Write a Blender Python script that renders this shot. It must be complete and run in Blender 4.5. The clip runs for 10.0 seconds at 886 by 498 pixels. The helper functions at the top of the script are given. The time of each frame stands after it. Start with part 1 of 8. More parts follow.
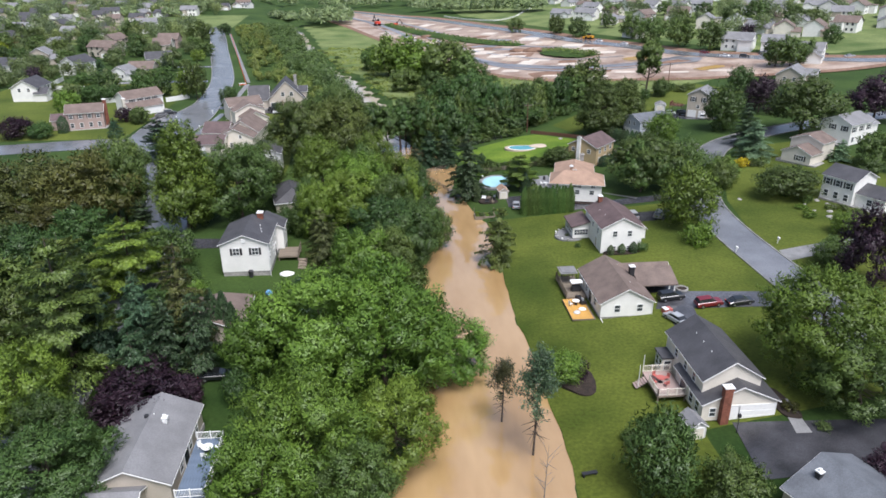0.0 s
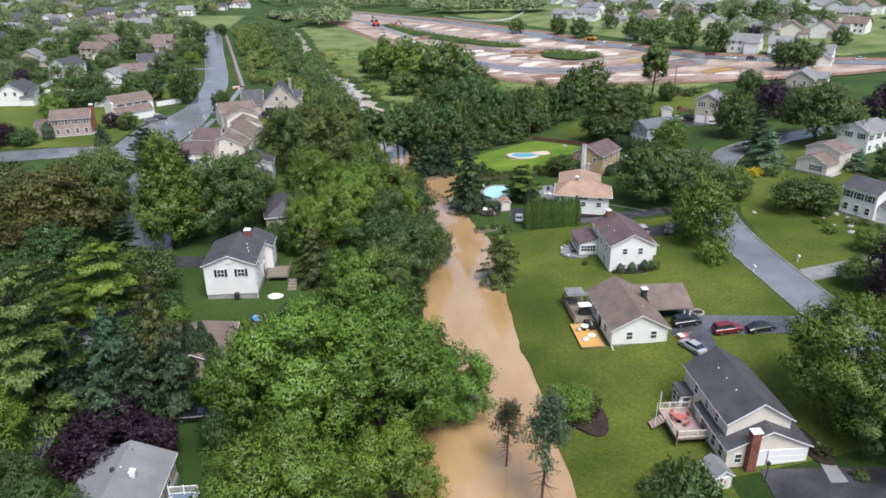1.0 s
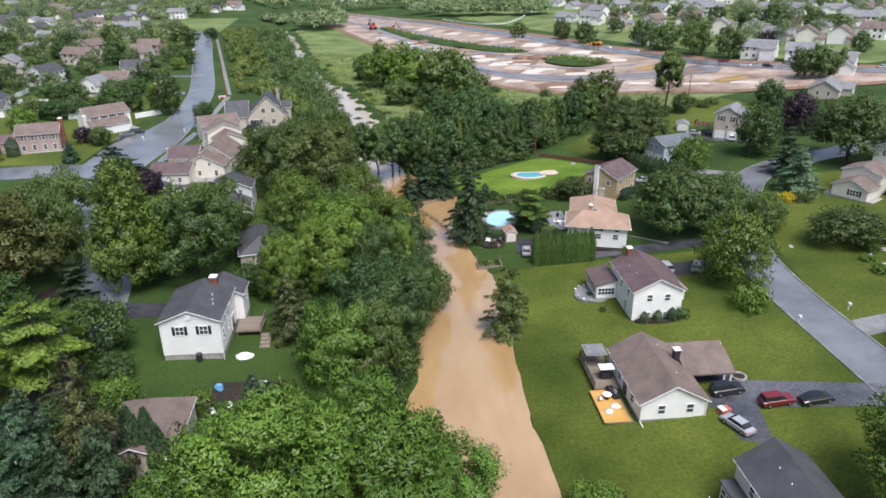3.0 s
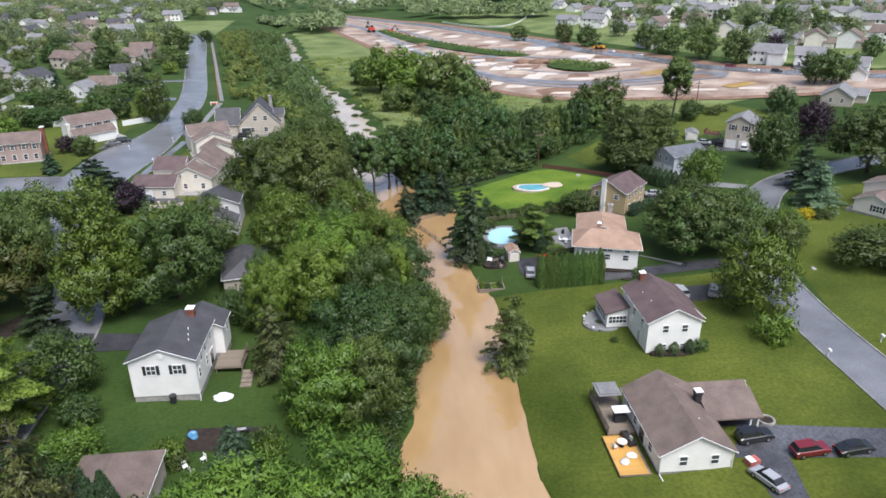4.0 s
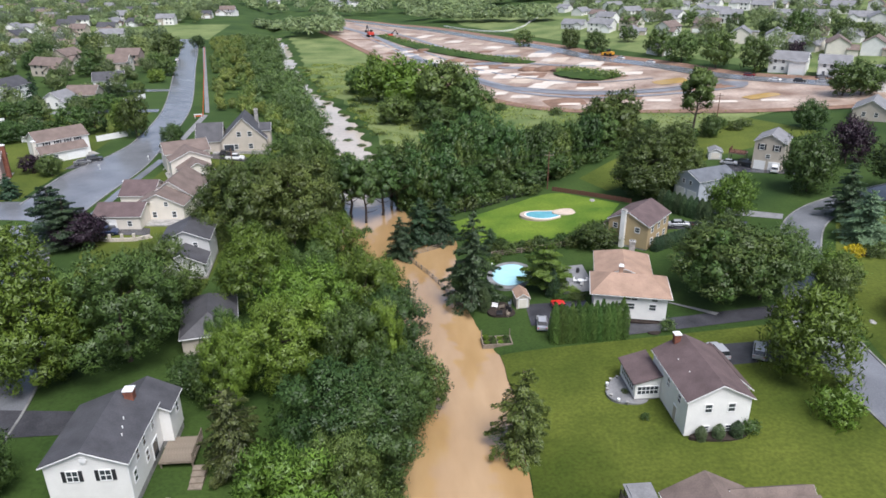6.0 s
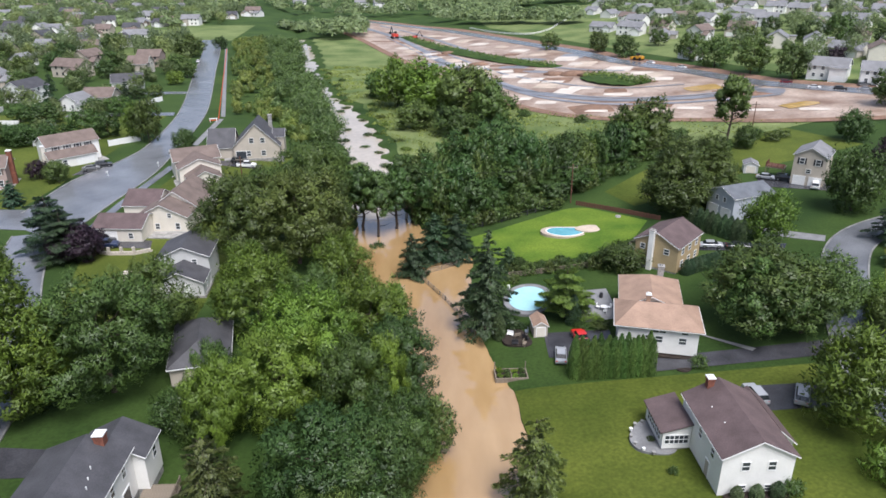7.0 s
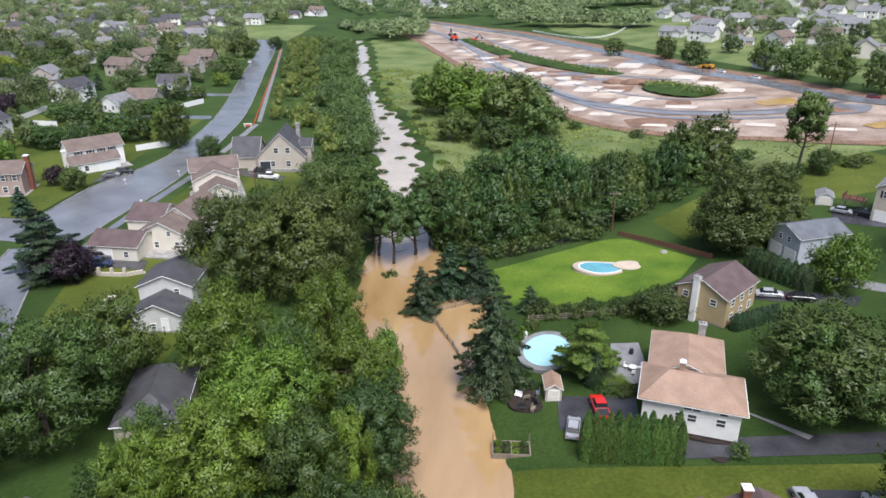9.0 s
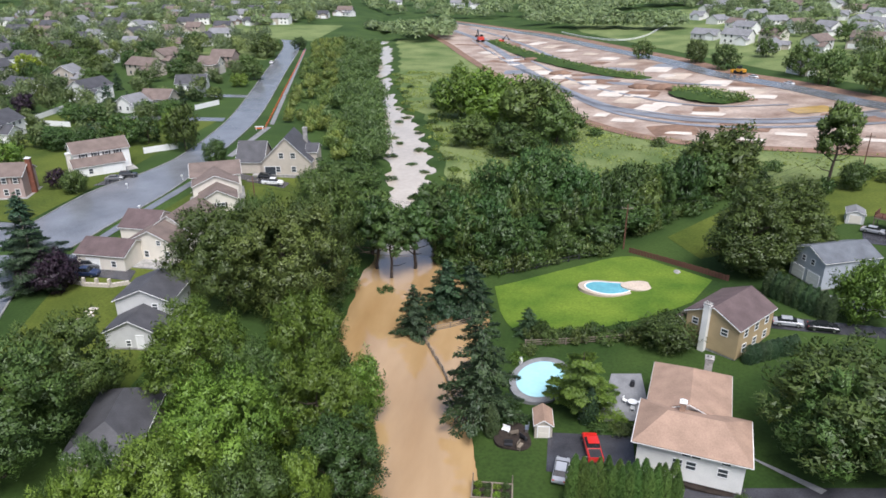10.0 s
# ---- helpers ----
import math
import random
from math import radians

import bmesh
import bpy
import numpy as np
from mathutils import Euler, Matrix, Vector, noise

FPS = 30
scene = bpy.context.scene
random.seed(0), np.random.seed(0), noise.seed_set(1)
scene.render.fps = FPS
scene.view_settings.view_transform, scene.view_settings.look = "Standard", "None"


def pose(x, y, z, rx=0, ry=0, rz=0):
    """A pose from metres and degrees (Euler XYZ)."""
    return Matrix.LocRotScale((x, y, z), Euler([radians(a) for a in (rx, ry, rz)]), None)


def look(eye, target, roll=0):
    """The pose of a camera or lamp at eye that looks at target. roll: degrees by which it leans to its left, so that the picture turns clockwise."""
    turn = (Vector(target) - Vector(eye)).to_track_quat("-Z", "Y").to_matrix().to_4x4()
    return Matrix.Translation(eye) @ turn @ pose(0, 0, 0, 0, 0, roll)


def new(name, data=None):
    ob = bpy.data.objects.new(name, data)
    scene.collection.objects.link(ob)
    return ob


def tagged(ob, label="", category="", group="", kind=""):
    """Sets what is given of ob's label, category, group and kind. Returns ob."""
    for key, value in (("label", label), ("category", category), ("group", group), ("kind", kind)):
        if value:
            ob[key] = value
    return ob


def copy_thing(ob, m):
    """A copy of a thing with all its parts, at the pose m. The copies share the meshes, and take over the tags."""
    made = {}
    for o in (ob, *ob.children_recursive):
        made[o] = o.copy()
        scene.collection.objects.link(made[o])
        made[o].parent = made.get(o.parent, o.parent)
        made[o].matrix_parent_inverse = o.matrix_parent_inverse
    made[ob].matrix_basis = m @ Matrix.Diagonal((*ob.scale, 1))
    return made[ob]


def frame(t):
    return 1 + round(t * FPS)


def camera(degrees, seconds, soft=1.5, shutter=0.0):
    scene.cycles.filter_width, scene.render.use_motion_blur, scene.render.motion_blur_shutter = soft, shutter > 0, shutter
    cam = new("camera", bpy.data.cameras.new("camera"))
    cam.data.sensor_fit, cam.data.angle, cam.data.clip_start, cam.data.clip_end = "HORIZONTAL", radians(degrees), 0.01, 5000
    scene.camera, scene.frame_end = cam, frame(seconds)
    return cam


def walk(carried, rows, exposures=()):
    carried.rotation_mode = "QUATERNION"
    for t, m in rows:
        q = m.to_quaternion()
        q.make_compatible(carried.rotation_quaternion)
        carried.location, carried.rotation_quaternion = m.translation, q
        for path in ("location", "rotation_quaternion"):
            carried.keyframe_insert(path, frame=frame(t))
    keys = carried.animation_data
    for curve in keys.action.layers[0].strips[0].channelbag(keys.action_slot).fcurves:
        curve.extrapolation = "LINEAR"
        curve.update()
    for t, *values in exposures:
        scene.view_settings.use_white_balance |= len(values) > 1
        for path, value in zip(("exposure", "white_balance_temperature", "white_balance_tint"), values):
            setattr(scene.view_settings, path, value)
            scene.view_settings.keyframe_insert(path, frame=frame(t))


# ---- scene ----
cam = camera(65.2, 10.0, soft=1.6)
METRES, EYE, TILT, LEAN, TURN = 88.0, 54.6, 1.5, 0.0, -4.4
ROWS = [
    (0.0, 0.0, 0.0, 0.0, -0.2, -24.74, 0.44),
    (0.5, 0.0004, 0.0465, -0.0002, -0.22, -24.77, 0.43),
    (1.0, 0.001, 0.0936, -0.0007, -0.23, -24.8, 0.43),
    (1.5, 0.0016, 0.1416, -0.0014, -0.25, -24.84, 0.43),
    (2.0, 0.0025, 0.1904, -0.0023, -0.26, -24.88, 0.41),
    (2.5, 0.0034, 0.2397, -0.003, -0.26, -24.83, 0.4),
    (4.0, 0.0069, 0.3935, -0.0068, -0.29, -24.64, 0.35),
    (4.5, 0.0083, 0.445, -0.0081, -0.29, -24.66, 0.34),
    (5.0, 0.0096, 0.4964, -0.0097, -0.29, -24.62, 0.33),
    (5.5, 0.0107, 0.5486, -0.0115, -0.21, -24.54, 0.33),
    (7.0, 0.0356, 0.6984, -0.0158, 2.14, -24.42, 0.33),
    (7.5, 0.0523, 0.7448, -0.0172, 4.93, -24.4, 0.4),
    (8.0, 0.0743, 0.7896, -0.0181, 6.19, -24.41, 0.41),
    (8.5, 0.0968, 0.8334, -0.0193, 6.76, -24.4, 0.36),
    (9.0, 0.1212, 0.8763, -0.0192, 7.96, -24.41, 0.35),
    (9.5, 0.1471, 0.9195, -0.019, 9.22, -24.4, 0.36),
    (10.0, 0.1738, 0.9625, -0.02, 10.75, -24.41, 0.37),
]
walk(cam, [(t, pose(0, 0, EYE, TILT, LEAN, TURN) @ pose(METRES * x, METRES * y, METRES * z, 90 + pitch, roll, yaw)) for t, x, y, z, yaw, pitch, roll in ROWS], [(0.0, 0.76, 6100, 13), (10.0, 0.76, 6100, 13)])
# ---------------------------------------------------------------- light
world = bpy.data.worlds.new("overcast_sky")
scene.world = world
world.use_nodes = True
wn = world.node_tree
sky = wn.nodes.new("ShaderNodeTexSky")
sky.sky_type = "NISHITA"
sky.sun_disc = False
sky.sun_elevation, sky.sun_rotation = radians(62), radians(158)
sky.air_density, sky.dust_density, sky.ozone_density = 1.0, 4.0, 1.0
soft_sky = wn.nodes.new("ShaderNodeHueSaturation")
soft_sky.inputs["Saturation"].default_value = 0.85
wn.links.new(sky.outputs[0], soft_sky.inputs["Color"])
wn.links.new(soft_sky.outputs[0], wn.nodes["Background"].inputs["Color"])
wn.nodes["Background"].inputs["Strength"].default_value = 0.098

sun = new("sun", bpy.data.lights.new("sun", "SUN"))
sun.data.energy, sun.data.angle, sun.data.color = 2.3, radians(30), (1.0, 0.99, 0.97)
sun.matrix_world = look((60, -90, 300), (0, 60, 0))


# ---------------------------------------------------------------- materials
def mat(name, colour, rough=0.8, var=0.25, scale=1.0, fine=12.0, bump=0.15, metal=0.0, spec=0.4, second=None, island=0.0, tint=0.0):
    """A surface with two scales of noise: broad stains and fine grain."""
    m = bpy.data.materials.new(name)
    m.use_nodes = True
    nt = m.node_tree
    b = nt.nodes["Principled BSDF"]
    b.inputs["Roughness"].default_value, b.inputs["Metallic"].default_value = rough, metal
    b.inputs["Specular IOR Level"].default_value = spec
    co = nt.nodes.new("ShaderNodeTexCoord")
    n1, n2 = nt.nodes.new("ShaderNodeTexNoise"), nt.nodes.new("ShaderNodeTexNoise")
    n1.inputs["Scale"].default_value, n2.inputs["Scale"].default_value = scale, fine
    n1.inputs["Detail"].default_value, n2.inputs["Detail"].default_value = 5, 4
    for n in (n1, n2):
        nt.links.new(co.outputs["Object"], n.inputs["Vector"])
    dark = tuple(c * (1 - var) for c in colour)
    light = second or tuple(min(1, c * (1 + var)) for c in colour)
    ramp = nt.nodes.new("ShaderNodeMix")
    ramp.data_type = "RGBA"
    ramp.inputs[6].default_value, ramp.inputs[7].default_value = (*dark, 1), (*light, 1)
    spread = nt.nodes.new("ShaderNodeMapRange")
    spread.inputs[1].default_value, spread.inputs[2].default_value = 0.3, 0.7
    nt.links.new(n1.outputs["Fac"], spread.inputs[0])
    nt.links.new(spread.outputs[0], ramp.inputs[0])
    grain = nt.nodes.new("ShaderNodeHueSaturation")
    gv = nt.nodes.new("ShaderNodeMapRange")
    gv.inputs[1].default_value, gv.inputs[2].default_value = 0.25, 0.75
    gv.inputs[3].default_value, gv.inputs[4].default_value = 1 - var * 0.8, 1 + var * 0.8
    nt.links.new(n2.outputs["Fac"], gv.inputs[0])
    nt.links.new(ramp.outputs[2], grain.inputs["Color"])
    nt.links.new(gv.outputs[0], grain.inputs["Value"])
    out = grain.outputs[0]
    if tint:
        info = nt.nodes.new("ShaderNodeObjectInfo")
        hv = nt.nodes.new("ShaderNodeHueSaturation")
        rr = nt.nodes.new("ShaderNodeMapRange")
        rr.inputs[3].default_value, rr.inputs[4].default_value = 1 - tint, 1 + tint
        nt.links.new(info.outputs["Random"], rr.inputs[0])
        nt.links.new(rr.outputs[0], hv.inputs["Value"])
        nt.links.new(out, hv.inputs["Color"])
        out = hv.outputs[0]
    if island:
        geo = nt.nodes.new("ShaderNodeNewGeometry")
        hv = nt.nodes.new("ShaderNodeHueSaturation")
        rr = nt.nodes.new("ShaderNodeMapRange")
        rr.inputs[3].default_value, rr.inputs[4].default_value = 1 - island, 1 + island
        nt.links.new(geo.outputs["Random Per Island"], rr.inputs[0])
        nt.links.new(rr.outputs[0], hv.inputs["Value"])
        nt.links.new(out, hv.inputs["Color"])
        out = hv.outputs[0]
    nt.links.new(out, b.inputs["Base Color"])
    if bump:
        bp = nt.nodes.new("ShaderNodeBump")
        bp.inputs["Strength"].default_value, bp.inputs["Distance"].default_value = bump, 0.05
        nt.links.new(n2.outputs["Fac"], bp.inputs["Height"])
        nt.links.new(bp.outputs[0], b.inputs["Normal"])
    return m


def leaf_mat(name, colour):
    """Leaves: matt front, light shining through, each leaf a little different; the crown's own tint multiplies it."""
    m = bpy.data.materials.new(name)
    m.use_nodes = True
    nt = m.node_tree
    b = nt.nodes["Principled BSDF"]
    b.inputs["Roughness"].default_value = 0.46
    b.inputs["Specular IOR Level"].default_value = 0.42
    geo, info = nt.nodes.new("ShaderNodeNewGeometry"), nt.nodes.new("ShaderNodeObjectInfo")
    co, n1 = nt.nodes.new("ShaderNodeTexCoord"), nt.nodes.new("ShaderNodeTexNoise")
    n1.inputs["Scale"].default_value, n1.inputs["Detail"].default_value = 0.28, 1
    nt.links.new(co.outputs["Object"], n1.inputs["Vector"])
    add = nt.nodes.new("ShaderNodeMath")
    add.operation = "ADD"
    less = nt.nodes.new("ShaderNodeMath")
    less.operation = "MULTIPLY"
    less.inputs[1].default_value = 0.45
    nt.links.new(geo.outputs["Random Per Island"], less.inputs[0])
    nt.links.new(less.outputs[0], add.inputs[0])
    nt.links.new(n1.outputs["Fac"], add.inputs[1])
    rng = nt.nodes.new("ShaderNodeMapRange")
    rng.inputs[1].default_value, rng.inputs[2].default_value = 0.38, 0.98
    nt.links.new(add.outputs[0], rng.inputs[0])
    ramp = nt.nodes.new("ShaderNodeMix")
    ramp.data_type = "RGBA"
    ramp.inputs[6].default_value = (*[c * 0.72 for c in colour], 1)
    ramp.inputs[7].default_value = (colour[0] * 1.45, colour[1] * 1.3, colour[2] * 1.15, 1)
    nt.links.new(rng.outputs[0], ramp.inputs[0])
    n2 = nt.nodes.new("ShaderNodeTexNoise")
    n2.inputs["Scale"].default_value, n2.inputs["Detail"].default_value = 0.07, 1
    nt.links.new(co.outputs["Object"], n2.inputs["Vector"])
    drift, dr = nt.nodes.new("ShaderNodeHueSaturation"), nt.nodes.new("ShaderNodeMapRange")
    dr.inputs[1].default_value, dr.inputs[2].default_value, dr.inputs[3].default_value, dr.inputs[4].default_value = 0.3, 0.7, 0.82, 1.18
    nt.links.new(n2.outputs["Fac"], dr.inputs[0])
    nt.links.new(dr.outputs[0], drift.inputs["Value"])
    nt.links.new(ramp.outputs[2], drift.inputs["Color"])
    n3 = nt.nodes.new("ShaderNodeTexNoise")  # single leaves within a spray
    n3.inputs["Scale"].default_value, n3.inputs["Detail"].default_value = 6.5, 1
    nt.links.new(co.outputs["Object"], n3.inputs["Vector"])
    fleck, fr = nt.nodes.new("ShaderNodeHueSaturation"), nt.nodes.new("ShaderNodeMapRange")
    fr.inputs[1].default_value, fr.inputs[2].default_value, fr.inputs[3].default_value, fr.inputs[4].default_value = 0.34, 0.66, 0.86, 1.14
    nt.links.new(n3.outputs["Fac"], fr.inputs[0])
    nt.links.new(fr.outputs[0], fleck.inputs["Value"])
    nt.links.new(drift.outputs[0], fleck.inputs["Color"])
    mul = nt.nodes.new("ShaderNodeMix")
    mul.data_type, mul.blend_type = "RGBA", "MULTIPLY"
    mul.inputs[0].default_value = 1.0
    nt.links.new(fleck.outputs[0], mul.inputs[6])
    nt.links.new(info.outputs["Color"], mul.inputs[7])
    nt.links.new(mul.outputs[2], b.inputs["Base Color"])
    tr = nt.nodes.new("ShaderNodeBsdfTranslucent")
    nt.links.new(mul.outputs[2], tr.inputs["Color"])
    mx = nt.nodes.new("ShaderNodeMixShader")
    mx.inputs[0].default_value = 0.28
    nt.links.new(b.outputs[0], mx.inputs[1])
    nt.links.new(tr.outputs[0], mx.inputs[2])
    nt.links.new(mx.outputs[0], nt.nodes["Material Output"].inputs["Surface"])
    return m


# ground grass with tree shade put into its colour; MOWN covers the open lawns
GRASS = mat("shade_toned_grass", (0.02, 0.05, 0.009), 0.95, 0.34, 0.06, 2.2, 0.6, second=(0.041, 0.071, 0.014), spec=0.15)
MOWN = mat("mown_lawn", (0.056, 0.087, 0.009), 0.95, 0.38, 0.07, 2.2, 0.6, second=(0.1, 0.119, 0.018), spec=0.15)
MEADOW = mat("meadow_grass", (0.095, 0.15, 0.042), 0.95, 0.35, 0.06, 1.6, 0.8, second=(0.18, 0.21, 0.08), spec=0.15)
BRIGHT = mat("bright_lawn", (0.07, 0.15, 0.014), 0.95, 0.3, 0.12, 2.5, 0.5, second=(0.14, 0.2, 0.022), spec=0.15)
for turf in (GRASS, MOWN, MEADOW, BRIGHT):  # fine blades catch light at a low angle
    turf.node_tree.nodes["Principled BSDF"].inputs["Sheen Weight"].default_value = 0.13
    turf.node_tree.nodes["Principled BSDF"].inputs["Sheen Roughness"].default_value = 0.5
    turf.node_tree.nodes["Principled BSDF"].inputs["Sheen Tint"].default_value = (0.5, 0.7, 0.3, 1)
ASPHALT = mat("wet_asphalt", (0.155, 0.16, 0.172), 0.22, 0.25, 0.12, 6.0, 0.1, spec=0.6)
# greyish wet asphalt, its colour lifted above DRIVE to include the sheen
WETDRIVE = mat("sheen_grey_driveway", (0.085, 0.086, 0.094), 0.16, 0.4, 0.25, 3.0, 0.06, spec=0.6)
DRIVE = mat("dark_driveway", (0.05, 0.05, 0.056), 0.22, 0.35, 0.3, 8.0, 0.1)
CONCRETE = mat("concrete", (0.36, 0.35, 0.33), 0.8, 0.2, 0.5, 8.0)
KERB = mat("worn_kerb", (0.2, 0.2, 0.19), 0.8, 0.35, 0.4, 3.0)
PATH = mat("grey_paving", (0.2, 0.2, 0.2), 0.7, 0.2, 0.6, 5.0)
MUD = mat("wet_mud", (0.27, 0.17, 0.115), 0.55, 0.3, 0.09, 0.9, 0.4, second=(0.46, 0.37, 0.3))
SANDY = mat("sandy_gravel", (0.46, 0.38, 0.3), 0.8, 0.2, 0.2, 3.0)
REDSOIL = mat("red_brown_soil", (0.2, 0.122, 0.082), 0.9, 0.3, 0.3, 2.0, 0.5)
PAD = mat("pale_gravel", (0.56, 0.5, 0.43), 0.8, 0.15, 0.2, 3.0)
TRACK = mat("wet_track", (0.2, 0.2, 0.215), 0.3, 0.3, 0.15, 2.0)
OCHRE = mat("ochre_puddle", (0.42, 0.27, 0.08), 0.2, 0.2, 0.2, 1.0)
MULCH = mat("dark_mulch", (0.028, 0.02, 0.015), 0.95, 0.4, 1.5, 9.0, 0.5)
WHITE = mat("white_siding", (0.78, 0.77, 0.73), 0.6, 0.05, 0.7, 9.0, 0.05)
CREAM = mat("cream_siding", (0.68, 0.635, 0.55), 0.6, 0.06, 0.7, 9.0, 0.05)
BEIGE = mat("beige_siding", (0.46, 0.41, 0.34), 0.6, 0.08, 0.7, 9.0, 0.05)
TAN = mat("tan_siding", (0.42, 0.32, 0.18), 0.6, 0.08, 0.7, 9.0, 0.05)
GREYB = mat("blue_grey_siding", (0.42, 0.45, 0.49), 0.6, 0.06, 0.7, 9.0, 0.05)
PALEGREY = mat("pale_grey_siding", (0.56, 0.56, 0.54), 0.6, 0.06, 0.7, 9.0, 0.05)
PINK = mat("pinkish_siding", (0.37, 0.28, 0.25), 0.6, 0.08, 0.7, 9.0, 0.05)
TRIM = mat("white_trim", (0.8, 0.8, 0.78), 0.5, 0.04, 2.0, 12.0, 0.0)
R_DARK = mat("charcoal_shingles", (0.064, 0.063, 0.068), 0.6, 0.25, 0.5, 7.0, 0.5)
R_BROWN = mat("brown_shingles", (0.155, 0.118, 0.1), 0.8, 0.22, 0.5, 7.0, 0.5)
R_PLUM = mat("plum_brown_shingles", (0.108, 0.076, 0.074), 0.8, 0.22, 0.5, 7.0, 0.5)
R_TAN = mat("tan_shingles", (0.32, 0.215, 0.155), 0.85, 0.16, 0.5, 6.0, 0.5)
R_GREY = mat("grey_shingles", (0.19, 0.19, 0.195), 0.75, 0.16, 0.4, 6.0, 0.4)
R_BLUE = mat("blue_grey_shingles", (0.12, 0.13, 0.145), 0.8, 0.22, 0.5, 7.0, 0.5)
BRICK = mat("red_brick", (0.2, 0.075, 0.048), 0.85, 0.3, 1.5, 6.0, 0.3)
STONE = mat("grey_stone", (0.3, 0.29, 0.27), 0.9, 0.3, 1.2, 5.0, 0.4)
WOOD = mat("weathered_wood", (0.2, 0.165, 0.125), 0.8, 0.25, 1.0, 8.0, 0.2)
NEWWOOD = mat("fresh_yellow_boards", (0.55, 0.31, 0.08), 0.6, 0.2, 0.8, 6.0, 0.1)
DECKPINK = mat("faded_pink_deck", (0.37, 0.28, 0.25), 0.7, 0.12, 0.8, 6.0, 0.1)
DECKBLUE = mat("slate_blue_deck", (0.13, 0.17, 0.23), 0.5, 0.2, 0.8, 6.0, 0.1)
REDFENCE = mat("red_brown_boards", (0.13, 0.06, 0.04), 0.85, 0.25, 0.8, 5.0, 0.2)
BARK = mat("bark", (0.075, 0.058, 0.045), 0.95, 0.4, 2.0, 9.0, 0.6)
PALEBARK = mat("pale_bark", (0.2, 0.17, 0.14), 0.95, 0.4, 2.0, 9.0, 0.6)
BLACK = mat("black_metal", (0.03, 0.03, 0.033), 0.5, 0.2, 1.0, 8.0, 0.0)
RUBBER = mat("tyre_rubber", (0.02, 0.02, 0.02), 0.9, 0.2, 3.0, 15.0, 0.1)
STEEL = mat("steel", (0.5, 0.5, 0.5), 0.35, 0.1, 3.0, 15.0, 0.0, metal=0.9)
ORANGE = mat("orange_mesh", (0.7, 0.12, 0.04), 0.7, 0.1, 1.0, 5.0, 0.0)
YELLOW = mat("machine_yellow", (0.6, 0.3, 0.03), 0.5, 0.15, 1.0, 5.0, 0.0)
REDPLASTIC = mat("red_plastic", (0.55, 0.06, 0.04), 0.4, 0.15, 1.0, 5.0, 0.0)
BLUEPLASTIC = mat("blue_plastic", (0.12, 0.3, 0.5), 0.4, 0.15, 1.0, 5.0, 0.0)
DARKBRICK = mat("dark_brick", (0.07, 0.04, 0.034), 0.85, 0.3, 1.5, 6.0, 0.3)
FADEDRED = mat("faded_red_plastic", (0.42, 0.12, 0.1), 0.5, 0.12, 1.0, 5.0, 0.0)
# near-black brown that paints the shade inside the carport
CARPORTSHADE = mat("carport_shade_brown", (0.055, 0.042, 0.034), 0.8, 0.25, 0.8, 6.0, 0.2)
LEAF = leaf_mat("leaves", (0.078, 0.128, 0.033))
NEEDLE = leaf_mat("needles", (0.066, 0.112, 0.048))


def glass(name, colour, rough=0.05):
    m = mat(name, colour, rough, 0.2, 1.0, 4.0, 0.0, spec=0.8)
    return m


PANE = glass("dark_pane", (0.05, 0.058, 0.066))
CARGLASS = glass("car_glass", (0.02, 0.023, 0.026))

# muddy flood water: silt colour under a glossy, slightly rippled skin
FLOOD = mat("muddy_flood_water", (0.37, 0.228, 0.097), 0.03, 0.06, 0.16, 0.7, 0.05, spec=1.0, second=(0.46, 0.306, 0.15))
FLOOD.node_tree.nodes["Principled BSDF"].inputs["Coat Weight"].default_value = 1.0
FLOOD.node_tree.nodes["Principled BSDF"].inputs["Coat IOR"].default_value = 1.75
FLOOD.node_tree.nodes["Principled BSDF"].inputs["Coat Roughness"].default_value = 0.04
drawn_out = FLOOD.node_tree.nodes.new("ShaderNodeMapping")  # silt drawn out along the current
drawn_out.inputs["Scale"].default_value = (1.0, 0.3, 1.0)
for link in list(FLOOD.node_tree.links):
    if link.from_node.type == "TEX_COORD":
        goal = link.to_socket
        FLOOD.node_tree.links.new(link.from_socket, drawn_out.inputs["Vector"])
        FLOOD.node_tree.links.new(drawn_out.outputs[0], goal)
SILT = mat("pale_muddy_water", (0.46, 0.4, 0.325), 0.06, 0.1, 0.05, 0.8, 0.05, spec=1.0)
POOLWATER = mat("pool_water", (0.36, 0.62, 0.66), 0.05, 0.06, 0.4, 2.0, 0.03, spec=0.5)
POOLBLUE = mat("blue_pool_water", (0.13, 0.36, 0.42), 0.05, 0.12, 0.4, 2.0, 0.03, spec=0.5)


# ---------------------------------------------------------------- mesh helpers
def mesh_ob(name, verts, faces, material, parent=None, smooth=False, label=""):
    me = bpy.data.meshes.new(name)
    me.from_pydata(verts, [], faces)
    me.materials.append(material)
    if smooth:
        me.polygons.foreach_set("use_smooth", [True] * len(me.polygons))
    me.update()
    ob = new(name, me)
    if parent:
        ob.parent = parent
    if label:
        ob["label"] = label
    return ob


def part(name, bm, material, parent=None, label="", smooth=False):
    me = bpy.data.meshes.new(name)
    bm.normal_update()
    bm.to_mesh(me)
    bm.free()
    me.materials.append(material)
    if smooth:
        me.polygons.foreach_set("use_smooth", [True] * len(me.polygons))
    ob = new(name, me)
    if parent:
        ob.parent = parent
    if label:
        ob["label"] = label
    return ob


def thing(name, m, label, category, group="", kind=""):
    ob = new(name)
    ob.matrix_world = m
    ob.empty_display_size = 0.5
    return tagged(ob, label, category, group, kind)


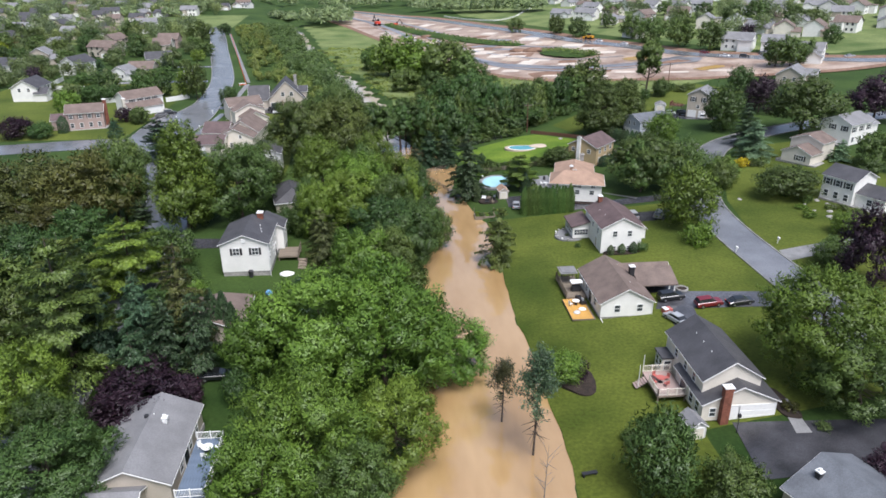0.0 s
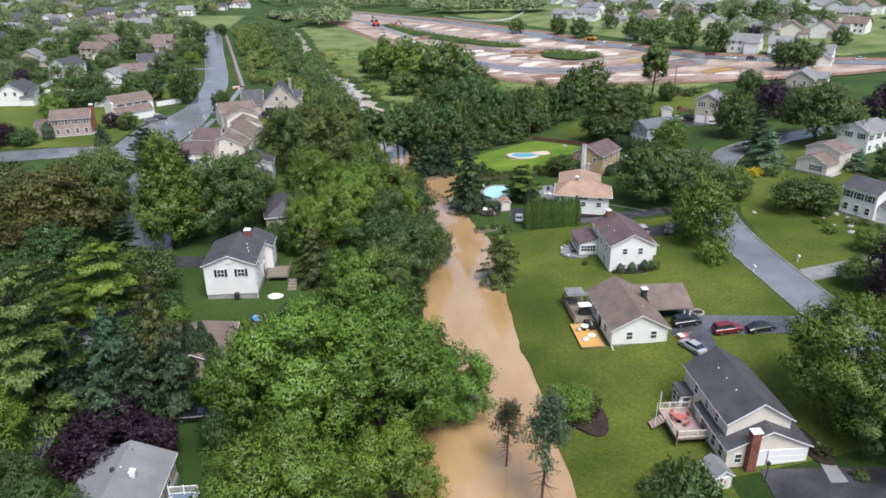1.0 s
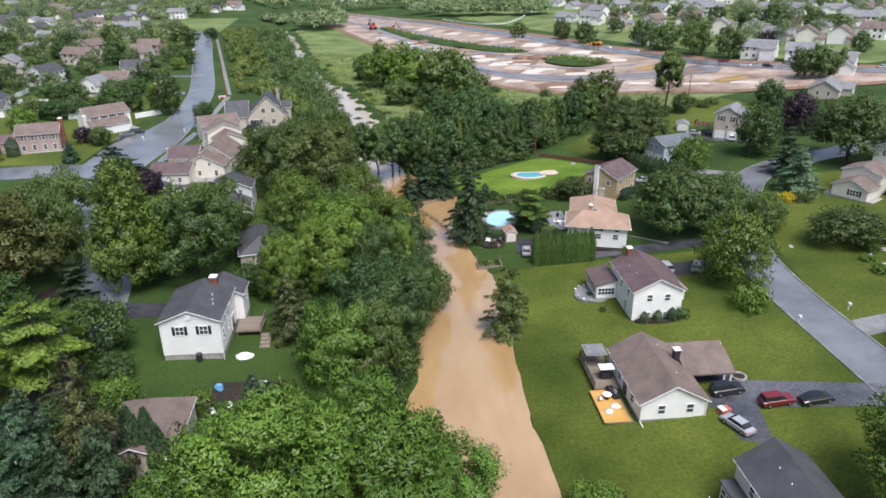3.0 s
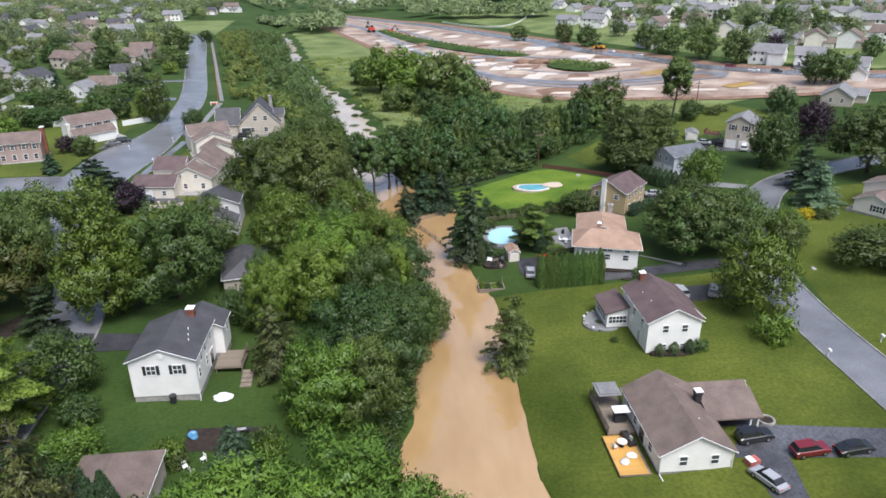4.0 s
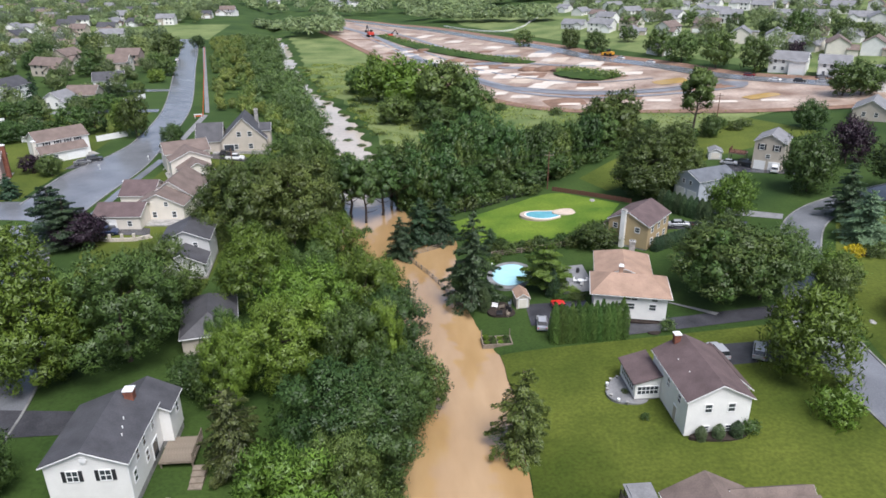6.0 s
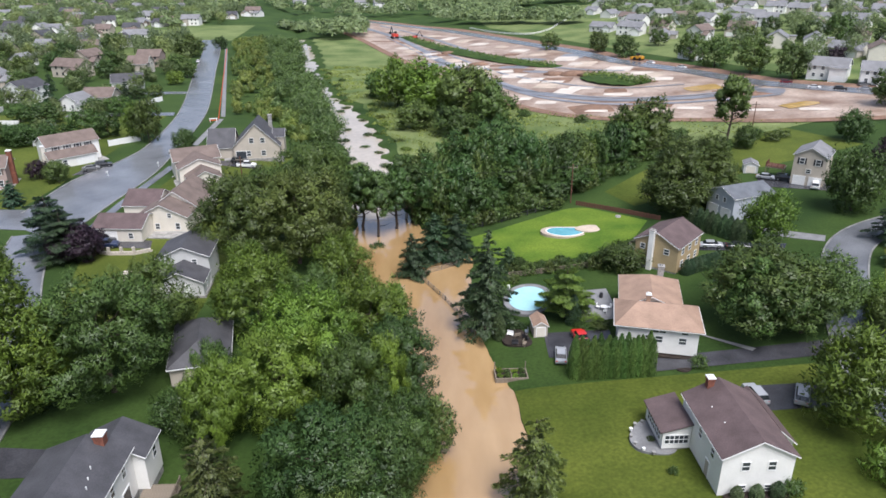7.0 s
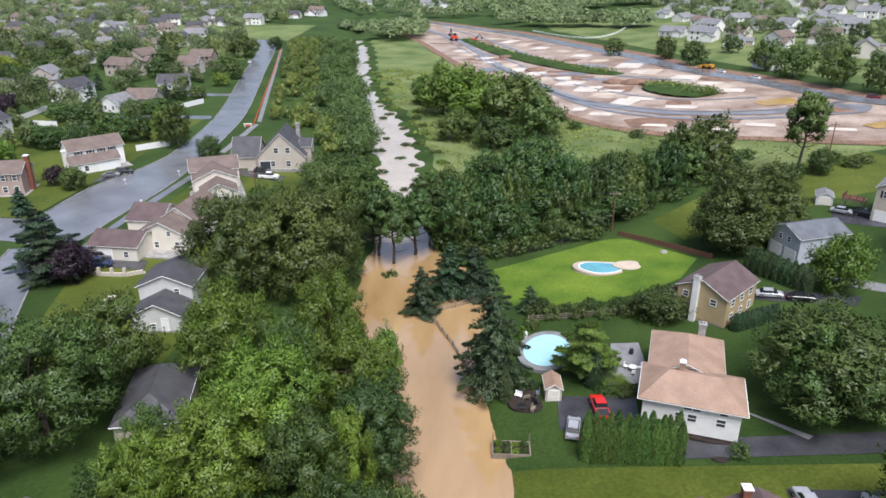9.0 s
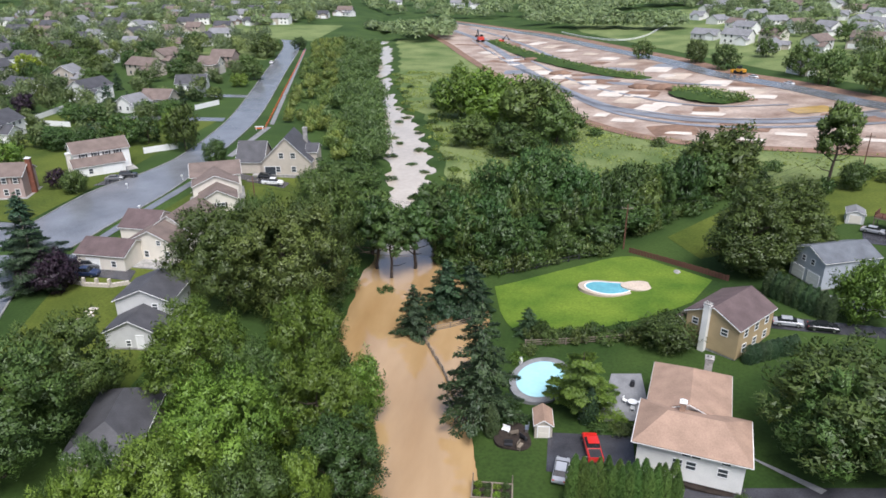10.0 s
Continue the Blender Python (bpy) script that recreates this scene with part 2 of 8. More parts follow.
def box(bm, x0, x1, y0, y1, z0, z1, m=None):
    vs = [bm.verts.new(v) for v in ((x0, y0, z0), (x1, y0, z0), (x1, y1, z0), (x0, y1, z0), (x0, y0, z1), (x1, y0, z1), (x1, y1, z1), (x0, y1, z1))]
    for f in ((0, 3, 2, 1), (4, 5, 6, 7), (0, 1, 5, 4), (1, 2, 6, 5), (2, 3, 7, 6), (3, 0, 4, 7)):
        bm.faces.new([vs[i] for i in f])
    if m:
        bmesh.ops.transform(bm, matrix=m, verts=vs)
    return vs


def tube(bm, a, b, r0, r1=None, n=8):
    a, b = Vector(a), Vector(b)
    r1 = r0 if r1 is None else r1
    q = (b - a).to_track_quat("Z", "Y").to_matrix()
    lo = [bm.verts.new(a + q @ Vector((r0 * math.cos(6.2832 * i / n), r0 * math.sin(6.2832 * i / n), 0))) for i in range(n)]
    hi = [bm.verts.new(b + q @ Vector((r1 * math.cos(6.2832 * i / n), r1 * math.sin(6.2832 * i / n), 0))) for i in range(n)]
    for i in range(n):
        bm.faces.new((lo[i], lo[(i + 1) % n], hi[(i + 1) % n], hi[i]))
    bm.faces.new(lo[::-1])
    bm.faces.new(hi)


def B():
    return bmesh.new()


def lerp(v, pts, k=1):
    return float(np.interp(v, [p[0] for p in pts], [p[k] for p in pts]))


# ---------------------------------------------------------------- terrain
CREEK = [(-400, -40, -12), (-50, -14, 14), (30, -8, 17), (59, -2, 18.9), (73, 3, 19.3), (89, 3.5, 19.2), (100, 3.2, 18.9), (108, 5, 18.9), (118, 6, 20.2),
         (132, 8, 20.4), (140, 7, 20.3), (146, 6.5, 17.9), (157, 5, 16.2), (166, -1, 14.5), (175, -5, 17), (185, -6, 18), (194, -6.5, 15),
         (203, -6, 8), (215, -7, 4), (243, -9.5, 1), (272, -15, -3), (297, -21, -8), (330, -28, -17), (350, -32, -26),
         (398, -44, -38), (495, -61, -54), (620, -85, -80), (900, -140, -134)]


def edges(y):
    w = 0.5 * math.sin(y * 0.31) + 0.35 * math.sin(y * 0.83 + 1)
    k = 1 + 1.6 * min(1, max(0, (y - 215) / 30))
    return lerp(y, CREEK) + w * 0.7 * k, lerp(y, CREEK, 2) + (w * 0.4 + (k - 1) * 0.6 * math.sin(y * 0.47 + 2)) * min(k, 1.6)


def water_level(y):
    return 0.006 * max(0, y - 205)


def ground(x, y):
    xl, xr = edges(y)
    base = 0.007 * max(0, min(y, 900) - 160)
    if x > xr:
        far = max(0, x - 260)
        z = base + 0.45 * (1 - math.exp(-(x - xr) / 2.5)) + 0.07 * max(0, min(x, 260) - 18) + 0.01 * min(far, 300)
        return z - 0.1
    if x < xl:
        run = 9 + 7 * min(1, max(0, (y - 190) / 60))
        d = xl - x
        z = base + 5 * (1 - math.exp(-d / run)) + 0.006 * max(0, min(d, 500) - 120)
        return z - 0.1
    inside = min(x - xl, xr - x)
    return water_level(y) - 0.1 - min(1.2, inside * 0.5)


def grid_lines(marks):
    out = []
    for a, b, step in marks:
        out += list(np.arange(a, b, step))
    return out


gx = grid_lines([(-3000, -600, 300), (-600, -200, 25), (-200, -60, 5), (-60, -30, 2.5), (-30, 30, 1.25), (30, 130, 2.5), (130, 300, 8), (300, 600, 25), (600, 3001, 300)])
gy = grid_lines([(-600, -100, 100), (-100, 20, 10), (20, 220, 1.6), (220, 360, 3), (360, 700, 10), (700, 1200, 50), (1200, 4001, 400)])
verts = [(x, y, ground(x, y)) for y in gy for x in gx]
nx = len(gx)
faces = [(j * nx + i, j * nx + i + 1, (j + 1) * nx + i + 1, (j + 1) * nx + i) for j in range(len(gy) - 1) for i in range(nx - 1)]
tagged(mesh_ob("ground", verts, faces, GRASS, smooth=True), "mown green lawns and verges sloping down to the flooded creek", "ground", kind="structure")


def drape(name, left, right, material, lift=0.05, step=2.0, label="", category="", kind="structure", n=6, thick=0.0):
    """A ribbon on the ground between two lines of plan points."""
    def resample(line, count):
        p = np.array(line, float)
        s = np.concatenate([[0], np.cumsum(np.linalg.norm(np.diff(p, axis=0), axis=1))])
        u = np.linspace(0, s[-1], count)
        return np.stack([np.interp(u, s, p[:, 0]), np.interp(u, s, p[:, 1])], 1)
    length = sum(math.dist(a, b) for a, b in zip(left, left[1:]))
    count = max(2, int(length / step) + 1)
    a, b = resample(left, count), resample(right, count)
    vs = []
    for p, q in zip(a, b):
        for k in range(n + 1):
            x, y = p + (q - p) * k / n
            vs.append((x, y, ground(x, y) + lift))
    fs = [(j * (n + 1) + i, j * (n + 1) + i + 1, (j + 1) * (n + 1) + i + 1, (j + 1) * (n + 1) + i) for j in range(count - 1) for i in range(n)]
    fs = [f[::-1] for f in fs] if (a[1] - a[0])[0] * (b[0] - a[0])[1] - (a[1] - a[0])[1] * (b[0] - a[0])[0] > 0 else fs
    ob = mesh_ob(name, vs, [f[::-1] for f in fs], material, smooth=True)
    if label:
        tagged(ob, label, category, kind=kind)
    return ob


def smooth_line(pts, per=8):
    out = []
    for i in range(len(pts) - 1):
        p0, p1, p2, p3 = (np.array(pts[max(0, min(len(pts) - 1, i + k))], float) for k in (-1, 0, 1, 2))
        for k in range(per):
            t = k / per
            out.append(0.5 * (2 * p1 + (p2 - p0) * t + (2 * p0 - 5 * p1 + 4 * p2 - p3) * t * t + (3 * p1 - p0 - 3 * p2 + p3) * t ** 3))
    out.append(np.array(pts[-1], float))
    return out


def offset(line, d):
    out = []
    for i, p in enumerate(line):
        a, b = line[max(0, i - 1)], line[min(len(line) - 1, i + 1)]
        t = (b - a) / np.linalg.norm(b - a)
        out.append(p + d * np.array((-t[1], t[0])))
    return out


def road(name, pts, width, material=ASPHALT, kerb=True, label="wet grey asphalt street between lawns", lift=0.06):
    line = smooth_line(pts)
    drape(name, offset(line, width / 2), offset(line, -width / 2), material, lift, label=label, category="road")
    if kerb:
        for s in (1, -1):
            kerb_line(offset(line, s * width / 2), s)


def kerb_line(a, s):
    bm = B()
    b = offset(a, s * 0.28)
    rows = [[bm.verts.new((*p, ground(*p) + h)) for p, h in ((u, -0.1), (u, 0.17), (v, 0.17), (v, -0.1))] for u, v in zip(a, b)]
    for r, q in zip(rows, rows[1:]):
        for k in range(3):
            bm.faces.new((r[k], q[k], q[k + 1], r[k + 1]))
    bmesh.ops.recalc_face_normals(bm, faces=bm.faces)
    tagged(part("kerb", bm, KERB), "worn grey concrete kerb along the street", "kerb", kind="structure")


def patch(name, pts, material, lift, label, category="paving", seg=1.0):
    """A four-cornered paved piece on the ground: a, b along one side, d, c along the other."""
    a, b, c, d = pts
    return drape(name, [a, b], [d, c], material, lift, step=seg, label=label, category=category, n=8)


# flood water in the creek bed
rows = [y for y in np.arange(-60, 560, 1.5)]
vs, fs, n = [], [], 14
for y in rows:
    xl, xr = edges(y)
    for k in range(n + 1):
        x = xl - 1.0 + (xr - xl + 2.0) * k / n
        vs.append((x, y, water_level(y)))
for j in range(len(rows) - 1):
    for i in range(n):
        fs.append((j * (n + 1) + i, j * (n + 1) + i + 1, (j + 1) * (n + 1) + i + 1, (j + 1) * (n + 1) + i))
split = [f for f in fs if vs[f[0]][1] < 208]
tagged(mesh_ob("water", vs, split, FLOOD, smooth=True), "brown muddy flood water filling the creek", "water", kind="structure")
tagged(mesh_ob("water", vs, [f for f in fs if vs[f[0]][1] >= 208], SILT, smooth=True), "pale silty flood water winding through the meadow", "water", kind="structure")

# streets
road("road", [(-38, 10), (-41, 50), (-42.5, 82), (-43.0, 105), (-43.8, 126), (-49, 145), (-57.5, 163), (-63.5, 178), (-67, 190)], 8.0, label="wet grey asphalt street between trees and lawns")
road("road", [(-64.3, 256), (-65.5, 275), (-71, 312), (-90, 395), (-109, 478), (-124, 520)], 9.0, label="long straight wet asphalt street")
left = smooth_line([(-76, 196), (-75.6, 205), (-75.2, 224), (-71, 239), (-69, 250), (-68.8, 257)])
right = smooth_line([(-62.5, 187), (-60.4, 194), (-59.5, 207), (-57.8, 227), (-58.6, 245), (-59.8, 257)])
drape("road", left, right, ASPHALT, 0.085, label="wide wet asphalt street junction", category="road", n=14)
kerb_line(left[6:], 1)
kerb_line(right, -1)
road("road", [(-66, 197), (-85, 199), (-110, 195), (-150, 190)], 11.0, lift=0.07, kerb=False)
road("road", [(65.9, 20), (65.9, 60), (65.9, 100), (66.0, 122), (68, 138), (74, 153), (81, 167), (89.5, 178), (102, 184.5), (125, 190), (160, 192)], 7.0)

# ---------------------------------------------------------------- construction site
def on(pts, lift=0.0):
    return [(x, y) for x, y in pts]


near_edge = smooth_line([(-45, 600), (-24, 540), (-8, 485), (20, 395), (38, 340), (47, 318), (61, 297), (78, 284), (97, 277), (118, 268), (145, 262), (175, 258), (200, 262)])
far_edge = smooth_line([(-40, 690), (-5, 650), (34, 592), (76, 489), (97, 437), (108, 398), (125, 364), (141, 325), (160, 302), (172, 288), (184, 280), (194, 272), (204, 268)])
drape("construction_ground", near_edge, far_edge, MUD, 0.25, 4.0, "churned red-brown mud of a building site after rain", "building site", n=24)
drape("road", offset(far_edge, 0), offset(far_edge, -8.5), ASPHALT, 0.4, 4.0, "wet asphalt street along the building site", "road")
for pts, w in (([(-30, 620), (0, 540), (25, 430), (40, 377), (51, 346), (61, 329), (81, 312), (108, 306), (134, 312)], 4.5), ([(-20, 640), (15, 560), (40, 470), (58, 420), (80, 385), (100, 370)], 2.6), ([(-12, 560), (12, 470), (34, 395), (48, 350), (62, 333), (82, 316), (108, 310), (136, 316)], 1.4), ([(-6, 575), (20, 490), (44, 400), (62, 362), (84, 335), (112, 330)], 1.6),
               ([(30, 415), (46, 352), (60, 322), (82, 304), (110, 299), (135, 300)], 2.4)):
    line = smooth_line(pts)
    drape("track", offset(line, w / 2), offset(line, -w / 2), TRACK, 0.42, 3.0, "wet grey wheel track through the mud", "track", n=3)


def pad(x, y, w, l, rz, material=PAD, label="pale gravel house pad on the building site", lift=0.36, cat="gravel pad"):
    r = random.Random(int(x * 7 + y))
    m = pose(x, y, 0, 0, 0, rz)
    vs = [(x, y, ground(x, y) + lift + 0.12)]
    n = 14
    for k in range(n):
        a = 6.2832 * k / n
        sx, sy = math.copysign(abs(math.cos(a)) ** 0.3, math.cos(a)), math.copysign(abs(math.sin(a)) ** 0.3, math.sin(a))
        p = m @ Vector((w / 2 * sx * r.uniform(0.88, 1.06), l / 2 * sy * r.uniform(0.88, 1.06), 0))
        vs.append((p.x, p.y, ground(p.x, p.y) + lift))
    tagged(mesh_ob("gravel_pad", vs, [(0, 1 + k, 1 + (k + 1) % n) for k in range(n)], material, smooth=True), label, cat, kind="structure")


margin = offset(near_edge, 0)
drape("soil_margin", margin, offset(near_edge, -4.5), REDSOIL, 0.33, 3.0, "strip of bare red-brown soil at the site's edge", "soil", n=3)
drape("soil_margin", offset(far_edge, 7.0), offset(far_edge, 0.2), REDSOIL, 0.34, 3.0, "strip of bare red-brown soil along the site street", "soil", n=3)
stain = random.Random(12)
for i in range(26):
    u = stain.random()
    y = 300 + 260 * u
    lo, hi = float(np.interp(y, [297, 318, 340, 395, 485, 600], [61, 47, 38, 20, -8, -45])), float(np.interp(y, [288, 325, 364, 398, 489, 592], [178, 146, 130, 113, 81, 39]))
    pad(stain.uniform(lo + 8, hi - 12), y, stain.uniform(7, 20), stain.uniform(5, 14), stain.uniform(-40, 0), (REDSOIL, TRACK)[i % 4 == 0], ("dark wet earth stain on the building site" if i % 4 else "shallow grey puddle on the building site"), 0.31, "mud")
site = random.Random(4)
for i in range(12):
    u = i / 11
    pad(2 + 66 * u + site.uniform(-2, 2), 500 - 165 * u, site.uniform(8, 12), site.uniform(8, 13), -28 + site.uniform(-6, 6), (PAD, SANDY)[i % 3 == 1])
for i in range(11):
    u = i / 10
    pad(22 + 86 * u + site.uniform(-2, 2), 560 - 205 * u, site.uniform(8, 12), site.uniform(8, 16), -30 + site.uniform(-6, 6), (SANDY, PAD)[i % 2])
for x, y, w, l in ((50, 394, 11, 9), (66, 358, 10, 6), (74, 340, 11, 6), (56, 318, 8, 5), (84, 322, 11, 5), (108, 345, 10, 7), (105, 361, 10, 7), (86, 397, 11, 9), (100, 291, 9, 4), (70, 298, 8, 3.5), (50, 328, 5, 6), (118, 281, 10, 3.5), (88, 287, 8, 3), (134, 276, 9, 3.5)):
    pad(x, y, w, l, -25)
for x, y, s0 in ((78, 372, 5), (70, 376, 4), (84, 366, 4), (40, 420, 4), (28, 470, 4)):
    bm = B()
    bmesh.ops.create_icosphere(bm, subdivisions=3, radius=s0, matrix=Matrix.Diagonal((1.3, 1, 0.35, 1)))
    for v in bm.verts:
        v.co *= 1 + 0.3 * noise.noise(v.co * 0.35 + Vector((x, y, 0)))
    ob = part("soil_mound", bm, REDSOIL, smooth=True)
    ob.location = (x, y, ground(x, y) + 0.2)
    tagged(ob, "red-brown heap of dug soil on the site", "soil heap")
pad(116, 321, 14, 9, 10, OCHRE, "ochre puddle of silty water on the site", 0.4, "puddle")
pad(133, 283, 13, 6, 15, OCHRE, "ochre puddle of silty water on the site", 0.45, "puddle")


# ---------------------------------------------------------------- trees
def leaf_cloud(name, pts, nrm, size, material, parent, rng, droop=0.0, lift=0.35, shade=None, along=None, slim=1.0):
    """Small folded leaf sprays at pts, facing nrm; along: the way that their tips point."""
    n = len(pts)
    up = rng.normal(size=(n, 3))
    t = np.cross(nrm, up)
    t /= np.linalg.norm(t, axis=1, keepdims=True) + 1e-9
    t[:, 2] -= droop
    t += nrm * lift
    if along is not None:
        t = along + rng.normal(size=(n, 3)) * 0.5
    t /= np.linalg.norm(t, axis=1, keepdims=True) + 1e-9
    s = np.cross(nrm, t)
    s /= np.linalg.norm(s, axis=1, keepdims=True) + 1e-9
    sz = size * rng.uniform(0.6, 1.35, (n, 1))
    v = np.stack([pts - t * sz * 0.5 + s * sz * 0.25 * slim, pts - t * sz * 0.4 - s * sz * 0.26 * slim, pts + t * sz * 0.7], 1).reshape(-1, 3)
    f = np.arange(n * 3).reshape(-1, 3)
    me = bpy.data.meshes.new(name)
    me.vertices.add(len(v))
    me.vertices.foreach_set("co", v.ravel())
    me.loops.add(f.size)
    me.loops.foreach_set("vertex_index", f.ravel())
    me.polygons.add(len(f))
    me.polygons.foreach_set("loop_start", np.arange(len(f)) * 3)
    me.polygons.foreach_set("use_smooth", np.ones(len(f), bool))
    me.update(calc_edges=True)
    if shade is not None:
        me.normals_split_custom_set(np.repeat(shade, 3, axis=0).tolist())
    me.materials.append(material)
    ob = new(name, me)
    ob.parent = parent
    return ob


def unit(v):
    return v / (np.linalg.norm(v, axis=1, keepdims=True) + 1e-9)


def trunk_part(parent, h, r, rng, limbs, material=BARK, spread=0.5):
    bm = B()
    p = Vector((0, 0, -0.6))
    pieces = 5
    pts = [p]
    for i in range(pieces):
        q = Vector((rng.normal() * 0.02 * h, rng.normal() * 0.02 * h, h * (i + 1) / pieces))
        tube(bm, p, q, r * (1 - i / pieces * 0.8), r * (1 - (i + 1) / pieces * 0.8), 7)
        p = q
        pts.append(p)
    for i in range(limbs):
        a = rng.uniform(0, 6.28)
        z = h * rng.uniform(0.3, 0.85)
        s = h * spread * rng.uniform(0.5, 1) * (1.1 - z / h * 0.6)
        e = Vector((math.cos(a) * s, math.sin(a) * s, z + s * rng.uniform(0.2, 0.8)))
        k = Vector((e.x * 0.5, e.y * 0.5, z + (e.z - z) * 0.3))
        tube(bm, (0, 0, z), k, r * 0.35, r * 0.22, 5)
        tube(bm, k, e, r * 0.22, r * 0.06, 5)
    return part("trunk", bm, material, parent)


def broadleaf(seed, h, r, leaves, size, shape="round", low=0.22, boughs=15, full=1.0):
    """A crown of separate boughs, each a bundle of leafy clusters, with dark gaps between them."""
    rng = np.random.default_rng(seed)
    top = new("tree")
    trunk_part(top, h * 0.75, h * 0.022, rng, 9 if h > 4 else 2)
    cz, rz = h * (1 + low) / 2, h * (1 - low) / 2
    bc, br, bd = [], [], []
    for k in range(boughs):
        u = (k + 0.5) / boughs
        dz = 1.02 - (1.62 if low > 0.05 else 1.92) * u
        a = k * 2.39996 + rng.uniform(-0.35, 0.35)
        w = math.sqrt(max(0.02, 1 - dz * dz))
        d = np.array((math.cos(a) * w, math.sin(a) * w, dz))
        q = rng.uniform(0.5, 0.78) / full ** 0.5
        c = np.array((d[0] * r * q, d[1] * r * q, cz + d[2] * rz * q))
        v = (c[2] - h * low) / (h * (1 - low))
        if shape == "cone":
            v = 1 - (1 - u) ** 0.62
            reach = r * min(1, (v + 0.16) / 0.34) * (1 - v) ** 0.62 * 0.86
            d = np.array((math.cos(a), math.sin(a), 0.55))
            c = np.array((math.cos(a) * reach, math.sin(a) * reach, h * (low + 0.06 + (0.9 - low) * v)))
        bc.append(c)
        br.append(rng.uniform(0.33, 0.42) * r * (0.5 + 0.5 * reach / r) if shape == "cone" else rng.uniform(0.3, 0.46) * full * r)
        bd.append(d * 0.8 + np.array((0, 0, 0.45)))
    bc, br, bd = np.array(bc), np.array(br), unit(np.array(bd))
    # clusters on every bough, more on its outer and upper side
    per = 9 if shape == "round" else 7
    cd = unit(unit(rng.normal(size=(boughs, per, 3)).reshape(-1, 3)) + np.repeat(bd, per, axis=0) * 0.55)
    own = np.repeat(np.arange(boughs), per)
    along = (cd * bd[own]).sum(1, keepdims=True)
    cc = bc[own] + (cd + bd[own] * along * 0.45) * br[own][:, None] * rng.uniform(0.6, 0.95, (len(own), 1))
    cr = br[own] * rng.uniform(0.3, 0.6, len(own))
    w = cr ** 2 / (cr ** 2).sum()
    n = int(leaves * 1.5)
    pick = rng.choice(len(own), n, p=w)
    grow = unit(cd * 0.9 + bd[own] * 0.5 + np.array((0, 0, 0.35)))
    d = rng.normal(size=(n, 3))
    d = d / (np.linalg.norm(d, axis=1, keepdims=True) ** 0.82) * 0.92
    tip = (d * grow[pick]).sum(1, keepdims=True)
    d = d + grow[pick] * (0.75 * np.abs(tip) + 0.1)
    p = cc[pick] + d * cr[pick][:, None] * rng.uniform(0.75, 1.1, (n, 1))
    d = unit(d)
    deep = np.linalg.norm((p - bc[own[pick]]), axis=1) < br[own[pick]] * 0.55
    keep = np.where(~deep)[0][:leaves]
    p, d, pick = p[keep], d[keep], pick[keep]
    fit = np.array((r / np.percentile(np.hypot(p[:, 0], p[:, 1]), 91 if boughs < 34 else 96),) * 2 + (h / np.percentile(p[:, 2], 99.7),))
    p, bc = p * fit, bc * fit
    big = unit(p - bc[own[pick]])
    nrm = unit(d * 0.8 + big * 0.5 + rng.normal(size=d.shape) * 0.3)
    shade = unit(d * 1.0 + big * 0.35 + np.array((0, 0, 0.12)) + rng.normal(size=d.shape) * 0.15)
    leaf_cloud("crown", p, nrm, size, LEAF, top, rng, -0.4, 0.55, shade=shade)
    return top


def conifer(seed, h, r, leaves, size, low=0.06, droop=0.35, tiers=16, gap=0.0, power=0.85, ragged=0.2, hang=0.0):
    """Whorls of boughs, each a flat fan of needled twigs; ragged: how uneven their reach is; hang: how far the twigs trail down."""
    rng = np.random.default_rng(seed)
    top = new("conifer")
    bm = B()
    tube(bm, (0, 0, -0.6), (0, 0, h * 0.97), h * 0.016, 0.03, 7)
    pts, nrm, way, out = [], [], [], []
    boughs = []
    for t in range(tiers):
        u = (t + rng.uniform(-0.3, 0.3)) / tiers
        u = min(0.97, max(0, u))
        for k in range(7 if u < 0.75 else 5):
            if rng.random() < gap:
                continue
            a = 6.2832 * (k + rng.uniform(-0.4, 0.4) + 0.37 * t) / (7 if u < 0.75 else 5)
            boughs.append((u, a, (r * (1 - u) ** power + 0.2) * rng.uniform(1 - ragged * 1.6, 1 + ragged)))
    weight = sum(b[2] ** 1.4 for b in boughs)
    for u, a, reach in boughs:
        m = max(5, int(leaves * reach ** 1.4 / weight))
        z = h * (low + (0.985 - low) * u)
        c, s0 = math.cos(a), math.sin(a)
        s = rng.uniform(0.06, 1, m) ** 0.75
        side = rng.uniform(-1, 1, m) * 0.42 * reach * np.sin(np.pi * np.clip(s * 0.85 + 0.12, 0, 1)) * rng.uniform(0.3, 1, m)
        sag = -droop * reach * s ** 1.7 + 0.3 * reach * s * (u - 0.25) - hang * np.abs(side) - hang * rng.uniform(0, 0.5, m) * reach * 0.6
        pts.append(np.stack([c * reach * s - s0 * side, s0 * reach * s + c * side, z + sag + rng.normal(size=m) * 0.07], 1))
        w = np.stack([c - s0 * side / reach * 2.2, s0 + c * side / reach * 2.2, -droop * s - hang * 1.4], 1)
        way.append(unit(w))
        nrm.append(unit(np.array((c * 0.35, s0 * 0.35, 0.9)) + rng.normal(size=(m, 3)) * 0.3))
        out.append(unit(np.array((c * 0.75, s0 * 0.75, 0.5)) + rng.normal(size=(m, 3)) * 0.35))
        if reach > 1.2:
            tube(bm, (0, 0, z), (c * reach * 0.8, s0 * reach * 0.8, z - droop * reach * 0.5 + 0.24 * reach * (u - 0.25)), 0.05, 0.012, 3)
    part("trunk", bm, BARK, top)
    leaf_cloud("crown", np.concatenate(pts), np.concatenate(nrm), size, NEEDLE, top, rng, shade=np.concatenate(out), along=np.concatenate(way), slim=0.9)
    return top


